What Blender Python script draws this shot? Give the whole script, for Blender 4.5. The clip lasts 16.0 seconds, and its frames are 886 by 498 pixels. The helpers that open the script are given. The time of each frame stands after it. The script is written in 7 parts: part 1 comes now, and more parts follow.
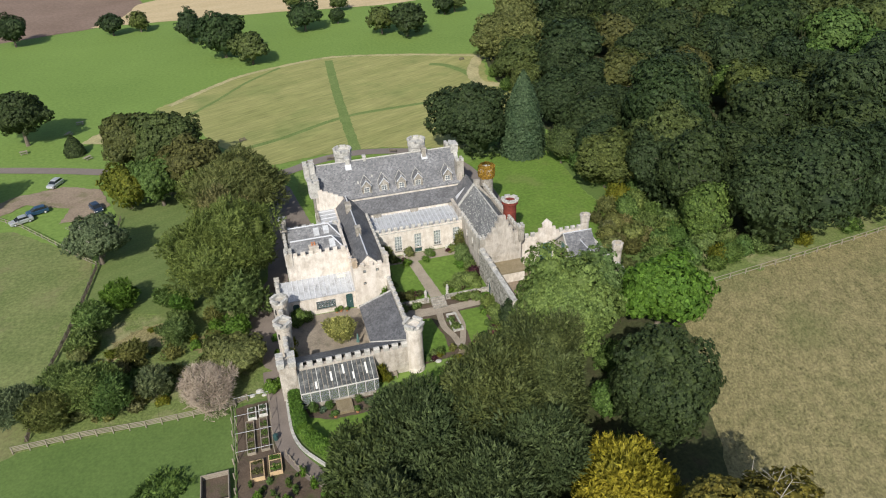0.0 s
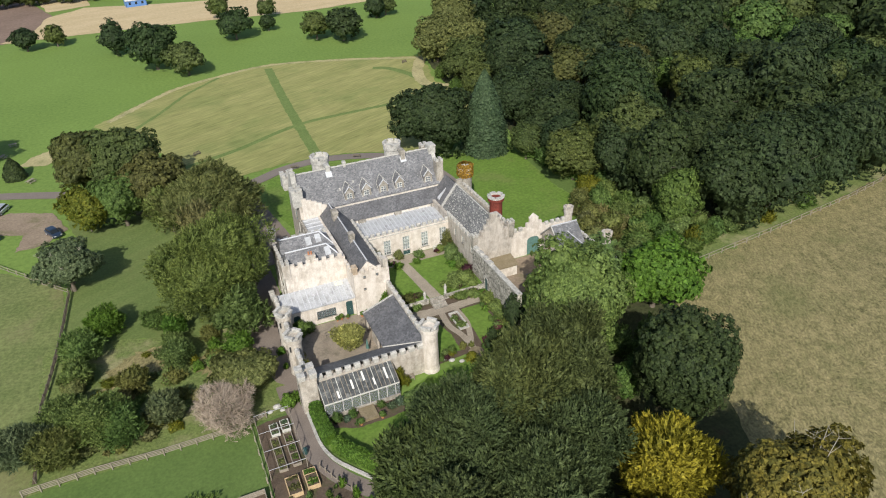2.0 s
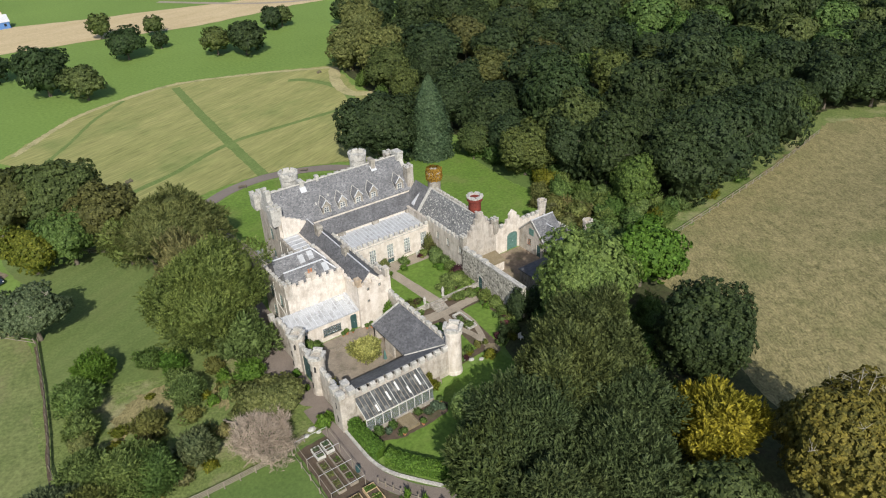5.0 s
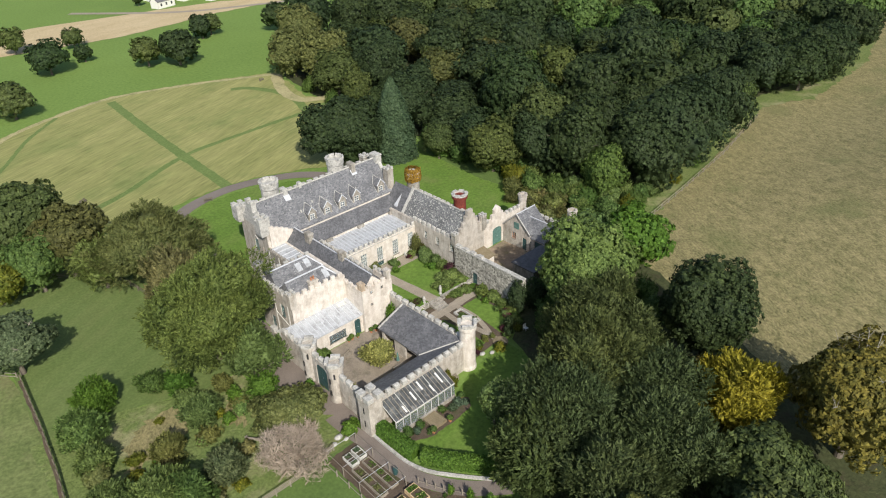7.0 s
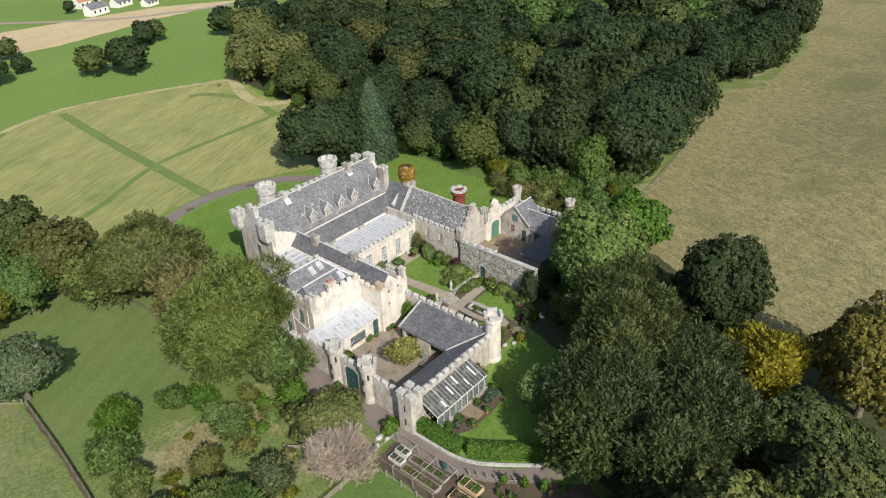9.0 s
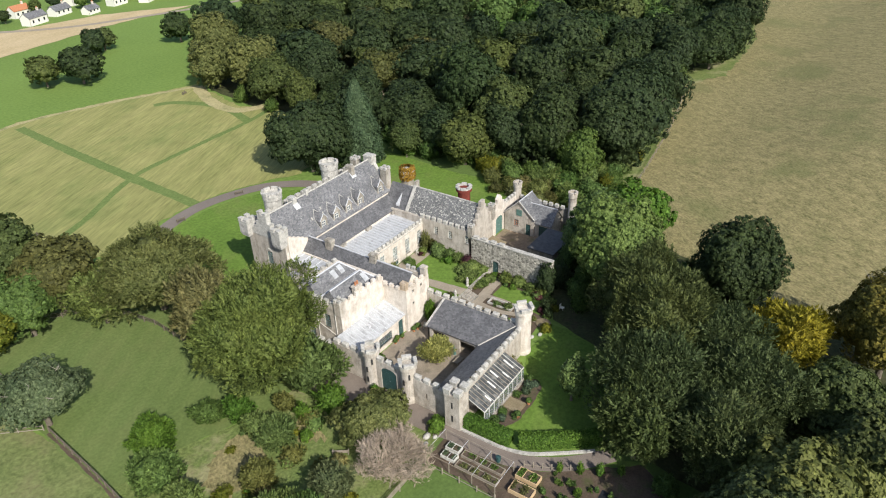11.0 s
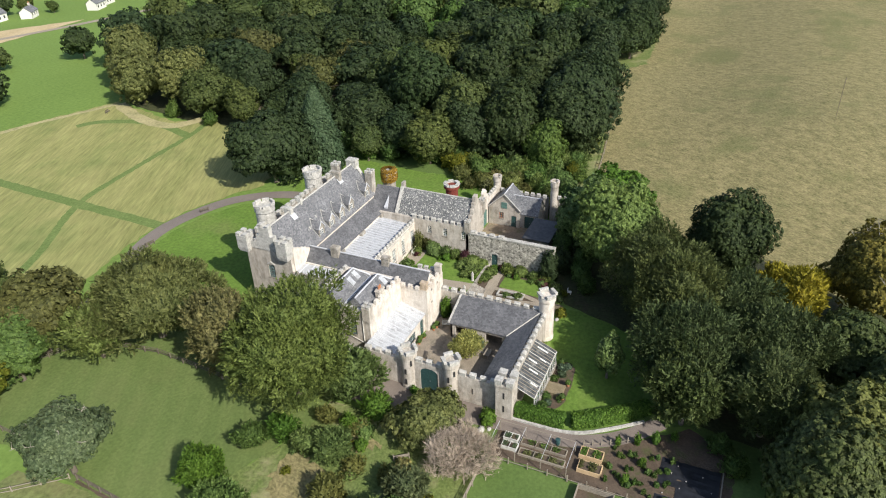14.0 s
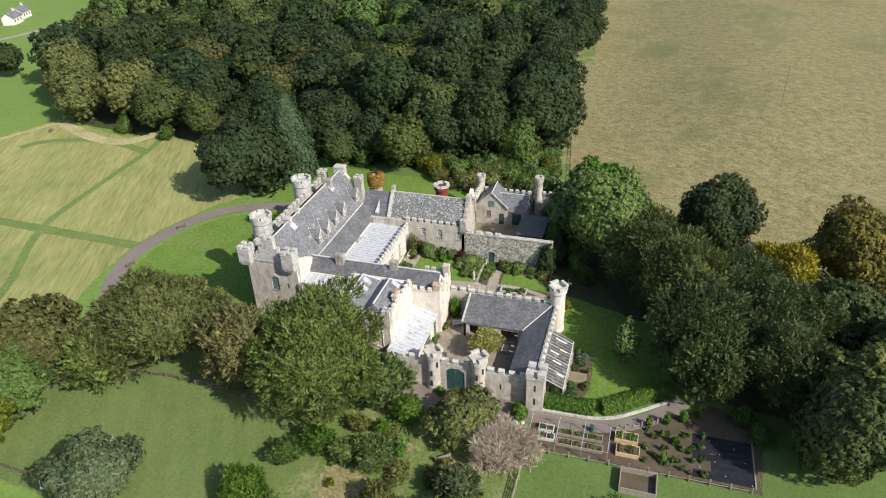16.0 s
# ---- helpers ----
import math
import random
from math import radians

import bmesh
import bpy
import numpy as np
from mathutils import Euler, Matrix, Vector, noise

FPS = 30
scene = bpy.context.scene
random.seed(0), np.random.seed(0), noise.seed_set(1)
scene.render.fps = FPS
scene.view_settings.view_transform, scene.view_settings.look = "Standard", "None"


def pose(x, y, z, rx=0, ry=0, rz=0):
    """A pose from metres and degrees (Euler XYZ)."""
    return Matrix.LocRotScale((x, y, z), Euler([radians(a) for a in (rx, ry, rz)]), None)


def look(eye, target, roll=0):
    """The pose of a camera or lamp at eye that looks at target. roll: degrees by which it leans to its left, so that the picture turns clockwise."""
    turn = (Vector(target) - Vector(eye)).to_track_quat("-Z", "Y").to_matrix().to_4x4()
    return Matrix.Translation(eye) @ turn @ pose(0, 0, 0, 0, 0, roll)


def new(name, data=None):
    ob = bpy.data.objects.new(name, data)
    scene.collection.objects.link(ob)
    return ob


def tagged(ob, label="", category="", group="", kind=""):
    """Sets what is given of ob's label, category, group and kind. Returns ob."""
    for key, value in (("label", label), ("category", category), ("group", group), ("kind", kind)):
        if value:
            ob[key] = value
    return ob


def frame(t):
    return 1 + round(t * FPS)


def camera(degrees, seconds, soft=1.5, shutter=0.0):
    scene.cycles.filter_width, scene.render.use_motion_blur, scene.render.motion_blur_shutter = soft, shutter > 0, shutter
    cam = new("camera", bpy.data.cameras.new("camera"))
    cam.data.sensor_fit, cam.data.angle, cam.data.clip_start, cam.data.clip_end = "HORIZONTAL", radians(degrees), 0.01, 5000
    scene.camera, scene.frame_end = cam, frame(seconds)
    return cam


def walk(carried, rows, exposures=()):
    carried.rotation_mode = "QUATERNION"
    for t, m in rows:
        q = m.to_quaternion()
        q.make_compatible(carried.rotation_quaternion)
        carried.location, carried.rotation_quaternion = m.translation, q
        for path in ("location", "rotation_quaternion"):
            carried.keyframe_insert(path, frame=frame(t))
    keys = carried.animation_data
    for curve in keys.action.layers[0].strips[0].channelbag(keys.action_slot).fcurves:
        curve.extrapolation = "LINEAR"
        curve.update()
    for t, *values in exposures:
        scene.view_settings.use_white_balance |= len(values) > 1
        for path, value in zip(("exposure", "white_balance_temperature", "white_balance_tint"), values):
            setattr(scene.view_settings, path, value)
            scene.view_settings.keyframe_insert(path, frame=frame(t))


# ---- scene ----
# The world is turned so that the castle's walls run along x and y; courtyard ground is z = 0.
cam = camera(64.6, 16.0, soft=1.1)
METRES, EYE, TILT, LEAN, TURN = 100.0, 64.7, -31.0, 2.0, -16.0
ROWS = [
    (0.0, 0.0, 0.0, 0.0, -0.0, 0.0, 0.0),
    (0.5, -0.0308, -0.0009, -0.0016, -1.66, 0.04, 1.01),
    (1.0, -0.062, -0.0011, -0.002, -3.35, 0.06, 2.02),
    (1.5, -0.0934, -0.0008, -0.0012, -5.05, 0.05, 3.03),
    (2.0, -0.1247, 0.0005, 0.0003, -6.74, -0.01, 4.04),
    (2.5, -0.1559, 0.0027, 0.0027, -8.42, -0.09, 5.04),
    (3.0, -0.1872, 0.0057, 0.0054, -10.11, -0.18, 6.04),
    (3.5, -0.2181, 0.0097, 0.0091, -11.81, -0.29, 7.05),
    (4.0, -0.2491, 0.0145, 0.0125, -13.54, -0.43, 8.05),
    (6.5, -0.3994, 0.0532, 0.0333, -22.06, -1.63, 12.82),
    (7.0, -0.4283, 0.0635, 0.0385, -23.85, -1.99, 13.78),
    (7.5, -0.4569, 0.0749, 0.0438, -25.55, -2.37, 14.66),
    (8.0, -0.4852, 0.0876, 0.0494, -26.88, -2.68, 15.34),
    (8.5, -0.5125, 0.1006, 0.0556, -28.21, -3.01, 16.02),
    (9.0, -0.5397, 0.1147, 0.0623, -29.73, -3.41, 16.76),
    (11.5, -0.6683, 0.1935, 0.1035, -36.72, -5.41, 20.07),
    (12.0, -0.6922, 0.2108, 0.1128, -38.38, -5.94, 20.8),
    (12.5, -0.7157, 0.2287, 0.1226, -40.18, -6.55, 21.56),
    (13.0, -0.7371, 0.2461, 0.1319, -41.84, -7.11, 22.24),
    (13.5, -0.7596, 0.2654, 0.1425, -43.61, -7.74, 22.94),
    (14.0, -0.7814, 0.2852, 0.1536, -45.4, -8.4, 23.63),
    (14.5, -0.8026, 0.3053, 0.1655, -47.22, -9.08, 24.31),
    (15.0, -0.8234, 0.3259, 0.1777, -49.06, -9.77, 24.97),
    (15.5, -0.843, 0.3464, 0.1906, -50.89, -10.48, 25.61),
    (16.0, -0.862, 0.3682, 0.2033, -52.79, -11.21, 26.24),
]
walk(cam, [(t, pose(0, 0, EYE, TILT, LEAN, TURN) @ pose(METRES * x, METRES * y, METRES * z, 90 + pitch, roll, yaw)) for t, x, y, z, yaw, pitch, roll in ROWS],
     exposures=[(0.0, -0.02), (4.0, -0.02), (8.0, 0.06), (16.0, 0.26)])
from mathutils.geometry import tessellate_polygon

# ---- light ----
SUN_AZ, SUN_EL = 206.0, 38.0          # degrees: clockwise from +y, and above the horizon
world = bpy.data.worlds.new("sky")
scene.world = world
world.use_nodes = True
sky = world.node_tree.nodes.new("ShaderNodeTexSky")
sky.sky_type, sky.sun_disc = "NISHITA", False
sky.sun_elevation, sky.sun_rotation = radians(SUN_EL), radians(SUN_AZ)
sky.dust_density, sky.air_density = 1.5, 1.0
world.node_tree.links.new(sky.outputs[0], world.node_tree.nodes["Background"].inputs[0])
world.node_tree.nodes["Background"].inputs[1].default_value = 0.115
sun_data = bpy.data.lights.new("sun", "SUN")
sun_data.energy, sun_data.angle, sun_data.color = 4.6, radians(0.7), (1.0, 0.94, 0.84)
sun = new("sun", sun_data)
_a, _e = radians(SUN_AZ), radians(SUN_EL)
sun.matrix_world = look((200 * math.sin(_a) * math.cos(_e), 200 * math.cos(_a) * math.cos(_e), 200 * math.sin(_e)), (0, 0, 0))


# ---- materials ----
def nodes_of(name):
    m = bpy.data.materials.new(name)
    m.use_nodes = True
    nt = m.node_tree
    return m, nt, nt.nodes["Principled BSDF"]


def nd(nt, kind, **kw):
    n = nt.nodes.new(kind)
    for k, v in kw.items():
        n.inputs[k].default_value = v
    return n


def ramp(nt, src, stops):
    r = nt.nodes.new("ShaderNodeValToRGB")
    e = r.color_ramp.elements
    while len(e) < len(stops):
        e.new(0.5)
    for el, (p, col) in zip(e, stops):
        el.position, el.color = p, (*col, 1)
    nt.links.new(src, r.inputs[0])
    return r.outputs[0]


def mixc(nt, fac, a, b, mode="MIX"):
    m = nt.nodes.new("ShaderNodeMix")
    m.data_type, m.blend_type = "RGBA", mode
    for sock, v in ((m.inputs[0], fac), (m.inputs[6], a), (m.inputs[7], b)):
        if isinstance(v, (int, float)):
            sock.default_value = v
        elif isinstance(v, tuple):
            sock.default_value = (*v, 1)
        else:
            nt.links.new(v, sock)
    return m.outputs[2]


def noise_at(nt, scale, detail=4.0, rough=0.55, stretch=None, turn=0.0):
    g = nt.nodes.new("ShaderNodeNewGeometry").outputs["Position"]
    if stretch:
        mp = nt.nodes.new("ShaderNodeMapping")
        mp.vector_type = "TEXTURE"
        mp.inputs["Scale"].default_value = tuple(1 / q for q in stretch)
        mp.inputs["Rotation"].default_value = (0, 0, radians(turn))
        nt.links.new(g, mp.inputs["Vector"])
        g = mp.outputs[0]
    n = nd(nt, "ShaderNodeTexNoise", Scale=scale, Detail=detail, Roughness=rough)
    nt.links.new(g, n.inputs["Vector"])
    return n.outputs["Fac"]


def bumped(nt, bs, height, strength, dist):
    b = nd(nt, "ShaderNodeBump", Strength=strength, Distance=dist)
    nt.links.new(height, b.inputs["Height"])
    nt.links.new(b.outputs[0], bs.inputs["Normal"])


def two_scale(name, dark, light, big, small, rough=0.9, bump=0.4, dist=0.02, third=None, third_scale=0.05, spread=0.18, stretch=None, turn=0.0, metal=0.0, grain=0.4, streak=0.0):
    """Colour between dark and light by a coarse and a fine noise; third: a stain colour in patches."""
    m, nt, bs = nodes_of(name)
    n1, n2 = noise_at(nt, big, 5.0, 0.6, stretch, turn), noise_at(nt, small, 4.0, 0.65, stretch, turn)
    c1 = ramp(nt, n1, [(0.5 - spread, dark), (0.5 + spread, light)])
    mean = tuple((a + b) / 2 for a, b in zip(dark, light))
    c2 = ramp(nt, n2, [(0.3, tuple((1 - grain) * v for v in mean)), (0.7, tuple(min(1, (1 + grain) * v) for v in mean))])
    col = mixc(nt, 0.5, c1, c2)
    if third:
        n3 = noise_at(nt, third_scale, 6.0, 0.62)
        f = ramp(nt, n3, [(0.52, (0, 0, 0)), (0.66, (1, 1, 1))])
        col = mixc(nt, f, col, mixc(nt, 0.35, third, c2))
    if streak:
        run = noise_at(nt, 1.0, 5.0, 0.7, (1.5, 1.5, 0.5))
        low = 1 - streak
        col = mixc(nt, 1.0, col, ramp(nt, run, [(0.40, (low, low * 0.97, low * 0.93)), (0.58, (1.0, 1.0, 1.0))]), "MULTIPLY")
    nt.links.new(col, bs.inputs["Base Color"])
    bs.inputs["Roughness"].default_value, bs.inputs["Metallic"].default_value = rough, metal
    bs.inputs["Specular IOR Level"].default_value = 0.25
    bumped(nt, bs, n2, bump, dist)
    return m


def leaf_material(name, dark, light, tip=None):
    m, nt, bs = nodes_of(name)
    isl = nt.nodes.new("ShaderNodeNewGeometry").outputs["Random Per Island"]
    rnd = nt.nodes.new("ShaderNodeObjectInfo").outputs["Random"]
    col = ramp(nt, isl, [(0.0, dark), (0.75, light), (1.0, tip or tuple(1.25 * v for v in light))])
    big = noise_at(nt, 0.35, 3.0)
    col = mixc(nt, ramp(nt, big, [(0.35, (0, 0, 0)), (0.65, (1, 1, 1))]), mixc(nt, 1.0, col, (0.78, 0.84, 0.86), "MULTIPLY"), col)
    tint = ramp(nt, rnd, [(0.0, (0.84, 0.92, 0.95)), (0.35, (1.0, 1.0, 1.0)), (0.7, (1.16, 1.07, 0.88)), (1.0, (0.88, 1.0, 0.84))])
    col = mixc(nt, 0.8, col, mixc(nt, 1.0, col, tint, "MULTIPLY"))
    fine = noise_at(nt, 3.2, 3.0, 0.7)
    col = mixc(nt, 1.0, col, ramp(nt, fine, [(0.30, (0.60, 0.60, 0.62)), (0.50, (1.0, 1.0, 1.0)), (0.72, (1.55, 1.50, 1.38))]), "MULTIPLY")
    nt.links.new(col, bs.inputs["Base Color"])
    bs.inputs["Roughness"].default_value = 0.62
    bs.inputs["Specular IOR Level"].default_value = 0.22
    bumped(nt, bs, fine, 0.9, 0.11)
    tr = nt.nodes.new("ShaderNodeBsdfTranslucent")
    nt.links.new(col, tr.inputs[0])
    mx = nd(nt, "ShaderNodeMixShader", Fac=0.30)
    nt.links.new(bs.outputs[0], mx.inputs[1])
    nt.links.new(tr.outputs[0], mx.inputs[2])
    nt.links.new(mx.outputs[0], nt.nodes["Material Output"].inputs[0])
    return m


def plain(name, col, rough=0.5, metal=0.0, vary=0.2, scale=6.0):
    m, nt, bs = nodes_of(name)
    n = noise_at(nt, scale)
    nt.links.new(ramp(nt, n, [(0.3, tuple((1 - vary) * v for v in col)), (0.7, tuple(min(1, (1 + vary) * v) for v in col))]), bs.inputs["Base Color"])
    bs.inputs["Roughness"].default_value, bs.inputs["Metallic"].default_value = rough, metal
    return m


def slate_material(name, dark, light, lichen, amount):
    """Slates in courses: tone changes from slate to slate, with lichen specks."""
    m, nt, bs = nodes_of(name)
    pos = nt.nodes.new("ShaderNodeNewGeometry").outputs["Position"]
    mp = nt.nodes.new("ShaderNodeMapping")
    mp.inputs["Scale"].default_value = (3.4, 3.4, 6.0)
    nt.links.new(pos, mp.inputs["Vector"])
    vor = nd(nt, "ShaderNodeTexVoronoi", Scale=1.0)
    nt.links.new(mp.outputs[0], vor.inputs["Vector"])
    col = ramp(nt, vor.outputs["Color"], [(0.15, dark), (0.85, light)])
    big = noise_at(nt, 0.45, 5.0, 0.65)
    col = mixc(nt, ramp(nt, big, [(0.35, (0, 0, 0)), (0.7, (0.6, 0.6, 0.6))]), col, tuple(0.6 * v for v in dark))
    spots = noise_at(nt, 3.4, 5.0, 0.74)
    col = mixc(nt, ramp(nt, spots, [(0.68 - amount, (0, 0, 0)), (0.72 - amount, (0.8, 0.8, 0.8))]), col, lichen)
    nt.links.new(col, bs.inputs["Base Color"])
    bs.inputs["Roughness"].default_value = 0.62
    sep = nt.nodes.new("ShaderNodeSeparateXYZ")
    nt.links.new(pos, sep.inputs[0])
    saw = nt.nodes.new("ShaderNodeMath")
    saw.operation = "FRACT"
    mul = nt.nodes.new("ShaderNodeMath")
    mul.operation = "MULTIPLY"
    mul.inputs[1].default_value = 5.5
    nt.links.new(sep.outputs[2], mul.inputs[0])
    nt.links.new(mul.outputs[0], saw.inputs[0])
    bumped(nt, bs, saw.outputs[0], 0.5, 0.02)
    return m


def rubble_material(name, dark, light, mortar, size):
    m, nt, bs = nodes_of(name)
    pos = nt.nodes.new("ShaderNodeNewGeometry").outputs["Position"]
    vor = nd(nt, "ShaderNodeTexVoronoi", Scale=size)
    edge = nd(nt, "ShaderNodeTexVoronoi", Scale=size)
    edge.feature = "DISTANCE_TO_EDGE"
    for v in (vor, edge):
        nt.links.new(pos, v.inputs["Vector"])
    col = ramp(nt, vor.outputs["Color"], [(0.2, dark), (0.8, light)])
    joint = ramp(nt, edge.outputs["Distance"], [(0.02, (1, 1, 1)), (0.12, (0, 0, 0))])
    col = mixc(nt, joint, col, mortar)
    stain = ramp(nt, noise_at(nt, 0.7, 5.0, 0.7), [(0.40, (0.80, 0.80, 0.78)), (0.62, (1.08, 1.07, 1.03))])
    col = mixc(nt, 1.0, col, stain, "MULTIPLY")
    nt.links.new(col, bs.inputs["Base Color"])
    bs.inputs["Roughness"].default_value = 0.92
    bumped(nt, bs, edge.outputs["Distance"], 0.7, 0.06)
    return m


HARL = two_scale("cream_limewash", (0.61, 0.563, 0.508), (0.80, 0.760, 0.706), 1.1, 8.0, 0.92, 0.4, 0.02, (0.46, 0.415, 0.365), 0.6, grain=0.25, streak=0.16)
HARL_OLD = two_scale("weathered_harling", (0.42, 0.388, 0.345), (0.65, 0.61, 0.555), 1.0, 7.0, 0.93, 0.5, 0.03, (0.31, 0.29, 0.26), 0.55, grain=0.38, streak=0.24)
STONE = two_scale("grey_sandstone", (0.28, 0.265, 0.235), (0.50, 0.47, 0.42), 1.6, 6.0, 0.93, 0.6, 0.03, (0.18, 0.18, 0.155), 1.1, grain=0.5, streak=0.3)
COPING = two_scale("pale_lichened_stone", (0.33, 0.325, 0.305), (0.64, 0.63, 0.595), 2.2, 6.0, 0.93, 0.6, 0.03, (0.21, 0.21, 0.19), 1.5, grain=0.6)
BROWNSTONE = two_scale("brown_sandstone", (0.42, 0.34, 0.25), (0.60, 0.50, 0.39), 1.5, 7.0, 0.92, 0.5, 0.03, streak=0.3)
RUBBLE = rubble_material("rubble_stone", (0.15, 0.145, 0.13), (0.62, 0.60, 0.55), (0.36, 0.345, 0.31), 3.0)
SLATE = slate_material("grey_slate", (0.115, 0.12, 0.132), (0.265, 0.27, 0.285), (0.46, 0.46, 0.44), 0.07)
SLATE_LICHEN = slate_material("lichened_slate", (0.11, 0.115, 0.12), (0.23, 0.235, 0.24), (0.74, 0.74, 0.68), 0.125)
SLATE_DARK = slate_material("dark_slate", (0.095, 0.098, 0.107), (0.195, 0.198, 0.21), (0.34, 0.34, 0.33), 0.02)
LEAD = two_scale("grey_lead", (0.40, 0.417, 0.440), (0.60, 0.622, 0.655), 1.2, 7.0, 0.5, 0.1, 0.01, (0.27, 0.275, 0.285), 0.8, metal=0.15)
FLASH = plain("lead_flashing", (0.58, 0.60, 0.64), 0.5, 0.1)
FELT = plain("dark_roofing_felt", (0.125, 0.125, 0.128), 0.8, 0, 0.25, 2.0)
GREEN_PAINT = plain("dark_green_paint", (0.035, 0.085, 0.085), 0.45, 0, 0.2, 3.0)
TEAL_PAINT = plain("faded_green_paint", (0.10, 0.20, 0.18), 0.6, 0, 0.25, 3.0)
WHITE_PAINT = plain("white_paint", (0.78, 0.77, 0.73), 0.5, 0, 0.06)
OLD_WHITE = plain("flaking_white_paint", (0.60, 0.60, 0.56), 0.7, 0, 0.2, 4.0)
RED_PAINT = two_scale("red_creeper_stone", (0.10, 0.030, 0.022), (0.27, 0.060, 0.045), 1.5, 6.0, 0.8, 0.6, 0.05)
TIMBER = two_scale("grey_timber", (0.22, 0.19, 0.15), (0.38, 0.34, 0.28), 2.0, 14.0, 0.85, 0.3, 0.01)
NEW_TIMBER = two_scale("pale_new_timber", (0.50, 0.36, 0.20), (0.68, 0.52, 0.33), 2.0, 14.0, 0.8, 0.3, 0.01)
BARK = two_scale("bark", (0.10, 0.085, 0.065), (0.22, 0.19, 0.155), 2.0, 12.0, 0.95, 0.8, 0.05)
BARE_TWIG = two_scale("bare_twig", (0.29, 0.235, 0.185), (0.50, 0.425, 0.345), 1.5, 9.0, 0.95, 0.5, 0.03)
DEAD_WOOD = two_scale("bleached_dead_wood", (0.26, 0.24, 0.20), (0.44, 0.41, 0.35), 2.0, 12.0, 0.95, 0.5, 0.02)
TERRACOTTA = plain("terracotta", (0.46, 0.20, 0.10), 0.8)
GRASS = two_scale("pasture_grass", (0.128, 0.208, 0.045), (0.185, 0.282, 0.066), 0.02, 1.1, 0.95, 0.5, 0.06, (0.16, 0.25, 0.055), 0.03)
LAWN = two_scale("mown_lawn", (0.100, 0.150, 0.042), (0.155, 0.205, 0.068), 0.12, 2.2, 0.95, 0.4, 0.04, (0.14, 0.175, 0.06), 0.08)
LAWN_FRESH = two_scale("fresh_lawn", (0.090, 0.168, 0.026), (0.158, 0.250, 0.046), 0.18, 1.6, 0.95, 0.6, 0.07, (0.165, 0.205, 0.06), 0.10, grain=0.5)
ORCHARD = two_scale("long_orchard_grass", (0.105, 0.162, 0.040), (0.190, 0.225, 0.080), 0.3, 2.4, 0.95, 0.9, 0.2, (0.36, 0.325, 0.19), 0.14, grain=0.6)
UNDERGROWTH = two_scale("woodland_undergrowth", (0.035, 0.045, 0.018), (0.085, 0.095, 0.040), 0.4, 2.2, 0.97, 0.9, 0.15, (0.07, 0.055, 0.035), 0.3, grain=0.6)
LEAF_BEECH = leaf_material("leaf_beech", (0.084, 0.118, 0.034), (0.180, 0.235, 0.072))
LEAF_RUST = leaf_material("leaf_faded_beech", (0.115, 0.117, 0.046), (0.230, 0.221, 0.097))
LAWN_DARK = two_scale("lush_grass", (0.082, 0.138, 0.034), (0.125, 0.190, 0.052), 0.15, 2.5, 0.95, 0.5, 0.05)
ROUGH = two_scale("rough_grass", (0.105, 0.148, 0.044), (0.205, 0.232, 0.090), 0.16, 1.6, 0.95, 0.8, 0.12, (0.215, 0.21, 0.10), 0.11, grain=0.65)
MEADOW = two_scale("mown_hay_meadow", (0.190, 0.215, 0.068), (0.365, 0.348, 0.142), 0.06, 0.55, 0.95, 0.6, 0.06, (0.165, 0.215, 0.066), 0.045, stretch=(0.3, 3.0, 1.0), turn=24, grain=0.55)
HAY = two_scale("dry_hay_field", (0.125, 0.125, 0.050), (0.370, 0.318, 0.160), 0.55, 2.3, 0.95, 1.0, 0.28, (0.150, 0.165, 0.062), 0.05, spread=0.16, stretch=(0.8, 1.3, 1.0), turn=60, grain=0.85)
DRY = two_scale("bleached_dry_grass", (0.31, 0.285, 0.14), (0.50, 0.445, 0.25), 0.3, 1.8, 0.95, 0.5, 0.05, (0.18, 0.20, 0.08), 0.15, grain=0.5)
MOWN = two_scale("mown_path_grass", (0.115, 0.175, 0.048), (0.175, 0.235, 0.075), 0.25, 2.0, 0.95, 0.4, 0.03)
STRAW = two_scale("straw_stubble", (0.42, 0.33, 0.18), (0.60, 0.49, 0.31), 0.05, 0.8, 0.95, 0.4, 0.05, stretch=(1, 3, 1), turn=10)
PLOUGH = two_scale("ploughed_earth", (0.17, 0.12, 0.09), (0.26, 0.19, 0.15), 0.05, 0.7, 0.95, 0.6, 0.08)
EARTH = two_scale("bare_earth", (0.20, 0.155, 0.115), (0.34, 0.275, 0.205), 0.25, 2.2, 0.95, 0.5, 0.04, (0.12, 0.13, 0.05), 0.2)
SOIL = two_scale("dark_soil", (0.065, 0.048, 0.036), (0.15, 0.115, 0.085), 0.6, 4.0, 0.97, 0.9, 0.08, (0.07, 0.09, 0.03), 0.4)
GRAVEL = two_scale("brown_gravel", (0.16, 0.135, 0.118), (0.26, 0.222, 0.195), 0.3, 9.0, 0.95, 0.5, 0.02)
TARMAC = two_scale("grey_brown_drive", (0.165, 0.142, 0.127), (0.25, 0.218, 0.195), 0.2, 9.0, 0.93, 0.3, 0.01)
PAVING = two_scale("court_paving", (0.20, 0.17, 0.135), (0.36, 0.31, 0.25), 0.5, 6.0, 0.93, 0.5, 0.03, (0.13, 0.125, 0.09), 0.6)
SANDY = two_scale("sandy_path", (0.25, 0.215, 0.17), (0.41, 0.36, 0.29), 0.5, 5.0, 0.95, 0.4, 0.03)
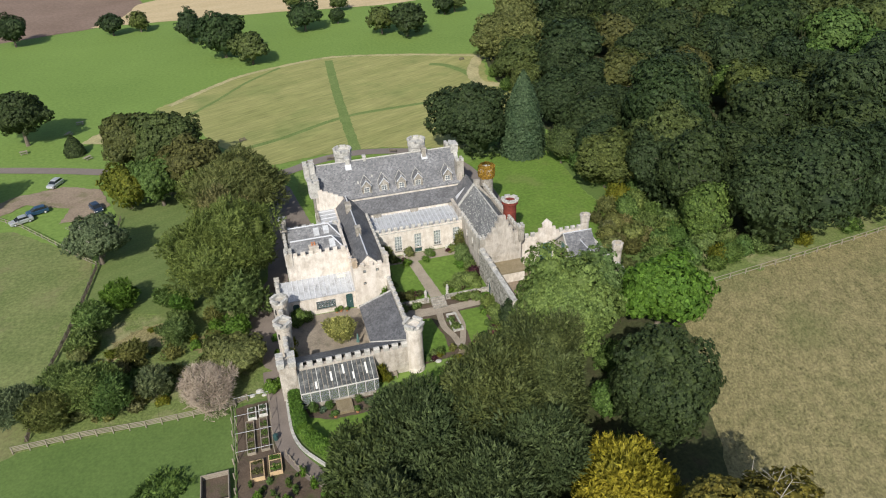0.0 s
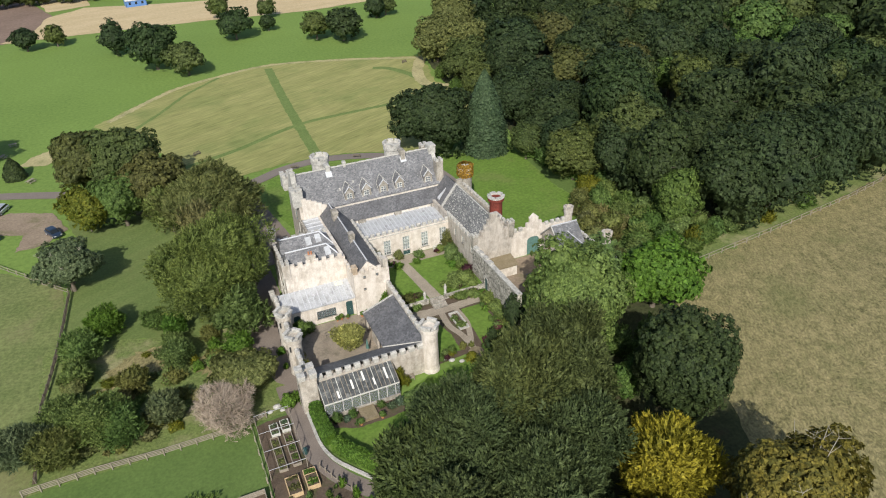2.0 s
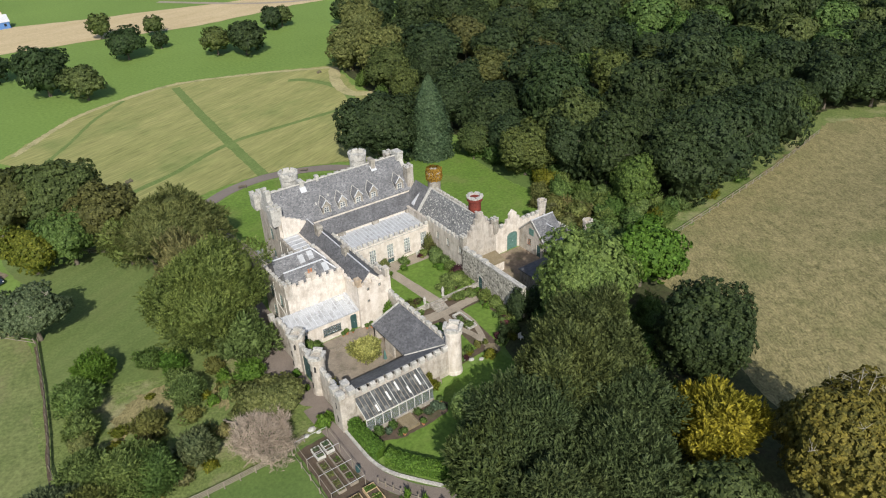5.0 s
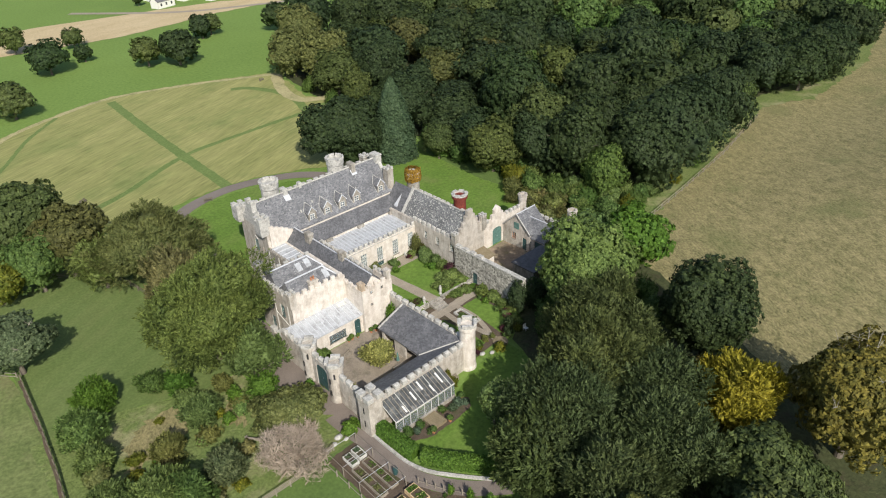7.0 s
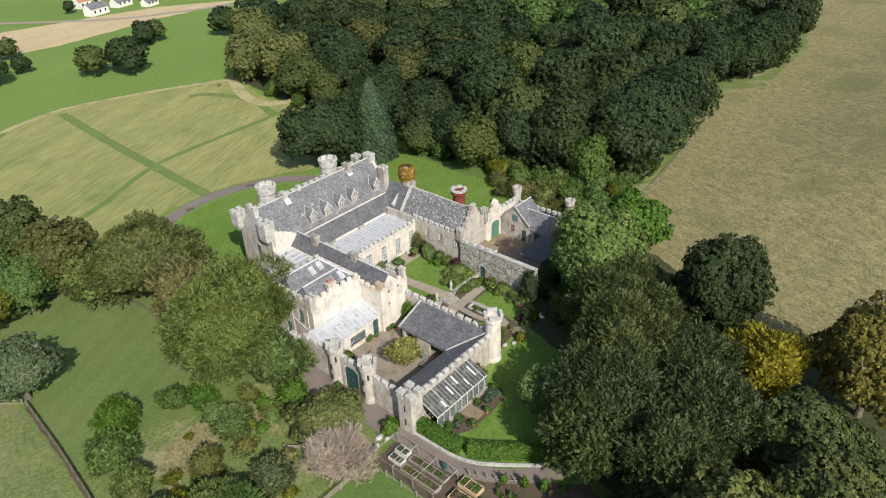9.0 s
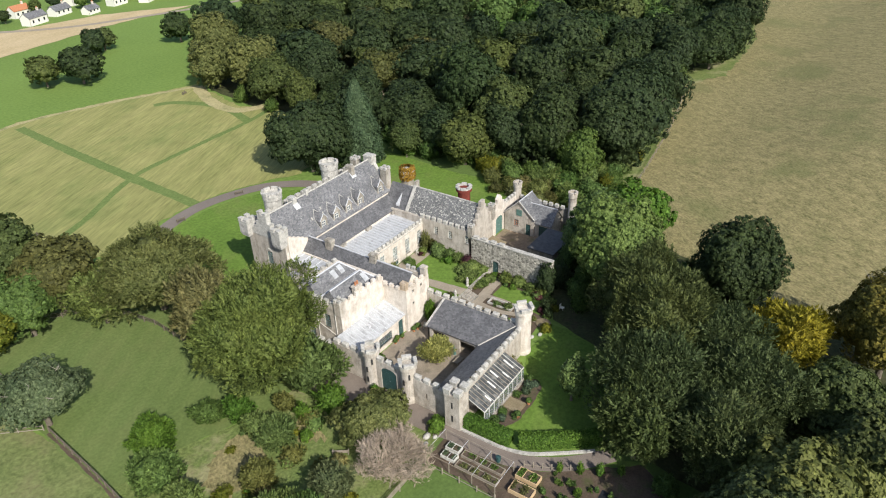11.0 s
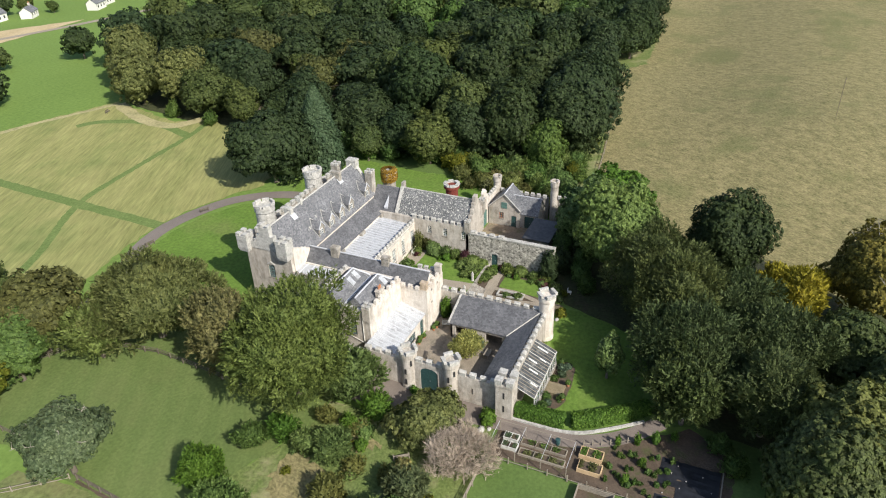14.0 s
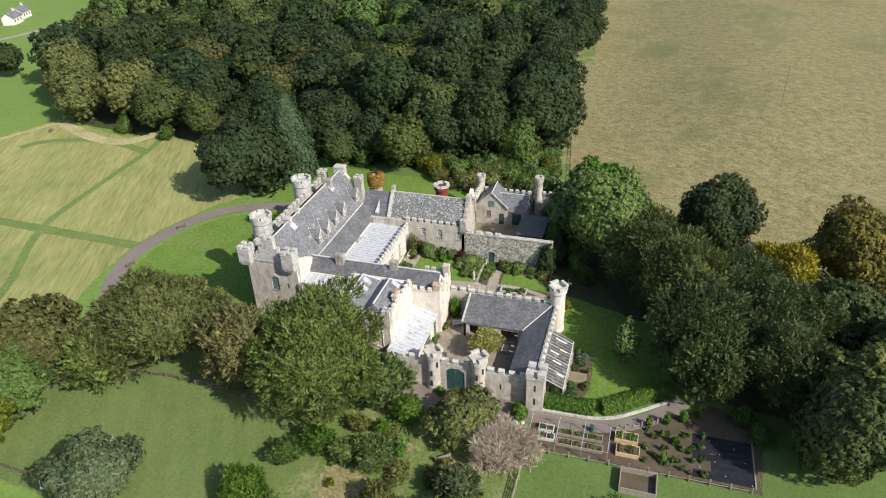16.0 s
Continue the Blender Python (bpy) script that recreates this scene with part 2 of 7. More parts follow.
MOSS = two_scale("mossy_slab", (0.17, 0.14, 0.08), (0.30, 0.25, 0.17), 1.2, 7.0, 0.95, 0.7, 0.05)
BLACK_SHEET = plain("black_weed_sheet", (0.022, 0.024, 0.03), 0.38, 0, 0.3, 1.5)
LEAF_DARK = leaf_material("leaf_dark_green", (0.026, 0.044, 0.018), (0.058, 0.088, 0.034))
LEAF_OAK = leaf_material("leaf_oak", (0.054, 0.076, 0.022), (0.117, 0.151, 0.048))
LEAF_MID = leaf_material("leaf_mid_green", (0.060, 0.107, 0.026), (0.130, 0.205, 0.055))
LEAF_BRIGHT = leaf_material("leaf_bright_green", (0.063, 0.132, 0.018), (0.132, 0.236, 0.039))
LEAF_ASH = leaf_material("leaf_ash", (0.090, 0.138, 0.040), (0.194, 0.265, 0.085))
LEAF_YEW = leaf_material("leaf_yew", (0.056, 0.077, 0.030), (0.124, 0.156, 0.058))
LEAF_OLIVE = leaf_material("leaf_olive", (0.100, 0.117, 0.034), (0.205, 0.220, 0.076))
LEAF_BROWN = leaf_material("leaf_brownish", (0.062, 0.070, 0.024), (0.126, 0.134, 0.048))
LEAF_GOLD = leaf_material("leaf_golden", (0.145, 0.135, 0.014), (0.41, 0.35, 0.040))
LEAF_YELLOW = leaf_material("leaf_yellow_green", (0.085, 0.110, 0.012), (0.200, 0.205, 0.028))
LEAF_BLUE = leaf_material("leaf_blue_green", (0.060, 0.095, 0.058), (0.125, 0.178, 0.112))
LEAF_CYPRESS = leaf_material("leaf_cypress", (0.042, 0.074, 0.034), (0.098, 0.148, 0.072))
LEAF_GREY = leaf_material("leaf_grey_green", (0.078, 0.108, 0.048), (0.165, 0.200, 0.098))
LEAF_BRONZE = leaf_material("leaf_bronze", (0.095, 0.093, 0.022), (0.245, 0.208, 0.044))
LEAF_LIME = leaf_material("leaf_pale_yellow_green", (0.220, 0.240, 0.070), (0.480, 0.460, 0.150))
LEAF_RUSSET = leaf_material("leaf_russet", (0.19, 0.105, 0.020), (0.42, 0.255, 0.050))
LEAF_PURPLE = leaf_material("leaf_purple", (0.045, 0.018, 0.022), (0.11, 0.04, 0.05))
GLASS, _nt, _bs = nodes_of("window_glass")
_bs.inputs["Base Color"].default_value = (0.75, 0.82, 0.85, 1)
_bs.inputs["Roughness"].default_value = 0.04
_bs.inputs["Transmission Weight"].default_value = 0.85
LAWN_STRIPED = LAWN.copy()
LAWN_STRIPED.name = "striped_lawn"
_nt = LAWN_STRIPED.node_tree
_bs = _nt.nodes["Principled BSDF"]
_src = _bs.inputs["Base Color"].links[0].from_socket
_map = _nt.nodes.new("ShaderNodeMapping")
_map.inputs["Rotation"].default_value = (0, 0, radians(60))
_nt.links.new(_nt.nodes.new("ShaderNodeNewGeometry").outputs["Position"], _map.inputs["Vector"])
_wave = nd(_nt, "ShaderNodeTexWave", Scale=0.10, Distortion=0.8, Detail=2.0)
_nt.links.new(_map.outputs[0], _wave.inputs["Vector"])
_nt.links.new(mixc(_nt, 1.0, _src, ramp(_nt, _wave.outputs["Fac"], [(0.3, (0.97, 0.98, 0.965)), (0.8, (1.05, 1.03, 1.04))]), "MULTIPLY"), _bs.inputs["Base Color"])
DARK_ROOM = plain("dark_interior", (0.03, 0.03, 0.03), 0.9)


# ---- builders ----
def box(bm, x0, y0, z0, x1, y1, z1):
    v = [bm.verts.new(p) for p in ((x0, y0, z0), (x1, y0, z0), (x1, y1, z0), (x0, y1, z0), (x0, y0, z1), (x1, y0, z1), (x1, y1, z1), (x0, y1, z1))]
    for f in ((3, 2, 1, 0), (4, 5, 6, 7), (0, 1, 5, 4), (1, 2, 6, 5), (2, 3, 7, 6), (3, 0, 4, 7)):
        bm.faces.new([v[i] for i in f])
    return v


def prism(bm, pts, depth):
    """A solid from a polygon of points and the vector by which it is thick."""
    d = Vector(depth)
    a = [bm.verts.new(p) for p in pts]
    b = [bm.verts.new(Vector(p) + d) for p in pts]
    bm.faces.new(a)
    bm.faces.new(b[::-1])
    for i in range(len(a)):
        j = (i + 1) % len(a)
        bm.faces.new((a[i], b[i], b[j], a[j]))


def tube(bm, a, b, r0, r1, n=10, cap=True):
    a, b = Vector(a), Vector(b)
    q = (b - a).to_track_quat("Z", "Y")
    ra = [bm.verts.new(a + q @ Vector((r0 * math.cos(t), r0 * math.sin(t), 0))) for t in [2 * math.pi * i / n for i in range(n)]]
    rb = [bm.verts.new(b + q @ Vector((r1 * math.cos(t), r1 * math.sin(t), 0))) for t in [2 * math.pi * i / n for i in range(n)]]
    for i in range(n):
        bm.faces.new((ra[i], ra[(i + 1) % n], rb[(i + 1) % n], rb[i]))
    if cap:
        bm.faces.new(ra[::-1])
        bm.faces.new(rb)


def turned(bm, x, y, profile, n=20):
    """A solid of revolution about the upright through (x, y): profile of (radius, z)."""
    rings = []
    for r, z in profile:
        rings.append([bm.verts.new((x + r * math.cos(2 * math.pi * i / n), y + r * math.sin(2 * math.pi * i / n), z)) for i in range(n)])
    for lo, hi in zip(rings, rings[1:]):
        for i in range(n):
            bm.faces.new((lo[i], lo[(i + 1) % n], hi[(i + 1) % n], hi[i]))
    bm.faces.new(rings[0][::-1])
    bm.faces.new(rings[-1])


def mesh_of(name, bm, mat):
    me = bpy.data.meshes.new(name)
    bmesh.ops.recalc_face_normals(bm, faces=bm.faces)
    bm.to_mesh(me)
    bm.free()
    me.materials.append(mat)
    return me


def part(name, bm, mat, parent=None, label=""):
    ob = new(name, mesh_of(name, bm, mat))
    if parent is not None:
        ob.parent = parent
    return tagged(ob, label)


def thing(name, label, category, group="", kind="", at=(0, 0, 0)):
    ob = new(name)
    ob.location = at
    ob.empty_display_size = 0.3
    return tagged(ob, label, category, group, kind)


def solid(name, bm, mat, label, category, group="", kind=""):
    return tagged(part(name, bm, mat), label, category, group, kind)


def boxpart(name, mat, parent, *d, label=""):
    bm = bmesh.new()
    box(bm, *d)
    return part(name, bm, mat, parent, label)


count = {"wall": 0, "sheet": 0}


def wall(parent, a, b, z0, z1, t, mat, holes=(), name="wall", label=""):
    """A straight wall from a to b (its outer face on the right of a to b), with openings (s0, s1, z0, z1) that go through it."""
    a, b = Vector(a), Vector(b)
    u = (b - a).normalized()
    n = Vector((-u.y, u.x))
    L = (b - a).length
    count["wall"] += 1
    z1 += 0.0013 * (count["wall"] % 17)
    ss = sorted({0.004, L - 0.004, *[h[0] for h in holes], *[h[1] for h in holes]})
    zs = sorted({z0, z1, *[h[2] for h in holes], *[h[3] for h in holes]})
    full = {(i, j) for i in range(len(ss) - 1) for j in range(len(zs) - 1)
            if not any(h[0] < (ss[i] + ss[i + 1]) / 2 < h[1] and h[2] < (zs[j] + zs[j + 1]) / 2 < h[3] for h in holes)}
    bm = bmesh.new()
    vs = {}

    def v(i, j, k):
        if (i, j, k) not in vs:
            p = a + u * ss[i] + n * (t * k)
            vs[i, j, k] = bm.verts.new((p.x, p.y, zs[j]))
        return vs[i, j, k]

    for i, j in full:
        bm.faces.new((v(i, j, 0), v(i + 1, j, 0), v(i + 1, j + 1, 0), v(i, j + 1, 0)))
        bm.faces.new((v(i, j + 1, 1), v(i + 1, j + 1, 1), v(i + 1, j, 1), v(i, j, 1)))
        if (i - 1, j) not in full:
            bm.faces.new((v(i, j, 0), v(i, j + 1, 0), v(i, j + 1, 1), v(i, j, 1)))
        if (i + 1, j) not in full:
            bm.faces.new((v(i + 1, j, 0), v(i + 1, j, 1), v(i + 1, j + 1, 1), v(i + 1, j + 1, 0)))
        if (i, j - 1) not in full:
            bm.faces.new((v(i, j, 0), v(i, j, 1), v(i + 1, j, 1), v(i + 1, j, 0)))
        if (i, j + 1) not in full:
            bm.faces.new((v(i, j + 1, 0), v(i + 1, j + 1, 0), v(i + 1, j + 1, 1), v(i, j + 1, 1)))
    return part(name, bm, mat, parent, label)


def gable(parent, a, b, prof, t, mat, name="gable_wall", label=""):
    """A wall from a to b whose outline is given as (distance along, height)."""
    a, b = Vector(a), Vector(b)
    u = (b - a).normalized()
    n = Vector((-u.y, u.x)) * t
    bm = bmesh.new()
    prism(bm, [(a.x + u.x * s, a.y + u.y * s, z) for s, z in prof], (n.x, n.y, 0))
    return part(name, bm, mat, parent, label)


def slab(parent, pts, mat, thick=0.18, name="roof_slope", label=""):
    bm = bmesh.new()
    prism(bm, pts, (0, 0, -thick))
    return part(name, bm, mat, parent, label)


def bar(parent, a, b, r, mat, name, n=8, label=""):
    bm = bmesh.new()
    tube(bm, a, b, r, r, n)
    return part(name, bm, mat, parent, label)


_merlon = {}


def merlon_mesh(w, h, t, mat, style):
    key = (round(w, 2), round(h, 2), round(t, 2), mat.name, style)
    if key not in _merlon:
        bm = bmesh.new()
        if style == "saddle":
            prof = [(-t / 2, 0), (t / 2, 0), (t / 2, h * 0.62), (t * 0.62, h * 0.66), (t * 0.60, h * 0.78), (t * 0.22, h), (-t * 0.22, h), (-t * 0.60, h * 0.78), (-t * 0.62, h * 0.66), (-t / 2, h * 0.62)]
        else:
            prof = [(-t / 2, 0), (t / 2, 0), (t / 2, h * 0.82), (t * 0.6, h * 0.84), (t * 0.58, h * 0.96), (t * 0.3, h), (-t * 0.3, h), (-t * 0.58, h * 0.96), (-t * 0.6, h * 0.84), (-t / 2, h * 0.82)]
        prism(bm, [(-w / 2, y, z) for y, z in prof], (w, 0, 0))
        _merlon[key] = mesh_of("merlon", bm, mat)
    return _merlon[key]


rng = random.Random(7)


def crenels(parent, a, b, z, w=0.85, gap=0.5, h=0.75, t=0.4, mat=None, style="saddle", ends=True):
    """Merlons on a straight parapet from a to b."""
    a, b = Vector(a), Vector(b)
    L = (b - a).length
    n = max(1, int((L + gap) / (w + gap)))
    step = (L - w) / max(1, n - 1) if n > 1 else 0
    ang = math.atan2(b.y - a.y, b.x - a.x)
    me = merlon_mesh(w, h, t, mat or COPING, style)
    for i in range(n):
        p = a + (b - a).normalized() * (w / 2 + i * step)
        ob = new("merlon", me)
        ob.parent = parent
        ob.matrix_basis = Matrix.Translation((p.x, p.y, z)) @ Matrix.Rotation(ang + rng.uniform(-0.02, 0.02), 4, "Z") @ Matrix.Diagonal((rng.uniform(0.93, 1.05), 1, rng.uniform(0.93, 1.05), 1))


def ring_merlons(parent, x, y, r, z, n, w, h, t, mat):
    me = merlon_mesh(w, h, t, mat, "block")
    for i in range(n):
        a = 2 * math.pi * (i + 0.5) / n
        ob = new("merlon", me)
        ob.parent = parent
        ob.matrix_basis = Matrix.Translation((x + r * math.cos(a), y + r * math.sin(a), z)) @ Matrix.Rotation(a + math.pi / 2, 4, "Z")


def window(parent, p, yaw, w, h, nx=3, ny=4, frame_mat=None, sill=True, thick=0.06):
    """A sash window with its frame in an opening: p is the middle of its foot, yaw the way it faces (0: towards -y)."""
    fm = frame_mat or WHITE_PAINT
    m = Matrix.Translation(p) @ Matrix.Rotation(yaw, 4, "Z")
    win = new("window")
    win.parent, win.matrix_basis, win.empty_display_size = parent, m, 0.2
    bm = bmesh.new()
    e = 0.07
    box(bm, -w / 2, 0.10, 0, -w / 2 + e, 0.16, h)
    box(bm, w / 2 - e, 0.10, 0, w / 2, 0.16, h)
    box(bm, -w / 2 + e, 0.10, h - e, w / 2 - e, 0.16, h)
    box(bm, -w / 2 + e, 0.10, 0, w / 2 - e, 0.16, e)
    for i in range(1, nx):
        x = -w / 2 + w * i / nx
        box(bm, x - 0.025, 0.11, e, x + 0.025, 0.15, h - e)
    for j in range(1, ny):
        z = h * j / ny
        box(bm, -w / 2 + e, 0.112, z - 0.025, w / 2 - e, 0.148, z + 0.025)
    part("frame", bm, fm, win)
    boxpart("pane", GLASS, win, -w / 2 + e, 0.125, e, w / 2 - e, 0.135, h - e)
    boxpart("backing", DARK_ROOM, win, -w / 2 - 0.1, 0.75, -0.1, w / 2 + 0.1, 0.78, h + 0.1)
    if sill:
        boxpart("sill", STONE, win, -w / 2 - 0.12, -0.10, -0.12, w / 2 + 0.12, 0.14, 0.0)
    return win


def door(parent, p, yaw, w, h, mat, arched=False, name="door", leaves=1):
    m = Matrix.Translation(p) @ Matrix.Rotation(yaw, 4, "Z")
    d = new(name)
    d.parent, d.matrix_basis, d.empty_display_size = parent, m, 0.2
    for k in range(leaves):
        x0, x1 = -w / 2 + w * k / leaves + 0.01, -w / 2 + w * (k + 1) / leaves - 0.01
        bm = bmesh.new()
        n = max(3, round((x1 - x0) / 0.22))
        for i in range(n):
            box(bm, x0 + (x1 - x0) * i / n + 0.006, 0.12, 0.0, x0 + (x1 - x0) * (i + 1) / n - 0.006, 0.17 + 0.004 * (i % 2), h)
        for z in (0.25, 0.5, 0.78):
            box(bm, x0, 0.10, h * z - 0.08, x1, 0.13, h * z + 0.08)
        part("leaf", bm, mat, d)
    if arched:
        bm = bmesh.new()
        r = w / 2
        for side in (-1, 1):
            pts = [(side * (r + 0.02), 0.05, h + 0.02)] + [(side * r * math.cos(t), 0.05, h - 0.32 * w + 0.32 * w * math.sin(t)) for t in [math.pi / 2 * i / 8 for i in range(9)]][::1]
            pts.insert(1, (side * (r + 0.02), 0.05, h - 0.32 * w))
            prism(bm, pts, (0, 0.30, 0))
        part("arch_head", bm, HARL, d)
    boxpart("latch", FLASH, d, 0.04, 0.08, h * 0.45, 0.16, 0.11, h * 0.45 + 0.06)
    return d


def stacked(bm, x, y, hw, hd, profile):
    """A square shaft about the upright through (x, y): profile of (how far it stands out, z)."""
    rings = [[bm.verts.new((x + sx * (hw + o), y + sy * (hd + o), z)) for sx, sy in ((-1, -1), (1, -1), (1, 1), (-1, 1))] for o, z in profile]
    for lo, hi in zip(rings, rings[1:]):
        for i in range(4):
            bm.faces.new((lo[i], lo[(i + 1) % 4], hi[(i + 1) % 4], hi[i]))
    bm.faces.new(rings[0][::-1])
    bm.faces.new(rings[-1])


def chimney(parent, x, y, z0, z1, w, d, pots=2, mat=None, along="x"):
    c = new("chimney")
    c.parent = parent
    bm = bmesh.new()
    stacked(bm, x, y, w / 2, d / 2, [(0, z0), (0, z1 - 0.32), (0.09, z1 - 0.30), (0.09, z1 - 0.14), (0.02, z1 - 0.12), (0.02, z1)])
    part("chimney_shaft", bm, mat or STONE, c)
    for i in range(pots):
        o = (i - (pots - 1) / 2) * 0.42
        bm = bmesh.new()
        turned(bm, x + (o if along == "x" else 0), y + (o if along == "y" else 0), [(0.15, z1 - 0.02), (0.12, z1 + 0.4), (0.16, z1 + 0.42), (0.16, z1 + 0.5)], 10)
        part("chimney_pot", bm, TERRACOTTA, c)
    return c


def round_turret(name, x, y, r, z1, label, mat, top_mat, n=6, group="", flare=0.12, slit=None, rim=1.0):
    t = thing(name, label, "tower", group)
    bm = bmesh.new()
    turned(bm, x, y, [(r * 1.08, -0.3), (r * 1.06, 0.5), (r, 0.7), (r * 0.97, z1 - 2.0), (r * 0.97, z1 - rim - 0.55), (r + flare, z1 - rim - 0.35), (r + flare, z1 - rim * 0.75)], 24)
    part("shaft", bm, mat, t)
    bm = bmesh.new()
    k = 24
    ro, ri = r + flare, r - 0.22
    for i in range(k):
        a0, a1 = 2 * math.pi * i / k, 2 * math.pi * (i + 1) / k
        prism(bm, [(x + q * math.cos(a), y + q * math.sin(a), z1 - rim * 0.75) for q, a in ((ri, a0), (ro, a0), (ro, a1), (ri, a1))], (0, 0, rim * 0.2))
    part("parapet", bm, top_mat, t)
    ring_merlons(t, x, y, (ro + ri) / 2, z1 - rim * 0.56, n, 2 * math.pi * r / n * 0.78, rim * 0.42, ro - ri + 0.04, top_mat)
    if slit:
        for a, z in slit:
            bm = bmesh.new()
            ux, uy = math.cos(a), math.sin(a)
            c = Vector((x + ux * r * 0.985, y + uy * r * 0.985, z))
            s = Vector((-uy, ux, 0))
            o = Vector((ux, uy, 0)) * 0.05
            prism(bm, [c + s * 0.13 - o, c - s * 0.13 - o, c - s * 0.13 - o + Vector((0, 0, 0.8)), c - o + Vector((0, 0, 0.95)), c + s * 0.13 - o + Vector((0, 0, 0.8))], o * 2.0)
            part("arrow_slit", bm, DARK_ROOM, t)
    return t


def sheet(name, pts, mat, z, label, category, wob=0.5, step=1.2, kind="structure", hill=False):
    """A patch of land cover with an uneven edge, laid just above the ground."""
    r = random.Random(len(name) * 31 + int(abs(pts[0][0]) * 7))
    edge = []
    for (ax, ay), (bx, by) in zip(pts, pts[1:] + pts[:1]):
        L = math.hypot(bx - ax, by - ay)
        n = max(1, min(120, int(L / step)))
        for i in range(n):
            f = i / n
            w = wob * (0.6 * noise.noise(Vector((ax + (bx - ax) * f, ay + (by - ay) * f, 3.0)) * 0.35) + 0.5 * r.uniform(-1, 1) * min(1.0, n / 4))
            nx, ny = (by - ay) / L, -(bx - ax) / L
            edge.append((ax + (bx - ax) * f + nx * w, ay + (by - ay) * f + ny * w))
    count["sheet"] += 1
    z += 0.004 * (count["sheet"] % 9)
    tri = tessellate_polygon([[Vector((x, y, 0)) for x, y in edge]])
    me = bpy.data.meshes.new(name)
    up = []
    for i, j, k in tri:
        ax, ay, bx, by = edge[j][0] - edge[i][0], edge[j][1] - edge[i][1], edge[k][0] - edge[i][0], edge[k][1] - edge[i][1]
        up.append((i, j, k) if ax * by - ay * bx > 0 else (i, k, j))
    me.from_pydata([(x, y, z) for x, y in edge], [], up)
    me.materials.append(mat)
    return tagged(new(name, me), label, category, kind=kind)


def ribbon(pts, w, n=6):
    """The outline of a band of width w along a smooth line through the points."""
    P = [Vector(p) for p in pts]
    out = []
    for i in range(len(P) - 1):
        p0, p1, p2, p3 = P[max(0, i - 1)], P[i], P[i + 1], P[min(len(P) - 1, i + 2)]
        for k in range(n):
            t = k / n
            out.append(0.5 * (2 * p1 + (p2 - p0) * t + (2 * p0 - 5 * p1 + 4 * p2 - p3) * t * t + (3 * p1 - p0 - 3 * p2 + p3) * t ** 3))
    out.append(P[-1])
    L, R = [], []
    for i, p in enumerate(out):
        d = (out[min(i + 1, len(out) - 1)] - out[max(0, i - 1)]).normalized()
        nrm = Vector((-d.y, d.x)) * w / 2
        L.append(tuple(p + nrm))
        R.append(tuple(p - nrm))
    return L + R[::-1]


# ---- foliage ----
def raw_mesh(name, V, quads, mat):
    me = bpy.data.meshes.new(name)
    V = np.asarray(V, dtype=np.float32)
    me.vertices.add(len(V))
    me.vertices.foreach_set("co", V.ravel())
    q = np.asarray(quads, dtype=np.int32)
    k = q.shape[1]
    me.loops.add(q.size)
    me.loops.foreach_set("vertex_index", q.ravel())
    me.polygons.add(len(q))
    me.polygons.foreach_set("loop_start", np.arange(0, q.size, k, dtype=np.int32))
    me.polygons.foreach_set("loop_total", np.full(len(q), k, dtype=np.int32))
    me.update(calc_edges=True)
    me.materials.append(mat)
    return me


def unit(v):
    return v / np.maximum(1e-6, np.linalg.norm(v, axis=-1, keepdims=True))


def leaves_at(P, N, size, r, along=None, slim=1.0):
    """Pointed leaf sprays at the points P, facing about N (and lying along a way, if given): V, triangles."""
    n = len(P)
    t = unit(np.cross(N, r.normal(size=(n, 3)))) if along is None else unit(along)
    b = unit(np.cross(N, t))
    s = size * r.uniform(0.55, 1.45, size=(n, 1))
    V = np.stack([P + t * s * 0.72, P - t * s * 0.45 + b * s * 0.44 * slim + N * s * 0.12, P - t * s * 0.45 - b * s * 0.44 * slim], axis=1).reshape(-1, 3)
    return V, np.arange(3 * n).reshape(-1, 3)


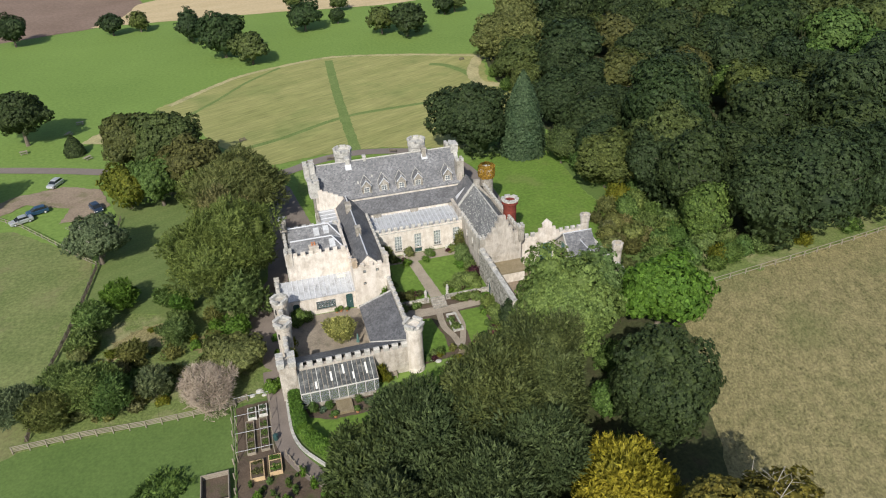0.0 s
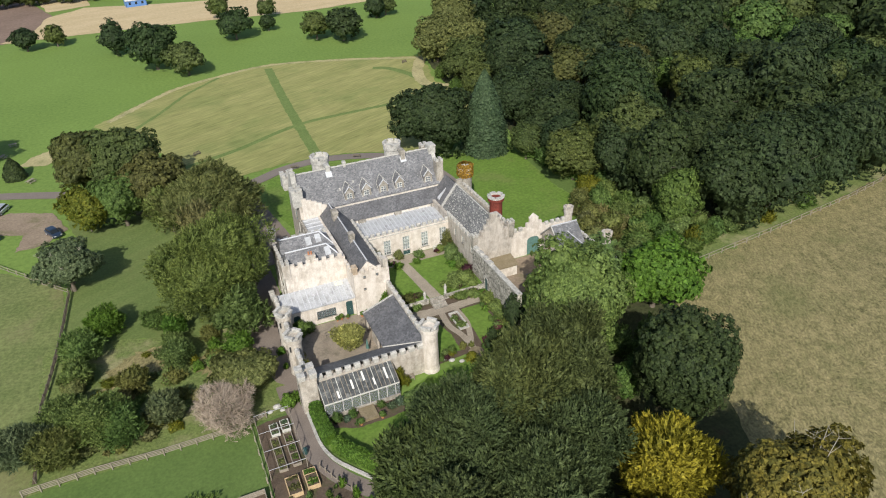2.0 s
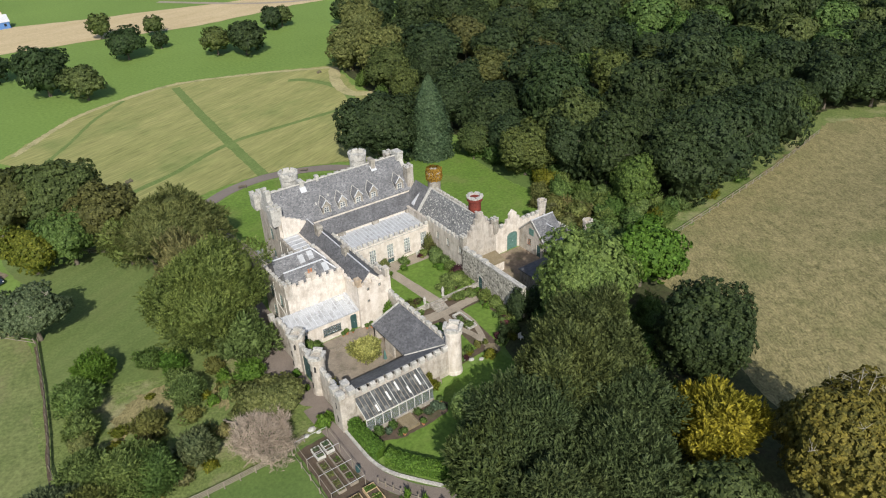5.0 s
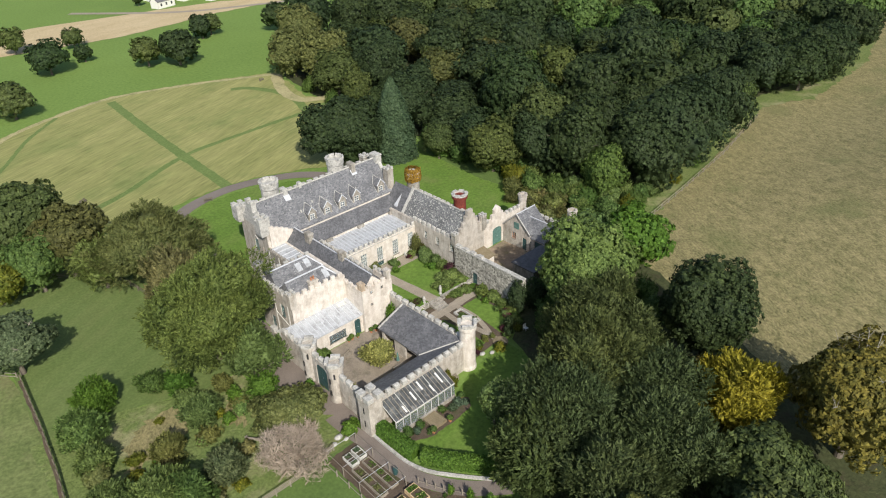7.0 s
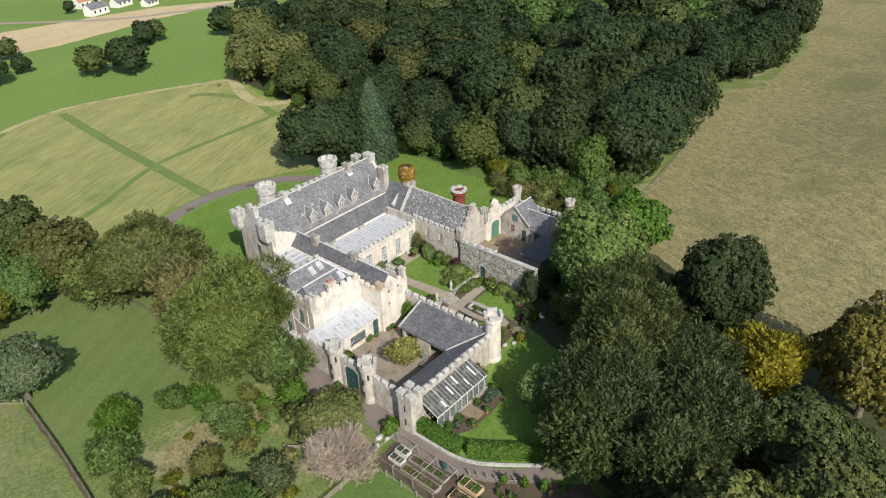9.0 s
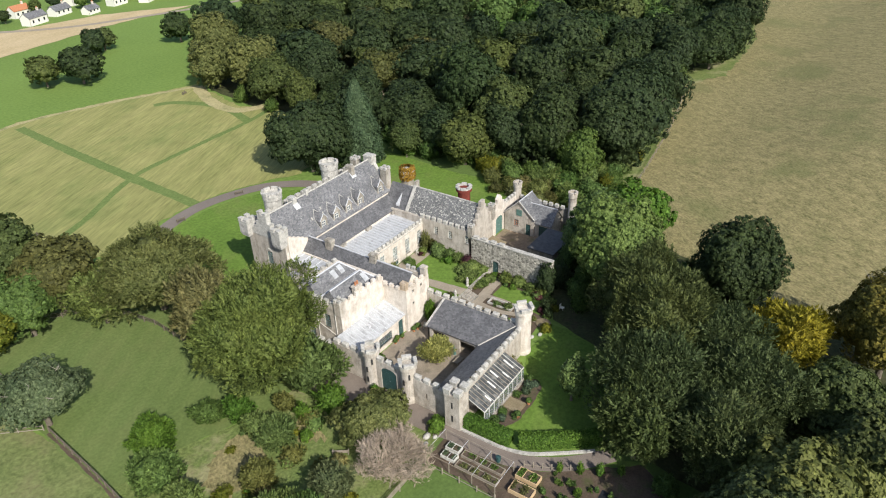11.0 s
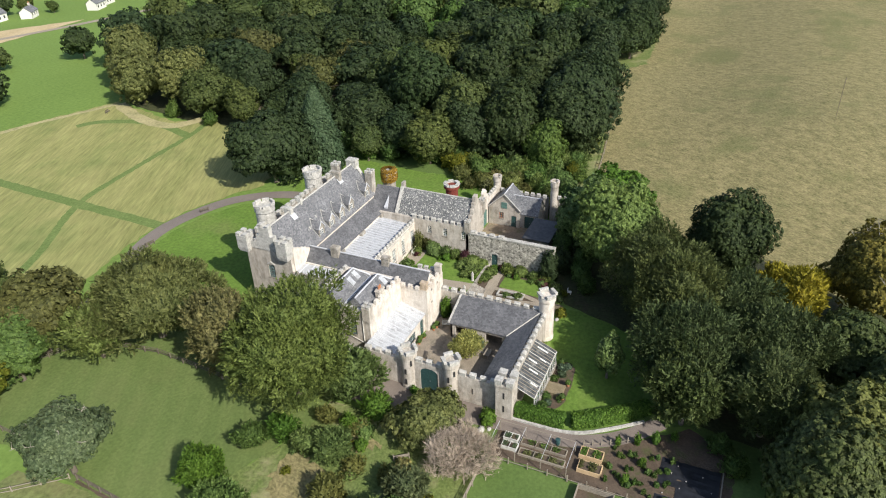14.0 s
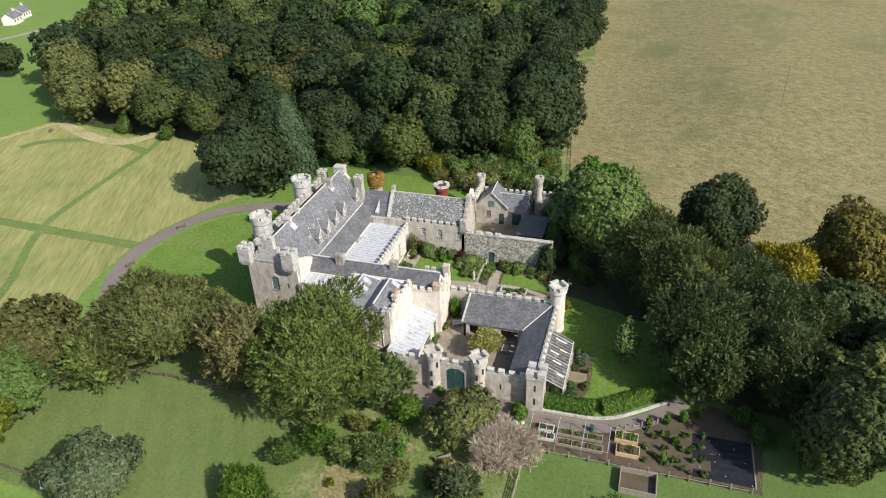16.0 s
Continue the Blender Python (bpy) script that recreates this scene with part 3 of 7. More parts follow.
def crown_points(seed, R, H0, H1, lobes, n_leaves, per_clump, spike=0.0, clump=0.14, rough=1.0):
    """A crown of radius R between the heights H0 and H1, in boughs, clumps and leaves: leaf places, facings, ways, and the bough function."""
    r = np.random.default_rng(seed)
    cz, hz = (H0 + H1) / 2, (H1 - H0) / 2
    k = np.arange(lobes)
    g = math.pi * (3 - math.sqrt(5))
    zz = 1 - 1.8 * (k + 0.5) / lobes
    q0 = np.sqrt(np.maximum(0.02, 1 - zz * zz))
    d = unit(np.stack([np.cos(g * k) * q0, np.sin(g * k) * q0, zz], 1) + 0.32 * r.normal(size=(lobes, 3)))
    C = d * r.uniform(0.46, 0.76, size=(lobes, 1))
    way, swell = unit(r.normal(size=(4, 3))), r.uniform(0.03, 0.09, size=4)
    lr = r.uniform(0.22, 0.37, size=lobes) * (22 / lobes) ** 0.3

    def reach(v):
        """How far the boughs reach along each way, and the surface's facing there."""
        dc = v @ C.T
        disc = dc * dc - (C * C).sum(1)[None, :] + (lr * lr)[None, :]
        t = np.where(disc > 0, dc + np.sqrt(np.maximum(disc, 0)), 0.0)
        i = t.argmax(1)
        best = t[np.arange(len(v)), i]
        base = 0.68 + 0.05 * np.sin(5 * v[:, 0] + 7 * v[:, 1] + seed)
        rad = np.maximum(best, base)
        nrm = np.where((best > base)[:, None], unit(v * rad[:, None] - C[i]), v)
        return rad * (1 + np.sin(3.2 * (v @ way.T) + seed) @ swell), nrm

    m = max(30, n_leaves // per_clump)
    m2 = int(m * 1.25)
    kk = np.arange(m2)
    zv = 1 - 2 * (kk + 0.5) / m2
    qv = np.sqrt(1 - zv * zv)
    v = unit(np.stack([np.cos(g * kk) * qv, np.sin(g * kk) * qv, zv], 1) + 0.9 / math.sqrt(m2) * r.normal(size=(m2, 3)))
    v = v[(v[:, 2] > -0.35) | (r.random(m2) < 0.35)]
    m = len(v)
    rad, CN = reach(v)
    CP = v * (rad * r.uniform(0.90, 1.07, size=m))[:, None]
    if spike:
        axis = unit(CN * 0.8 + np.array([0, 0, 0.6]) + 0.4 * r.normal(size=(m, 3)))
        f = (np.arange(per_clump) + r.uniform(0, 1, size=(m, per_clump))) / per_clump
        side = r.normal(size=(m, per_clump, 3))
        P = CP[:, None, :] + axis[:, None, :] * (f[..., None] * 1.5 - 0.75) * spike + side * 0.30 * spike * (1.15 - f[..., None])
        N = unit(side * 0.4 + CN[:, None, :] * 0.45 + v[:, None, :] * 0.75 + np.array([0, 0, 0.2]))
        A = unit(axis[:, None, :] + 0.4 * side)
    else:
        q = unit(r.normal(size=(m, per_clump, 3)) + CN[:, None, :] * 0.7)
        P = CP[:, None, :] + q * (1.9 / math.sqrt(m)) * r.uniform(0.5, 1.1, size=(m, per_clump, 1)) * np.array([1, 1, 0.9])
        N = unit(q * 0.6 + CN[:, None, :] * 0.5 + v[:, None, :] * 0.4 + np.array([0, 0, 0.15]) + 0.30 * r.normal(size=(m, per_clump, 3)))
        A = None
    S = np.array([R, R, hz])
    return P.reshape(-1, 3) * S + np.array([0, 0, cz]), N.reshape(-1, 3), (None if A is None else A.reshape(-1, 3)), reach, r, hz


_ico = None


def ico():
    global _ico
    if _ico is None:
        bm = bmesh.new()
        bmesh.ops.create_icosphere(bm, subdivisions=4, radius=1)
        bm.verts.ensure_lookup_table()
        _ico = (np.array([v.co[:] for v in bm.verts]), np.array([[v.index for v in f.verts] for f in bm.faces]))
        bm.free()
    return _ico


def crown_mesh(seed, R, H0, H1, mat, lobes=20, cover=1.6, leaf=0.4, spike=0.0, clump=0.14, most=16000):
    """A leafy crown: cover is how many times its leaves would cover its outline."""
    hz = (H1 - H0) / 2
    area = 4 * math.pi * ((R * R * 2 + hz * R) / 3)
    n = int(min(most, cover * area / (0.51 * leaf * leaf * (0.62 if spike else 1.0))))
    P, N, A, reach, r, hz = crown_points(seed, R, H0, H1, lobes, n, 14, spike, clump)
    V, Q = leaves_at(P, N, leaf, r, A, 0.62 if spike else 1.0)
    iv, itri = ico()
    rad, nn = reach(iv)
    rad = rad * (1 + 0.05 * r.normal(size=len(rad)))
    core = iv * (rad * (0.74 if spike else 0.83))[:, None] * np.array([R, R, hz]) + np.array([0, 0, (H0 + H1) / 2])
    return joined_mesh("crown", np.concatenate([V, core]), Q, itri + len(V), mat)


def joined_mesh(name, V, A, B, mat):
    return raw_mesh(name, V, np.concatenate([A, B]), mat)


def trunk_mesh(seed, R, H0, H1, r0, mat=None, limbs=7, bare=False):
    r = random.Random(seed)
    bm = bmesh.new()
    top = H0 + (H1 - H0) * 0.55
    tube(bm, (0, 0, -0.4), (0, 0, H0 * 0.5 + 0.3), r0 * 1.25, r0, 10)
    tube(bm, (0, 0, H0 * 0.5 + 0.25), (r.uniform(-0.2, 0.2), r.uniform(-0.2, 0.2), top), r0, r0 * 0.35, 9)
    for i in range(limbs):
        a = 2 * math.pi * i / limbs + r.uniform(-0.3, 0.3)
        z = H0 + (top - H0) * r.uniform(0.0, 0.7)
        ro = R * r.uniform(0.62, 0.86)
        mid = (math.cos(a) * ro * 0.5, math.sin(a) * ro * 0.5, z + (H1 - H0) * 0.14)
        tip = (math.cos(a + 0.2) * ro, math.sin(a + 0.2) * ro, z + (H1 - H0) * r.uniform(0.2, 0.42))
        tube(bm, (0, 0, z), mid, r0 * 0.42, r0 * 0.26, 7)
        tube(bm, mid, tip, r0 * 0.26, r0 * 0.08, 6)
    return mesh_of("trunk", bm, mat or BARK)


def tree(x, y, R, H, mat, label, seed, z=0.0, low=0.16, leaf=0.42, lobes=22, dens=1.0, spike=0.0, group="", name="tree", clump=0.13, r0=None):
    t = thing(name, label, "tree", group, at=(x, y, z))
    c = new("crown", crown_mesh(seed, R, H * low, H, mat, lobes, 1.7 * dens, leaf, spike, clump, 42000 if R > 7 and spike else 22000))
    c.parent = t
    k = new("trunk", trunk_mesh(seed, R * 0.8, H * low + 0.3, H * 0.9, r0 or (0.09 + 0.045 * R)))
    k.parent = t
    return t


def dead_limbs(t, R, H, n, seed):
    """Bare grey limbs that stand out of the crown, each with its twigs."""
    r = random.Random(seed)
    for i in range(n):
        a, el = r.uniform(0, 6.283), r.uniform(0.35, 1.2)
        d = Vector((math.cos(a) * math.cos(el) * R, math.sin(a) * math.cos(el) * R, math.sin(el) * H * 0.5))
        p0, p1 = Vector((0, 0, H * 0.5)) + d * 0.5, Vector((0, 0, H * 0.5)) + d * r.uniform(0.92, 1.04)
        bm = bmesh.new()
        tube(bm, p0, p1, 0.06, 0.025, 5)
        for k in range(5):
            q = p0.lerp(p1, r.uniform(0.5, 1.0))
            tube(bm, q, q + Vector((r.uniform(-1, 1), r.uniform(-1, 1), r.uniform(0, 0.9))) * 0.13 * R, 0.025, 0.012, 4)
        part("dead_limb", bm, DEAD_WOOD, t, "bare grey dead limb")
    return t


def bush(x, y, R, H, mat, label, seed, z=0.0, leaf=0.2, name="shrub", group="", dens=1.0):
    me = crown_mesh(seed, R, -0.25 * H, H, mat, 12, 1.5 * dens, leaf, 0.22 if seed % 3 else 0.0, 0.2, 2400)
    ob = new(name, me)
    ob.location = (x, y, z)
    return tagged(ob, label, "shrub", group)


def creeper(x, y, R, z0, z1, mat, label, seed):
    """A barrel of leaves that wraps a round turret and turns in over its rim."""
    r = np.random.default_rng(seed)
    n = 2600
    a, h = r.uniform(0, 2 * math.pi, n), r.uniform(0, 1.22, n)
    rad = np.where(h > 1, R * (1 - (h - 1) * 2.0), R * (0.93 + 0.08 * np.sin(h * 3.0) + 0.04 * np.sin(a * 5))) + 0.06 * r.normal(size=n)
    P = np.stack([rad * np.cos(a), rad * np.sin(a), (z1 - z0) * np.minimum(h, 1) + 0.07 * r.normal(size=n)], 1)
    N = unit(np.stack([np.cos(a), np.sin(a), np.where(h > 1, 1.6, 0.3)], 1) + 0.4 * r.normal(size=(n, 3)))
    V, T = leaves_at(P, N, 0.26, r)
    ob = new("creeper", raw_mesh("creeper", V, T, mat))
    ob.location = (x, y, z0)
    return tagged(ob, label, "creeper")


# ---- ground ----
def smooth(t):
    t = max(0.0, min(1.0, t))
    return t * t * (3 - 2 * t)


def hill(x, y):
    """The hay field rises to the south-east."""
    return 5.2 * smooth((x - 58) / 60) * smooth((80 - y) / 50)


def grid_sheet(name, xs, ys, mat, label, category, lift=0.0, inside=None):
    bm = bmesh.new()
    vs = {}
    for i, x in enumerate(xs):
        for j, y in enumerate(ys):
            vs[i, j] = bm.verts.new((x, y, hill(x, y) - 0.5 * min(1.0, hill(x, y) * 4) + lift))
    for i in range(len(xs) - 1):
        for j in range(len(ys) - 1):
            bm.faces.new((vs[i, j], vs[i + 1, j], vs[i + 1, j + 1], vs[i, j + 1]))
    me = bpy.data.meshes.new(name)
    bm.to_mesh(me)
    bm.free()
    me.materials.append(mat)
    return tagged(new(name, me), label, category, kind="structure")


_span = [-4000, -1500, -600, -300] + list(range(-200, 301, 10)) + [400, 700, 1500, 4000]
grid_sheet("ground", _span, _span, GRASS, "bright green grazed pasture round the castle", "ground")

# the dry hay field on its slope, with an uneven western edge against the trees
bm = bmesh.new()
_rows = []
for y in list(range(-120, 60, 6)) + [60, 64, 68, 71, 74, 76, 78, 80, 82.5]:
    x0 = 38 + 11 * smooth((y - 20) / 50) + 14 * smooth((y - 66) / 14) + 1.2 * noise.noise(Vector((0, y * 0.2, 1)))
    xs = [x0 + k * 4 for k in range(20)] + [x0 + 80 + k * 25 for k in range(1, 20)]
    _rows.append([bm.verts.new((x, y + (1.0 * noise.noise(Vector((x * 0.15, 0, 5))) if y > 82 else 0), hill(x, y) + 0.06)) for x in xs])
for ra, rb in zip(_rows, _rows[1:]):
    for i in range(len(ra) - 1):
        bm.faces.new((ra[i], ra[i + 1], rb[i + 1], rb[i]))
tagged(part("hay_field", bm, HAY), "dry tan hay field on a gentle slope", "field", kind="structure")

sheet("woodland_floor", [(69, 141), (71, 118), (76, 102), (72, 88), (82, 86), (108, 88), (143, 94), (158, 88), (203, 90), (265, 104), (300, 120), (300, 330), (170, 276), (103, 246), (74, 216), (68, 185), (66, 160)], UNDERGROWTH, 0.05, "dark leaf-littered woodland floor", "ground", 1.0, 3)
sheet("wood_edge_grass", [(61, 118), (63, 138), (70, 142), (73, 118), (79, 102), (76, 86), (52, 85), (52, 95), (60, 96), (63, 104)], LAWN_DARK, 0.03, "rough grass at the wood's edge", "grass", 0.5, 0.9)
sheet("hay_margin", [(80, 80.5), (95, 83.5), (108, 86), (143, 92.5), (151, 90), (158, 85.5), (203, 88), (265, 104), (420, 140), (420, 80.5)], HAY, 0.045, "dry hay grass running up to the wood", "field", 0.8, 1.5)
sheet("field_verge", [(56, 79.5), (65, 79.2), (85, 82.0), (108, 85.3), (143, 91.6), (151, 89), (158, 84.8), (203, 87), (265, 103.6), (263, 112), (200, 95), (160, 95), (143, 98), (108, 92), (80, 90), (64, 90), (56, 86)], ORCHARD, 0.09, "rough green verge between field and wood", "verge", 1.2, 0.9)
sheet("stubble_field", [(-60, 319), (0, 317), (60, 310), (105, 318), (150, 318), (118, 340), (60, 352), (20, 358), (-30, 374), (-45, 360), (-50, 330)], STRAW, 0.06, "pale straw stubble field", "field", 1.0, 4)
sheet("ploughed_field", [(-46, 322), (-43, 365), (-60, 420), (-160, 440), (-180, 310), (-90, 306)], PLOUGH, 0.05, "bare brown ploughed field", "field", 1.0, 4)
sheet("stubble_field", [(-45, 372), (-28, 378), (-30, 420), (-60, 440)], STRAW, 0.07, "pale straw stubble field", "field", 1.0, 4)
sheet("hay_meadow", [(-20, 212), (-6, 226), (10, 234), (27, 238), (51, 231), (74, 221), (70, 205), (67, 193), (72, 185), (66, 168), (58, 160), (50, 148), (43, 146), (36, 150), (27, 154), (19, 155), (8, 154), (-2, 152), (-9, 160), (-13, 175), (-19, 190), (-28, 203)], MEADOW, 0.05, "cut hay meadow with yellowed strips", "meadow", 0.9, 1.5)
for k, (pts, w) in enumerate([([(25, 233), (23, 205), (21.5, 178), (20.5, 154)], 2.6), ([(-10, 163), (5, 169), (21.5, 178), (40, 180.5), (60, 182), (72, 185)], 1.7),
                              ([(60, 182), (64, 198), (60, 212), (55, 216)], 2.6), ([(9, 231), (-2, 219), (-11, 205), (-22, 190)], 1.2), ([(-9, 163), (-14, 170), (-24, 172)], 3.0)]):
    sheet("mown_path", ribbon(pts, w), MOWN, 0.09, "mown green grass path through the meadow", "path", 0.25, 0.8)
for pts, w in [([(-24, 205), (-6, 224.5), (10, 232.5), (27, 236.5), (51, 229.5), (72, 219.5)], 1.8), ([(73, 219), (66, 205), (64, 192), (71, 187)], 3.5)]:
    sheet("dry_grass_band", ribbon(pts, w), DRY, 0.08, "bleached dry grass along the meadow edge", "grass", 0.5, 0.8)
sheet("north_lawn", [(7.5, 122.5), (6, 128), (5, 138), (7, 147), (13, 150), (20, 150.5), (27, 149), (34, 145), (39, 137), (40.5, 128), (40.5, 122)], LAWN_FRESH, 0.05, "lush mown lawn inside the curve of the drive", "lawn", 0.15, 0.8)
sheet("east_lawn", [(43, 95.5), (43.5, 108), (44.5, 126), (42, 138), (48, 140), (63, 138), (62, 124), (61, 115), (63, 104), (58, 95.5)], LAWN_FRESH, 0.05, "lush mown lawn beside the wood", "lawn", 0.2, 0.8)
sheet("drive", ribbon([(-110, 190), (-57, 171), (-36.6, 162.5), (-18, 153), (-4, 146.5), (4, 148), (11, 151.5), (19, 153), (27, 151.6), (35, 147.6), (40.5, 140), (42.4, 130), (42.4, 118), (41.4, 106), (41.2, 95)], 3.2), TARMAC, 0.10, "narrow grey tarmac drive curving round the lawn", "drive", 0.06, 0.7)
sheet("far_road", ribbon([(60, 372), (93, 335), (123, 320), (155, 309), (190, 300), (260, 285)], 3.5), SANDY, 0.10, "pale country road across the pasture", "road", 0.1, 2.0)
sheet("car_park", [(-62, 147), (-54, 155), (-44, 157), (-36, 153), (-33, 144), (-37, 139), (-42, 138.5), (-41, 145), (-50, 150), (-58, 143)], EARTH, 0.08, "bare worn earth car park", "car park", 0.5, 0.8)
sheet("forecourt", [(-2.2, 76.5), (-2.2, 98), (0, 99), (0, 112), (6, 113), (6, 122), (3.5, 140), (-1, 144), (-1.5, 125), (-3.5, 104), (-7.5, 96), (-8.5, 88), (-6, 84), (-4.5, 78)], GRAVEL, 0.06, "brown gravel forecourt along the castle wall", "forecourt", 0.15, 0.7)
sheet("track", ribbon([(-4.6, 80), (-4.5, 76), (-4.2, 73), (-4.2, 69), (-3.8, 65.4), (-2.3, 61.8), (0.2, 58.4), (3.5, 55.5)], 2.2), GRAVEL, 0.07, "gravel path below the hedge", "path", 0.12, 0.6)
sheet("west_lawn", [(-31, 138), (-33, 118), (-35.2, 103), (-24, 101), (-14, 97), (-8, 97), (-3.4, 106), (-1.5, 125), (-1.2, 142.5), (-6, 145), (-20, 151.5), (-33, 158), (-33, 146)], LAWN_STRIPED, 0.05, "mown green lawn with faint stripes", "lawn", 0.3, 1.0)
sheet("orchard_grass", [(-35.4, 103), (-36, 74.5), (-16, 74.2), (-3.6, 74.6), (-4.4, 80), (-8, 84), (-9, 97), (-14, 97), (-24, 101)], ORCHARD, 0.06, "long rough orchard grass with dry patches", "grass", 0.4, 1.0)
sheet("paddock", [(-35, 76), (-35, 90), (-34, 103), (-33, 118), (-34, 126), (-40, 128), (-50, 138), (-90, 150), (-120, 60), (-60, 40)], ROUGH, 0.05, "rough tufted paddock grass", "paddock", 0.3, 1.2)
sheet("south_paddock", [(-36, 74.4), (-9.4, 74.2), (-9.8, 62), (-10, 46), (-20, 30), (-50, 30), (-60, 60)], LAWN_DARK, 0.05, "grazed green paddock", "paddock", 0.3, 1.2)
sheet("nettle_patch", [(-21, 68), (-15, 67.5), (-13, 63), (-15, 57), (-20, 56), (-24, 60)], LAWN_DARK, 0.12, "dense dark nettle patch", "weeds", 0.6, 0.7)
sheet("vegetable_plot", [(-9.6, 74), (-5.2, 74.2), (-5.2, 68), (-4.8, 65), (-3.2, 61), (0, 57), (4, 52), (0, 46), (-10.2, 47), (-10, 60)], SOIL, 0.05, "dug dark soil of the vegetable plot", "vegetable plot", 0.3, 0.7)
sheet("hedge_lawn", [(-1, 70.8), (9.3, 71), (15, 73.5), (23, 73.5), (23, 66), (18, 59), (6, 58.5), (2, 62.5), (-0.8, 67.5)], LAWN_FRESH, 0.05, "lush lawn between greenhouse and hedge", "lawn", 0.2, 0.8)
sheet("courtyard_paving", [(-1.6, 75), (14.6, 75), (14.6, 91.4), (-1.6, 91.4)], PAVING, 0.04, "worn stone paving of the courtyard", "paving", 0.0, 3)
sheet("stable_yard", [(31.2, 85), (50, 85), (50, 94.6), (31.2, 94.6)], EARTH, 0.04, "bare earth stable yard", "yard", 0.0, 3)
sheet("belt_grass", [(-10, 47), (0, 46), (4, 52), (2, 57), (6, 58.5), (10, 50), (8, 15), (-16, 15), (-14, 50), (-10.2, 62)], LAWN_DARK, 0.03, "rough shaded grass beside the plot", "grass", 0.4, 1.0)
sheet("greenhouse_bed", [(-0.8, 70.9), (9.4, 70.9), (10.6, 69.6), (9.6, 68.2), (6.0, 67.8), (2.4, 67.8), (-0.4, 69.2)], SOIL, 0.08, "planted soil bed before the greenhouse", "bed", 0.15, 0.5)
# undergrowth tone carries the trees' shade too, out to the hay field's edge
sheet("wood_shade_floor", [(24, 74), (30.5, 78), (50, 84), (57, 80), (55, 68), (49, 56), (43, 40), (41, 20), (0, 20), (4, 48), (7, 57), (19, 58)], UNDERGROWTH, 0.04, "bare ground coloured dark for tree shade", "ground", 0.5, 1.5)

sheet("rough_verge", [(-12, 74), (-12, 86), (-2.4, 86), (-1.5, 74), (-2, 66), (3, 57), (-3, 57), (-5, 66)], LAWN_DARK, 0.012, "rough green verge beside the path", "verge", 0.3, 1.0)

for pts in ([(-27.5, 93), (-22, 97.5), (-18.8, 96.2), (-19.8, 91.5), (-23.5, 90.2), (-28, 89)], [(-15.6, 88.5), (-13.2, 93), (-11.5, 90.5), (-13.6, 86.2)]):
    sheet("dry_grass", pts, HAY, 0.10, "bleached long dry grass in the orchard", "grass", 1.4, 0.5)

# ---- the garden ----
TERR = 0.75
bm = bmesh.new()
box(bm, 15.2, 89.2, -0.2, 30.7, 103.6, TERR)
tagged(part("terrace", bm, LAWN_FRESH), "raised grass garden terrace", "terrace", kind="structure")
bm = bmesh.new()
for x0, x1 in ((15.2, 20.9), (23.6, 30.7)):
    box(bm, x0, 88.85, -0.1, x1, 89.2, TERR + 0.12)
tagged(part("retaining_wall", bm, RUBBLE), "low rubble retaining wall of the terrace", "wall", kind="structure")
sheet("terrace_path", [(21.2, 89.2), (23.2, 89.2), (22.0, 100.6), (30.2, 100.6), (30.2, 103.3), (15.8, 103.3), (15.8, 100.6), (20.2, 100.6)], SANDY, TERR + 0.03, "pale sandy path along the terrace", "path", 0.08, 0.6)
sheet("garden_path", [(15.6, 86.0), (21.0, 85.4), (30.2, 85.8), (30.2, 87.6), (23.6, 87.2), (15.6, 88.0)], SANDY, 0.06, "pale sandy garden path", "path", 0.15, 0.6)
sheet("garden_soil", [(15.2, 74.5), (30.6, 76), (30.6, 89), (15.2, 89)], SOIL, 0.03, "planted border soil", "soil", 0.0, 2)
sheet("garden_lawn", [(16.0, 85.2), (20.0, 84.8), (20.8, 80), (20.6, 76), (17.2, 76.5), (16.0, 81)], LAWN_FRESH, 0.07, "small clipped garden lawn", "lawn", 0.12, 0.5)
sheet("garden_lawn", [(24.8, 85.2), (28.2, 85.2), (28.4, 80), (27.0, 76), (24.0, 76), (24.4, 81)], LAWN_FRESH, 0.07, "small clipped garden lawn", "lawn", 0.12, 0.5)
sheet("garden_path", ribbon([(21.6, 85.6), (21.4, 82), (22.2, 79), (22.4, 75)], 1.0), SANDY, 0.09, "pale sandy garden path", "path", 0.05, 0.5)
sheet("garden_path", ribbon([(24.1, 85.6), (24.2, 82), (23.4, 79), (22.6, 77)], 0.9), SANDY, 0.10, "pale sandy garden path", "path", 0.05, 0.5)
steps = thing("garden_steps", "worn stone steps up to the terrace", "steps")
for i in range(5):
    boxpart("step", STONE, steps, 21.1, 86.9 + 0.46 * i, -0.1, 23.4, 86.9 + 0.46 * (i + 1), TERR * (i + 1) / 5)


def statue(x, y, z, h, label):
    bm = bmesh.new()
    turned(bm, x, y, [(0.28, z), (0.28, z + 0.12), (0.2, z + 0.16), (0.2, z + h * 0.42), (0.27, z + h * 0.45), (0.22, z + h * 0.5), (0.26, z + h * 0.68), (0.2, z + h * 0.8), (0.1, z + h * 0.85), (0.14, z + h * 0.92), (0.05, z + h)], 12)
    return solid("statue", bm, COPING, label, "statue")


statue(24.1, 89.6, TERR, 1.7, "weathered pale stone statue on a pedestal beside the steps")
statue(20.5, 89.6, TERR, 1.3, "weathered pale stone statue on a pedestal beside the steps")


# ---- main house ----
G = -0.3


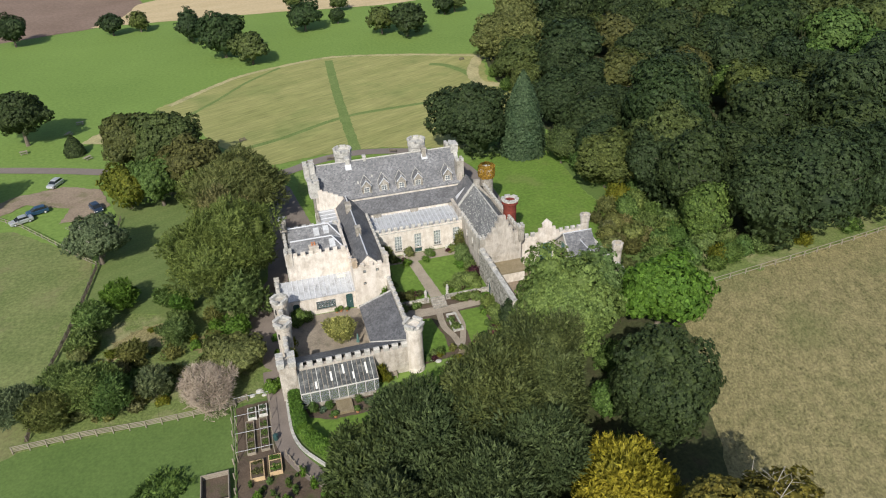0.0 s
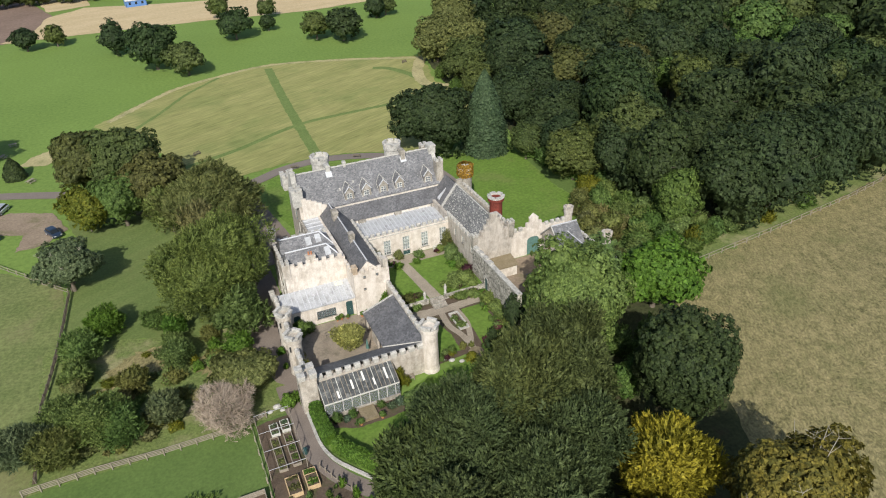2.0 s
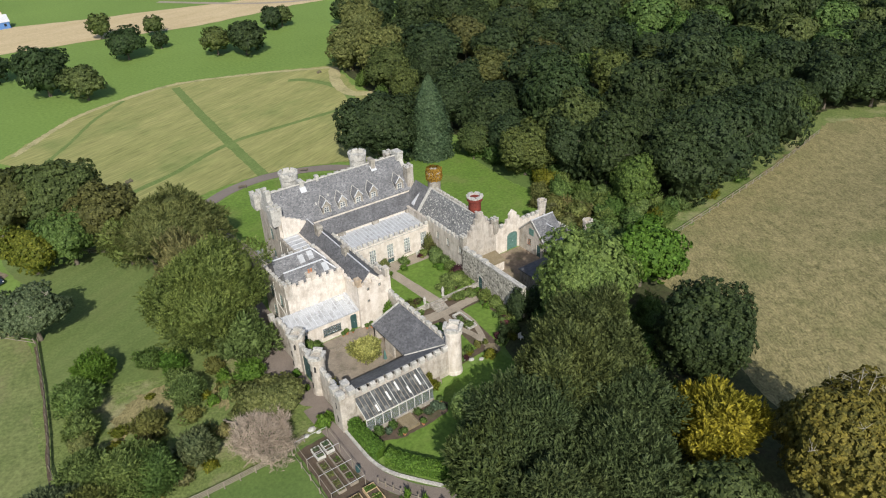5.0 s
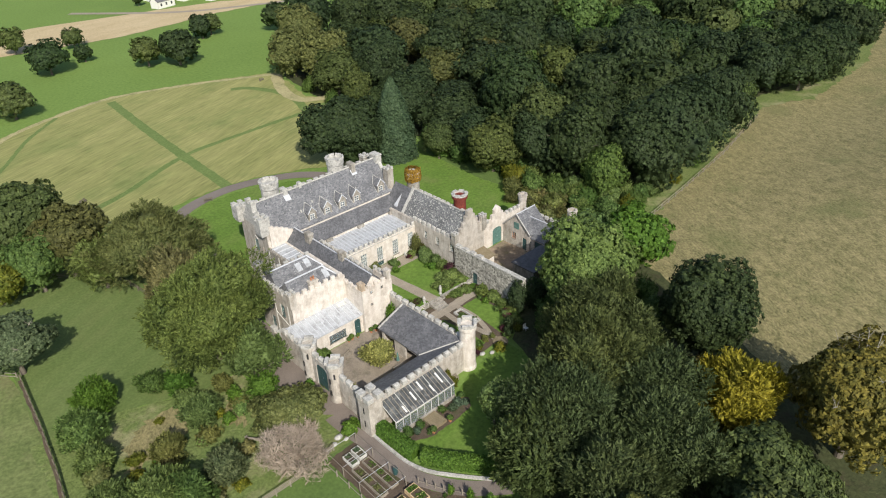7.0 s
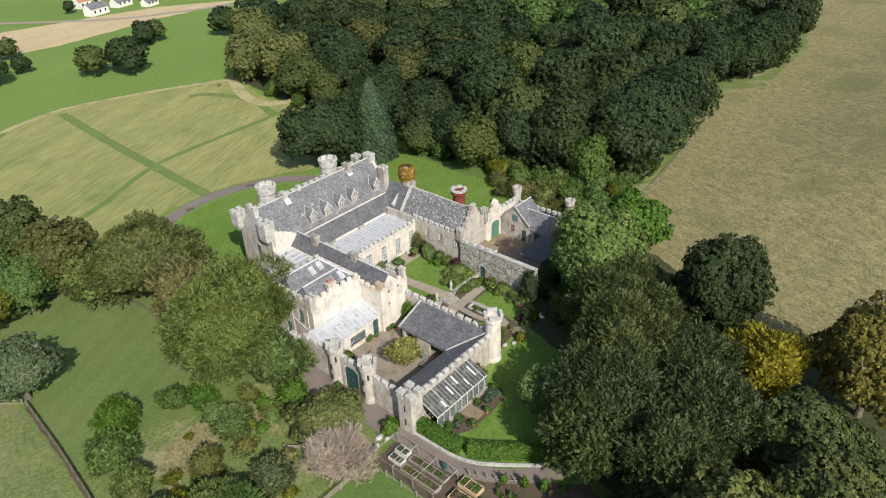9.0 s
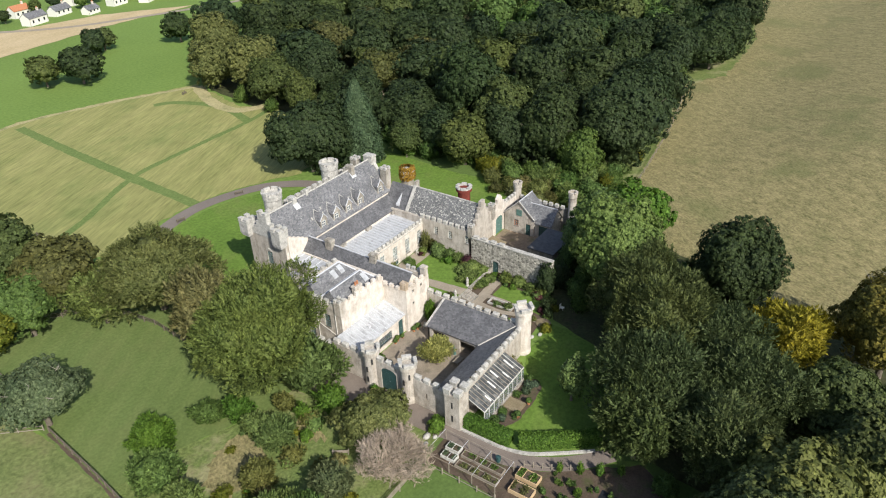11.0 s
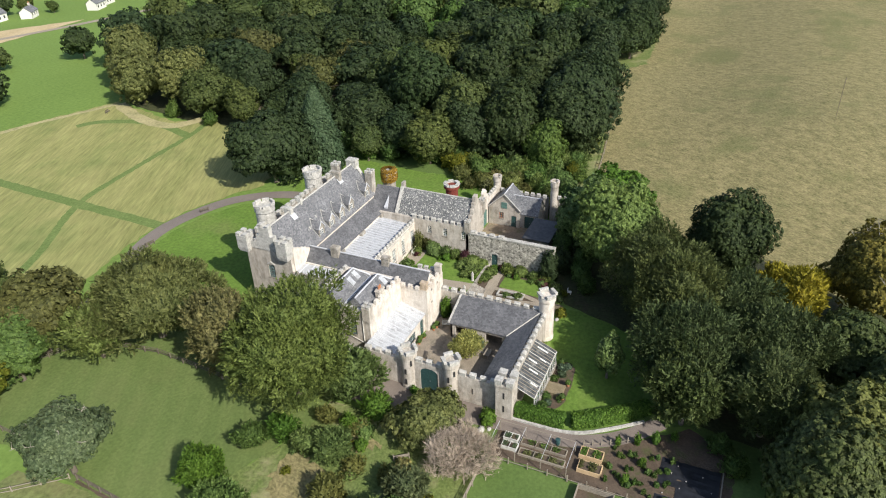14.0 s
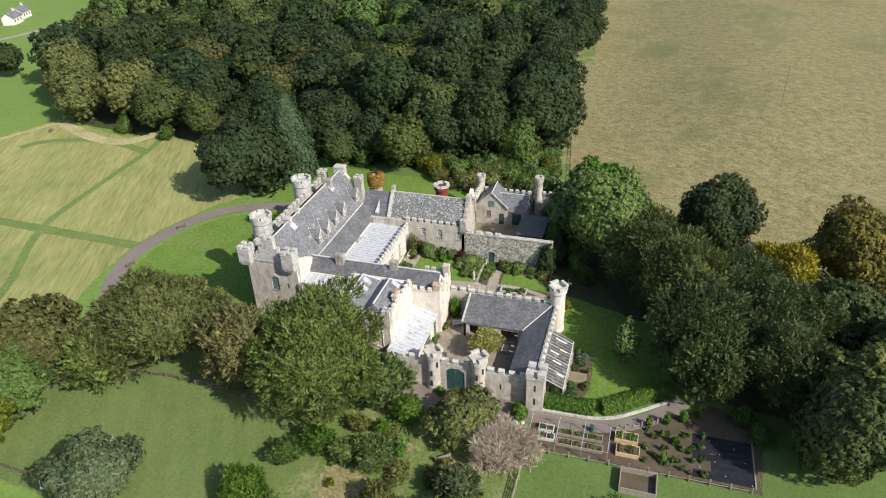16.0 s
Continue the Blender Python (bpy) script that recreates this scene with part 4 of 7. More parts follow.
def lead_roof(parent, x0, y0, x1, y1, za, zb, along, n, name="lead_roof"):
    """A lead-covered low slope with rolls: za at y0 (or x0), zb at y1 (or x1)."""
    if along == "y":
        pts = [(x0, y0, za), (x1, y0, za), (x1, y1, zb), (x0, y1, zb)]
        rolls = [((x0 + (x1 - x0) * (i + 0.5) / n, y0, za), (x0 + (x1 - x0) * (i + 0.5) / n, y1, zb)) for i in range(n)]
    else:
        pts = [(x0, y0, za), (x1, y0, zb), (x1, y1, zb), (x0, y1, za)]
        rolls = [((x0, y0 + (y1 - y0) * (i + 0.5) / n, za), (x1, y0 + (y1 - y0) * (i + 0.5) / n, zb)) for i in range(n)]
    r = slab(parent, pts, LEAD, 0.15, name, "grey lead sheet with rolls")
    for a, b in rolls:
        bar(r, (a[0], a[1], a[2] + 0.02), (b[0], b[1], b[2] + 0.04), 0.085, FLASH, "lead_roll", 6)
    return r


house = thing("main_house", "cream castellated main house with a slate roof and dormers", "house")
X0, X1, YS, YN, ZE, ZR, YR = 7.0, 34.0, 112.7, 121.0, 8.5, 13.9, 116.85
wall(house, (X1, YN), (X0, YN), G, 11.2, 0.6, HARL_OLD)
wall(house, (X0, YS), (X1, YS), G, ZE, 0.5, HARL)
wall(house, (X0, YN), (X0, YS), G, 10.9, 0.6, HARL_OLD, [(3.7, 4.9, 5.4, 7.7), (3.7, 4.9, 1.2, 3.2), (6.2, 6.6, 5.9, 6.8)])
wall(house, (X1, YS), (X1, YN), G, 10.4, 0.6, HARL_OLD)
window(house, (X0, YN - 4.3, 5.4), -math.pi / 2, 1.2, 2.3, 3, 4, TEAL_PAINT)
window(house, (X0, YN - 4.3, 1.2), -math.pi / 2, 1.2, 2.0, 3, 4, TEAL_PAINT)
bm = bmesh.new()
tube(bm, (X0 - 0.02, YN - 5.0, 7.75), (X0 - 0.02, YN - 4.3, 8.25), 0.09, 0.09, 6)
tube(bm, (X0 - 0.02, YN - 3.6, 7.75), (X0 - 0.02, YN - 4.3, 8.25), 0.09, 0.09, 6)
part("hood_mould", bm, COPING, house)
south = slab(house, [(X0 + 0.5, YS - 0.15, ZE), (X1 - 0.5, YS - 0.15, ZE), (X1 - 0.5, YR, ZR), (X0 + 0.5, YR, ZR)], SLATE, 0.2, "south_roof_slope")
slab(house, [(X0 + 0.5, YR, ZR), (X1 - 0.5, YR, ZR), (X1 - 0.5, YN - 0.5, 9.6), (X0 + 0.5, YN - 0.5, 9.6)], SLATE, 0.2, "north_roof_slope")
bar(house, (X0 + 0.5, YR, ZR + 0.03), (X1 - 0.5, YR, ZR + 0.03), 0.13, COPING, "ridge", 8)
gable(house, (X1 + 0.02, YS), (X1 + 0.02, YN), [(0, 8.4), (YR - YS, ZR + 0.35), (YN - YS, 9.4)], 0.55, HARL_OLD)
slab(house, [(X1 - 0.65, YS, ZE + 0.25), (X1 + 0.05, YS, ZE + 0.25), (X1 + 0.05, YR, ZR + 0.5), (X1 - 0.65, YR, ZR + 0.5)], COPING, 0.2, "skew_coping")
slab(house, [(X1 - 0.65, YR, ZR + 0.5), (X1 + 0.05, YR, ZR + 0.5), (X1 + 0.05, YN, 9.9), (X1 - 0.65, YN, 9.9)], COPING, 0.2, "skew_coping")
# north parapet
boxpart("parapet", STONE, house, X0, YN - 0.5, 11.2, X1, YN + 0.12, 11.5)
crenels(house, (X0 + 1.2, YN - 0.2), (X1 - 1.2, YN - 0.2), 11.5, 0.9, 0.45, 0.75, 0.5, COPING, "block")


def corner_block(parent, x, y, z0, z1, w, mat=None):
    """A corbelled square bartizan with four merlons."""
    b = new("bartizan")
    b.parent = parent
    bm = bmesh.new()
    stacked(bm, x, y, w / 2, w / 2, [(-0.16, z0 - 0.5), (-0.14, z0 - 0.25), (-0.06, z0 - 0.2), (-0.05, z0 - 0.02), (0, z0), (0, z1 - 0.57), (0.06, z1 - 0.53), (0.06, z1 - 0.42)])
    part("body", bm, mat or STONE, b)
    m = w * 0.36
    for sx in (-1, 1):
        for sy in (-1, 1):
            cx, cy = x + sx * (w - m) / 2, y + sy * (w - m) / 2
            bm = bmesh.new()
            box(bm, cx - m / 2, cy - m / 2, z1 - 0.42, cx + m / 2, cy + m / 2, z1 - 0.1)
            box(bm, cx - m / 2 - 0.03, cy - m / 2 - 0.03, z1 - 0.1, cx + m / 2 + 0.03, cy + m / 2 + 0.03, z1)
            part("merlon", bm, COPING, b)
    return b


corner_block(house, 6.95, 120.8, 10.3, 13.0, 1.9, COPING)
corner_block(house, 6.95, 113.5, 10.1, 13.0, 1.9, COPING)
corner_block(house, 33.7, 113.5, 7.8, 13.0, 1.35)
corner_block(house, 33.7, 120.6, 10.2, 13.4, 1.4)
# stepped west parapet
bm = bmesh.new()
for i, (y0, y1, z) in enumerate([(114.2, 115.4, 11.5), (115.4, 116.0, 12.9), (116.0, 118.0, 14.3), (118.0, 118.6, 12.9), (118.6, 120.1, 11.5)]):
    box(bm, X0 - 0.12, y0, 10.4, X0 + 0.75, y1, z)
part("stepped_parapet", bm, COPING, house)
crenels(house, (X0 + 0.3, 116.0), (X0 + 0.3, 118.0), 14.3, 0.55, 0.3, 0.5, 0.8, COPING, "block")
crenels(house, (X0 + 0.3, 118.7), (X0 + 0.3, 120.0), 11.5, 0.5, 0.35, 0.5, 0.7, COPING, "block")
# the wall that steps down beside the south eaves
gable(house, (X0 + 0.5, YS - 0.25), (12.6, YS - 0.25), [(0, 7.0), (5.1, 7.0), (5.1, 8.7), (4.3, 8.9), (4.3, 9.2), (3.5, 9.4), (3.5, 9.7), (2.6, 9.95), (2.6, 10.2), (1.7, 10.4), (1.7, 10.65), (0.8, 10.8), (0.8, 11.1), (0, 11.2)], 0.35, HARL, "stepped_wall")
chimney(house, 33.6, 116.9, 13.0, 14.7, 1.3, 1.9, 0, COPING)
chimney(house, 13.7, 117.0, 12.8, 14.6, 0.75, 1.3, 0, COPING)
chimney(house, 16.8, 116.9, 13.2, 14.7, 0.5, 0.6, 0, COPING)
chimney(house, 27.8, 116.7, 12.6, 14.8, 0.8, 1.5, 0, STONE)
for x in (13.7, 27.8):
    slab(house, [(x - 0.55, 115.7, 12.75), (x + 0.55, 115.7, 12.75), (x + 0.55, 116.4, 13.52), (x - 0.55, 116.4, 13.52)], FLASH, 0.06, "flashing")


def dormer(parent, x):
    d = new("dormer")
    d.parent = parent
    yf, w, zb, ze, zp = 112.9, 1.6, 8.75, 10.35, 11.4
    gable(d, (x - w / 2, yf), (x + w / 2, yf), [(0, zb), (0.24, zb), (0.24, ze - 0.15), (w - 0.24, ze - 0.15), (w - 0.24, zb), (w, zb), (w, ze), (w / 2, zp), (0, ze)], 0.15, STONE, "front")
    window(d, (x, yf - 0.02, zb), 0, 1.0, 1.33, 2, 3, WHITE_PAINT, False)
    for s in (-1, 1):
        gable(d, (x + s * w / 2, yf + 0.15), (x + s * w / 2, yf + 2.1), [(0, zb), (1.1, ze - 0.15), (1.45, ze), (0, ze)], 0.06, SLATE_DARK, "cheek")
        slab(d, [(x + s * (w / 2 + 0.12), yf - 0.1, ze - 0.05), (x + s * (w / 2 + 0.12), yf + 1.5, ze - 0.05), (x, yf + 2.3, zp + 0.05), (x, yf - 0.1, zp + 0.05)], SLATE, 0.07, "slope")
        on = [(x + s * q, 112.55 + (z - 8.5) / 1.256, z + 0.1) for q, z in ((w / 2 + 0.10, 8.85), (w / 2 + 0.16, 10.45), (0, 11.6))]
        bar(d, on[0], on[1], 0.035, COPING, "valley_flashing", 6)
        bar(d, on[1], on[2], 0.045, COPING, "valley_flashing", 6)
        bar(d, (x + s * (w / 2 + 0.1), yf - 0.08, ze), (x, yf - 0.08, zp + 0.1), 0.08, FLASH, "skew", 6)
    bm = bmesh.new()
    turned(bm, x, yf - 0.02, [(0.10, zp), (0.06, zp + 0.15), (0.12, zp + 0.28), (0.02, zp + 0.45)], 8)
    part("finial", bm, COPING, d)


for x in (16.2, 19.4, 22.6, 25.7, 31.3):
    dormer(house, x)
for x, z in ((14.9, 10.6), (17.6, 11.3)):
    y = 112.55 + (z - 8.5) / 1.256
    slab(house, [(x - 0.14, y - 0.14, z - 0.05), (x + 0.14, y - 0.14, z - 0.05), (x + 0.14, y + 0.14, z + 0.30), (x - 0.14, y + 0.14, z + 0.30)], COPING, 0.08, "roof_vent")
# lower slate strip along the south wall and the cream wall under it
slab(house, [(13.4, 110.2, 6.1), (33.0, 110.2, 6.1), (33.0, YS - 0.02, 7.9), (13.4, YS - 0.02, 7.9)], SLATE_DARK, 0.2, "lower_roof_slope")
wall(house, (14.9, 110.4), (32.6, 110.4), G, 6.0, 0.4, HARL)
for x in (17.2, 24.0, 31.2):
    bm = bmesh.new()
    box(bm, x - 0.65, 109.9, 5.35, x + 0.65, 110.45, 5.95)
    part("roof_hatch", bm, STONE, house)
round_turret("round_tower", 13.6, 121.7, 1.6, 14.8, "round castellated stone tower on the house front", COPING, COPING, 7, "house front towers", 0.07, None, 1.15)
round_turret("round_tower", 27.7, 121.7, 1.6, 14.7, "round castellated stone tower on the house front", COPING, COPING, 7, "house front towers", 0.07, None, 1.15)

# ---- garden front ----
front = thing("garden_wing", "cream single-storey garden wing with sash windows", "house wing")
YF = 103.5
_w = [(19.4, 1.3), (22.9, 1.3), (26.4, 1.3), (29.9, 1.3)]
wall(front, (15.4, YF), (31.0, YF), G, 5.6, 0.45, HARL, [(x - w / 2 - 15.4, x + w / 2 - 15.4, 1.55 if i != 1 else 0.8, 4.45) for i, (x, w) in enumerate(_w)])
for i, (x, w) in enumerate(_w):
    if i == 1:
        win = window(front, (x, YF, 1.75), 0, w, 2.7, 3, 4)
        boxpart("blind", WHITE_PAINT, win, -w / 2 + 0.08, 0.20, 0.2, w / 2 - 0.08, 0.22, 2.6, label="white roller blind")
        door(front, (x, YF - 0.02, 0.8), 0, w, 0.95, GREEN_PAINT, False, "door", 2)
    else:
        win = window(front, (x, YF, 1.55), 0, w, 2.9, 3, 5)
        boxpart("blind", WHITE_PAINT, win, -w / 2 + 0.08, 0.20, 0.5, w / 2 - 0.08, 0.22, 2.8, label="white roller blind")
boxpart("string_course", COPING, front, 15.4, YF - 0.08, 5.3, 31.0, YF + 0.02, 5.45)
crenels(front, (15.6, YF + 0.2), (31.0, YF + 0.2), 5.6, 0.62, 0.42, 0.7, 0.35, COPING, "saddle")
lead_roof(front, 15.0, YF + 0.45, 32.2, 110.4, 5.0, 5.35, "y", 24)

# ---- east wing ----
east = thing("east_wing", "cream castellated east wing with a lichened slate roof", "house wing")
XW, XE = 31.0, 38.0
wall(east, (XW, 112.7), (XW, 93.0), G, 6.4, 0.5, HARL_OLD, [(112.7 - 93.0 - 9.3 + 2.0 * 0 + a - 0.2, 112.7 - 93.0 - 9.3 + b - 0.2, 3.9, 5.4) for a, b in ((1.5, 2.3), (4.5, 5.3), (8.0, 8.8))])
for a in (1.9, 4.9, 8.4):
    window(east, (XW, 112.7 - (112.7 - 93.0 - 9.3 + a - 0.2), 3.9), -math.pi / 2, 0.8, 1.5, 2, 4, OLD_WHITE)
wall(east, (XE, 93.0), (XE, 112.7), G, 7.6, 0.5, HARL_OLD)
crenels(east, (XW + 0.2, 103.9), (XW + 0.2, 93.3), 6.4, 0.7, 0.5, 0.75, 0.4, COPING, "saddle")
crenels(east, (XE - 0.2, 94), (XE - 0.2, 112), 7.6, 0.75, 0.45, 0.6, 0.4, COPING, "saddle")
XR = 34.5
slab(east, [(XW + 0.5, 93.4, 6.3), (XW + 0.5, 107.2, 6.3), (XR, 107.2, 10.2), (XR, 93.4, 10.2)], SLATE_LICHEN, 0.2, "west_roof_slope")
slab(east, [(XR, 93.4, 10.2), (XR, 107.2, 10.2), (XE - 0.4, 107.2, 6.9), (XE - 0.4, 93.4, 6.9)], SLATE_LICHEN, 0.2, "east_roof_slope")
bar(east, (XR, 93.4, 10.22), (XR, 107.2, 10.22), 0.12, COPING, "ridge")
gable(east, (XW, 93.0), (XE, 93.0), [(0, G), (7.0, G), (7.0, 8.6), (6.3, 8.6), (6.3, 7.7), (5.4, 7.7), (5.4, 8.9), (4.7, 8.9), (4.7, 10.0), (4.2, 10.0), (4.2, 11.0), (3.0, 11.0), (3.0, 10.0), (2.5, 10.0), (2.5, 9.0), (1.9, 9.0), (1.9, 8.1), (1.2, 8.1), (1.2, 7.5), (0, 7.5)], 0.6, HARL_OLD, "gable_wall")
corner_block(east, 37.9, 93.3, 6.2, 8.9, 1.0)
corner_block(east, 31.2, 93.3, 5.6, 7.9, 0.9)
# cross wall with the chimney, and the steeper link to the main house
gable(east, (XW + 0.5, 107.1), (XE - 0.3, 107.1), [(0, 6.2), (3.0, 9.9), (3.0, 11.1), (4.0, 11.1), (4.0, 9.9), (6.2, 7.2)], 0.45, STONE, "cross_wall")
slab(east, [(XW + 0.5, 107.0, 6.55), (XW + 0.5, 107.65, 6.55), (XR, 107.65, 10.45), (XR, 107.0, 10.45)], COPING, 0.15, "skew_coping")
slab(east, [(XW + 0.6, 107.6, 6.2), (XW + 0.6, 112.7, 6.2), (XR + 0.2, 112.7, 9.9), (XR + 0.2, 107.6, 9.9)], SLATE_DARK, 0.2, "link_roof_slope")
slab(east, [(XR + 0.2, 107.6, 9.9), (XR + 0.2, 112.7, 9.9), (XE - 0.4, 112.7, 7.0), (XE - 0.4, 107.6, 7.0)], SLATE_DARK, 0.2, "link_roof_slope")
bm = bmesh.new()
prism(bm, [(31.8, 109.2, 6.75), (31.8, 110.0, 6.75), (33.4, 109.6, 8.55)], (0.0, 0.0, 0.3))
part("roof_gablet", bm, FLASH, east)
round_turret("ivy_tower", 38.6, 112.3, 1.25, 10.9, "round turret smothered in russet creeper", STONE, COPING, 6, "", 0.15)
creeper(38.6, 112.3, 1.45, 9.0, 11.2, LEAF_RUSSET, "russet creeper wrapping a round turret", 501)
round_turret("red_tower", 38.3, 99.3, 1.15, 10.8, "round turret clad in red creeper with a pale rim", RED_PAINT, COPING, 6, "", 0.28, None, 0.62)

# ---- stable yard ----
yard = thing("yard_wall", "pale castellated yard wall with an arched green gate", "wall")
wall(yard, (38.0, 94.8), (50.2, 94.8), G, 5.1, 0.5, HARL, [(4.1, 6.5, G, 3.5)])
door(yard, (43.3, 94.8, 0.0), 0, 2.4, 3.5, TEAL_PAINT, True, "gate", 2)
bm = bmesh.new()
for i, (x0, x1, z) in enumerate([(41.2, 41.9, 5.5), (41.9, 42.6, 6.3), (42.6, 44.2, 7.1), (44.2, 44.9, 6.3), (44.9, 45.6, 5.5)]):
    box(bm, x0, 94.8, 5.1, x1, 95.3, z)
prism(bm, [(42.5, 94.78, 7.1), (44.3, 94.78, 7.1), (43.4, 94.78, 7.9)], (0, 0.55, 0))
part("gate_pediment", bm, HARL, yard)
crenels(yard, (38.3, 95.05), (41.1, 95.05), 5.1, 0.62, 0.4, 0.7, 0.5, COPING)
crenels(yard, (45.7, 95.05), (49.6, 95.05), 5.1, 0.62, 0.4, 0.7, 0.5, COPING)
round_turret("yard_turret", 50.3, 94.9, 0.75, 7.8, "slim round stone turret at the yard corner", HARL_OLD, HARL_OLD, 5, "yard turrets", 0.07, None, 0.9)
wall(yard, (50.2, 94.4), (50.2, 84.5), G, 4.6, 0.45, STONE)
crenels(yard, (50.0, 94), (50.0, 84.8), 4.6, 0.7, 0.5, 0.7, 0.4, COPING)
round_turret("yard_turret", 50.2, 83.4, 0.75, 8.6, "slim round stone turret at the yard corner", HARL_OLD, HARL_OLD, 5, "yard turrets", 0.07, None, 0.9)
wall(yard, (50.2, 82.8), (50.2, 79.5), G, 4.9, 0.45, STONE)
crenels(yard, (50.0, 82.6), (50.0, 79.6), 4.9, 0.6, 0.4, 0.7, 0.4, COPING)
cot = thing("stable_cottage", "small cream stable cottage with slate roofs and green doors", "cottage")
wall(cot, (44.9, 94.6), (44.9, 88.4), G, 3.65, 0.4, HARL_OLD, [(2.05, 3.0, 1.5, 2.8), (4.5, 5.5, G, 2.4)])
gable(cot, (44.902, 94.6), (44.902, 88.4), [(0, 3.65), (6.2, 3.65), (3.1, 6.7)], 0.39, HARL_OLD, "gable_head")
slab(cot, [(44.7, 94.7, 3.6), (49.8, 94.7, 3.6), (49.8, 91.5, 6.7), (44.7, 91.5, 6.7)], SLATE, 0.15)
slab(cot, [(44.7, 88.2, 3.6), (49.8, 88.2, 3.6), (49.8, 91.5, 6.7), (44.7, 91.5, 6.7)], SLATE, 0.15)
wall(cot, (49.6, 88.4), (49.6, 94.6), G, 3.6, 0.3, HARL_OLD)
gable(cot, (49.6, 88.4), (49.6, 94.6), [(0, 3.6), (6.2, 3.6), (3.1, 6.6)], 0.3, HARL_OLD, "gable_wall")
bar(cot, (44.7, 91.5, 6.74), (49.8, 91.5, 6.74), 0.1, FLASH, "ridge")
wall(cot, (45.3, 88.4), (45.3, 85.2), G, 3.0, 0.35, HARL_OLD, [(0.8, 2.6, G, 2.5)])
door(cot, (45.3, 88.4 - 1.7, 0.0), -math.pi / 2, 1.8, 2.5, GREEN_PAINT, False, "door", 2)
slab(cot, [(45.0, 84.9, 3.0), (45.0, 89.0, 3.0), (47.4, 91.0, 5.6), (47.4, 84.9, 5.6)], SLATE, 0.15)
slab(cot, [(49.8, 84.9, 3.0), (49.8, 89.0, 3.0), (47.4, 91.0, 5.6), (47.4, 84.9, 5.6)], SLATE, 0.15)
gable(cot, (45.2, 85.1), (49.6, 85.1), [(0, G), (4.4, G), (4.4, 3.0), (2.2, 5.5), (0, 3.0)], 0.35, HARL_OLD, "gable_wall")
bar(cot, (47.4, 84.9, 5.63), (47.4, 90.8, 5.63), 0.09, FLASH, "ridge")
for s in (-1, 1):
    bar(cot, (44.72, 91.5, 6.75), (44.72, 91.5 + s * 3.25, 3.65), 0.11, COPING, "skew")
boxpart("loft_door", TEAL_PAINT, cot, 44.80, 90.95, 3.75, 44.9, 92.05, 4.95, label="faded green loft shutter")
window(cot, (44.9, 92.08, 1.5), -math.pi / 2, 0.95, 1.3, 2, 3, TERRACOTTA)
door(cot, (44.9, 89.6, 0.0), -math.pi / 2, 1.0, 2.4, GREEN_PAINT)
shed = thing("flat_roofed_shed", "low stone shed with a dark felt flat roof", "shed")
wall(shed, (43.8, 85.0), (36.6, 85.0), G, 3.0, 0.3, STONE)
wall(shed, (36.6, 80.4), (44.0, 80.4), G, 3.0, 0.3, STONE)
wall(shed, (44.0, 80.4), (44.0, 85.0), G, 3.0, 0.3, STONE)
wall(shed, (36.6, 85.0), (36.6, 80.4), G, 3.0, 0.3, STONE)
slab(shed, [(36.4, 80.2, 3.25), (44.2, 80.2, 3.25), (44.2, 85.2, 3.25), (36.4, 85.2, 3.25)], FELT, 0.2, "flat_roof")
lean = thing("mossy_lean_to", "low lean-to with a mossy slab roof", "lean-to")
wall(lean, (37.6, 90.2), (37.6, 92.9), G, 1.9, 0.25, HARL_OLD)
wall(lean, (33.4, 90.2), (37.6, 90.2), G, 1.9, 0.25, HARL)
slab(lean, [(33.2, 90.0, 2.05), (37.8, 90.0, 2.05), (37.8, 92.95, 2.6), (33.2, 92.95, 2.6)], MOSS, 0.15, "slab_roof")
gwall = thing("garden_wall", "tall rubble garden wall with a green door", "wall")
wall(gwall, (30.7, 93.03), (30.7, 77.6), G, 5.55, 0.6, RUBBLE, [(4.33, 5.43, G, 2.3)])
door(gwall, (30.7, 88.15, 0.05), -math.pi / 2, 1.1, 2.2, GREEN_PAINT)
bm = bmesh.new()
box(bm, 30.6, 77.6, 5.55, 31.4, 92.8, 5.75)
part("coping", bm, COPING, gwall)
crenels(gwall, (31.0, 92.6), (31.0, 86.6), 5.75, 0.95, 0.5, 0.4, 0.6, COPING)
bm = bmesh.new()
for i in range(11):
    a = math.pi * i / 10
    c = Vector((30.66, 88.15 + 0.75 * math.cos(a), 2.05 + 0.55 * math.sin(a)))
    box(bm, c.x - 0.03, c.y - 0.13, c.z - 0.1, c.x + 0.05, c.y + 0.13, c.z + 0.12)
part("arch_stones", bm, COPING, gwall)

# ---- west range ----
rangeh = thing("west_range", "narrow cream range with a slate ridge roof and stone chimneys", "house wing")
wall(rangeh, (15.4, 95.0), (15.4, 110.6), G, 6.2, 0.45, HARL)
wall(rangeh, (9.9, 104.3), (9.9, 95.0), G, 6.6, 0.4, HARL)
crenels(rangeh, (15.2, 95.2), (15.2, 109.5), 6.2, 0.75, 0.5, 0.7, 0.4, COPING)
slab(rangeh, [(15.1, 91.6, 6.3), (15.1, 112.6, 6.3), (12.2, 112.6, 9.2), (12.2, 91.6, 9.2)], SLATE_DARK, 0.2, "east_roof_slope")
slab(rangeh, [(9.9, 91.6, 6.9), (9.9, 112.6, 6.9), (12.2, 112.6, 9.2), (12.2, 91.6, 9.2)], SLATE_DARK, 0.2, "west_roof_slope")
gable(rangeh, (9.95, 91.62), (15.05, 91.62), [(0, 6.2), (5.1, 6.2), (5.1, 6.3), (2.25, 9.1), (0, 6.85)], 0.3, HARL, "gable_wall")
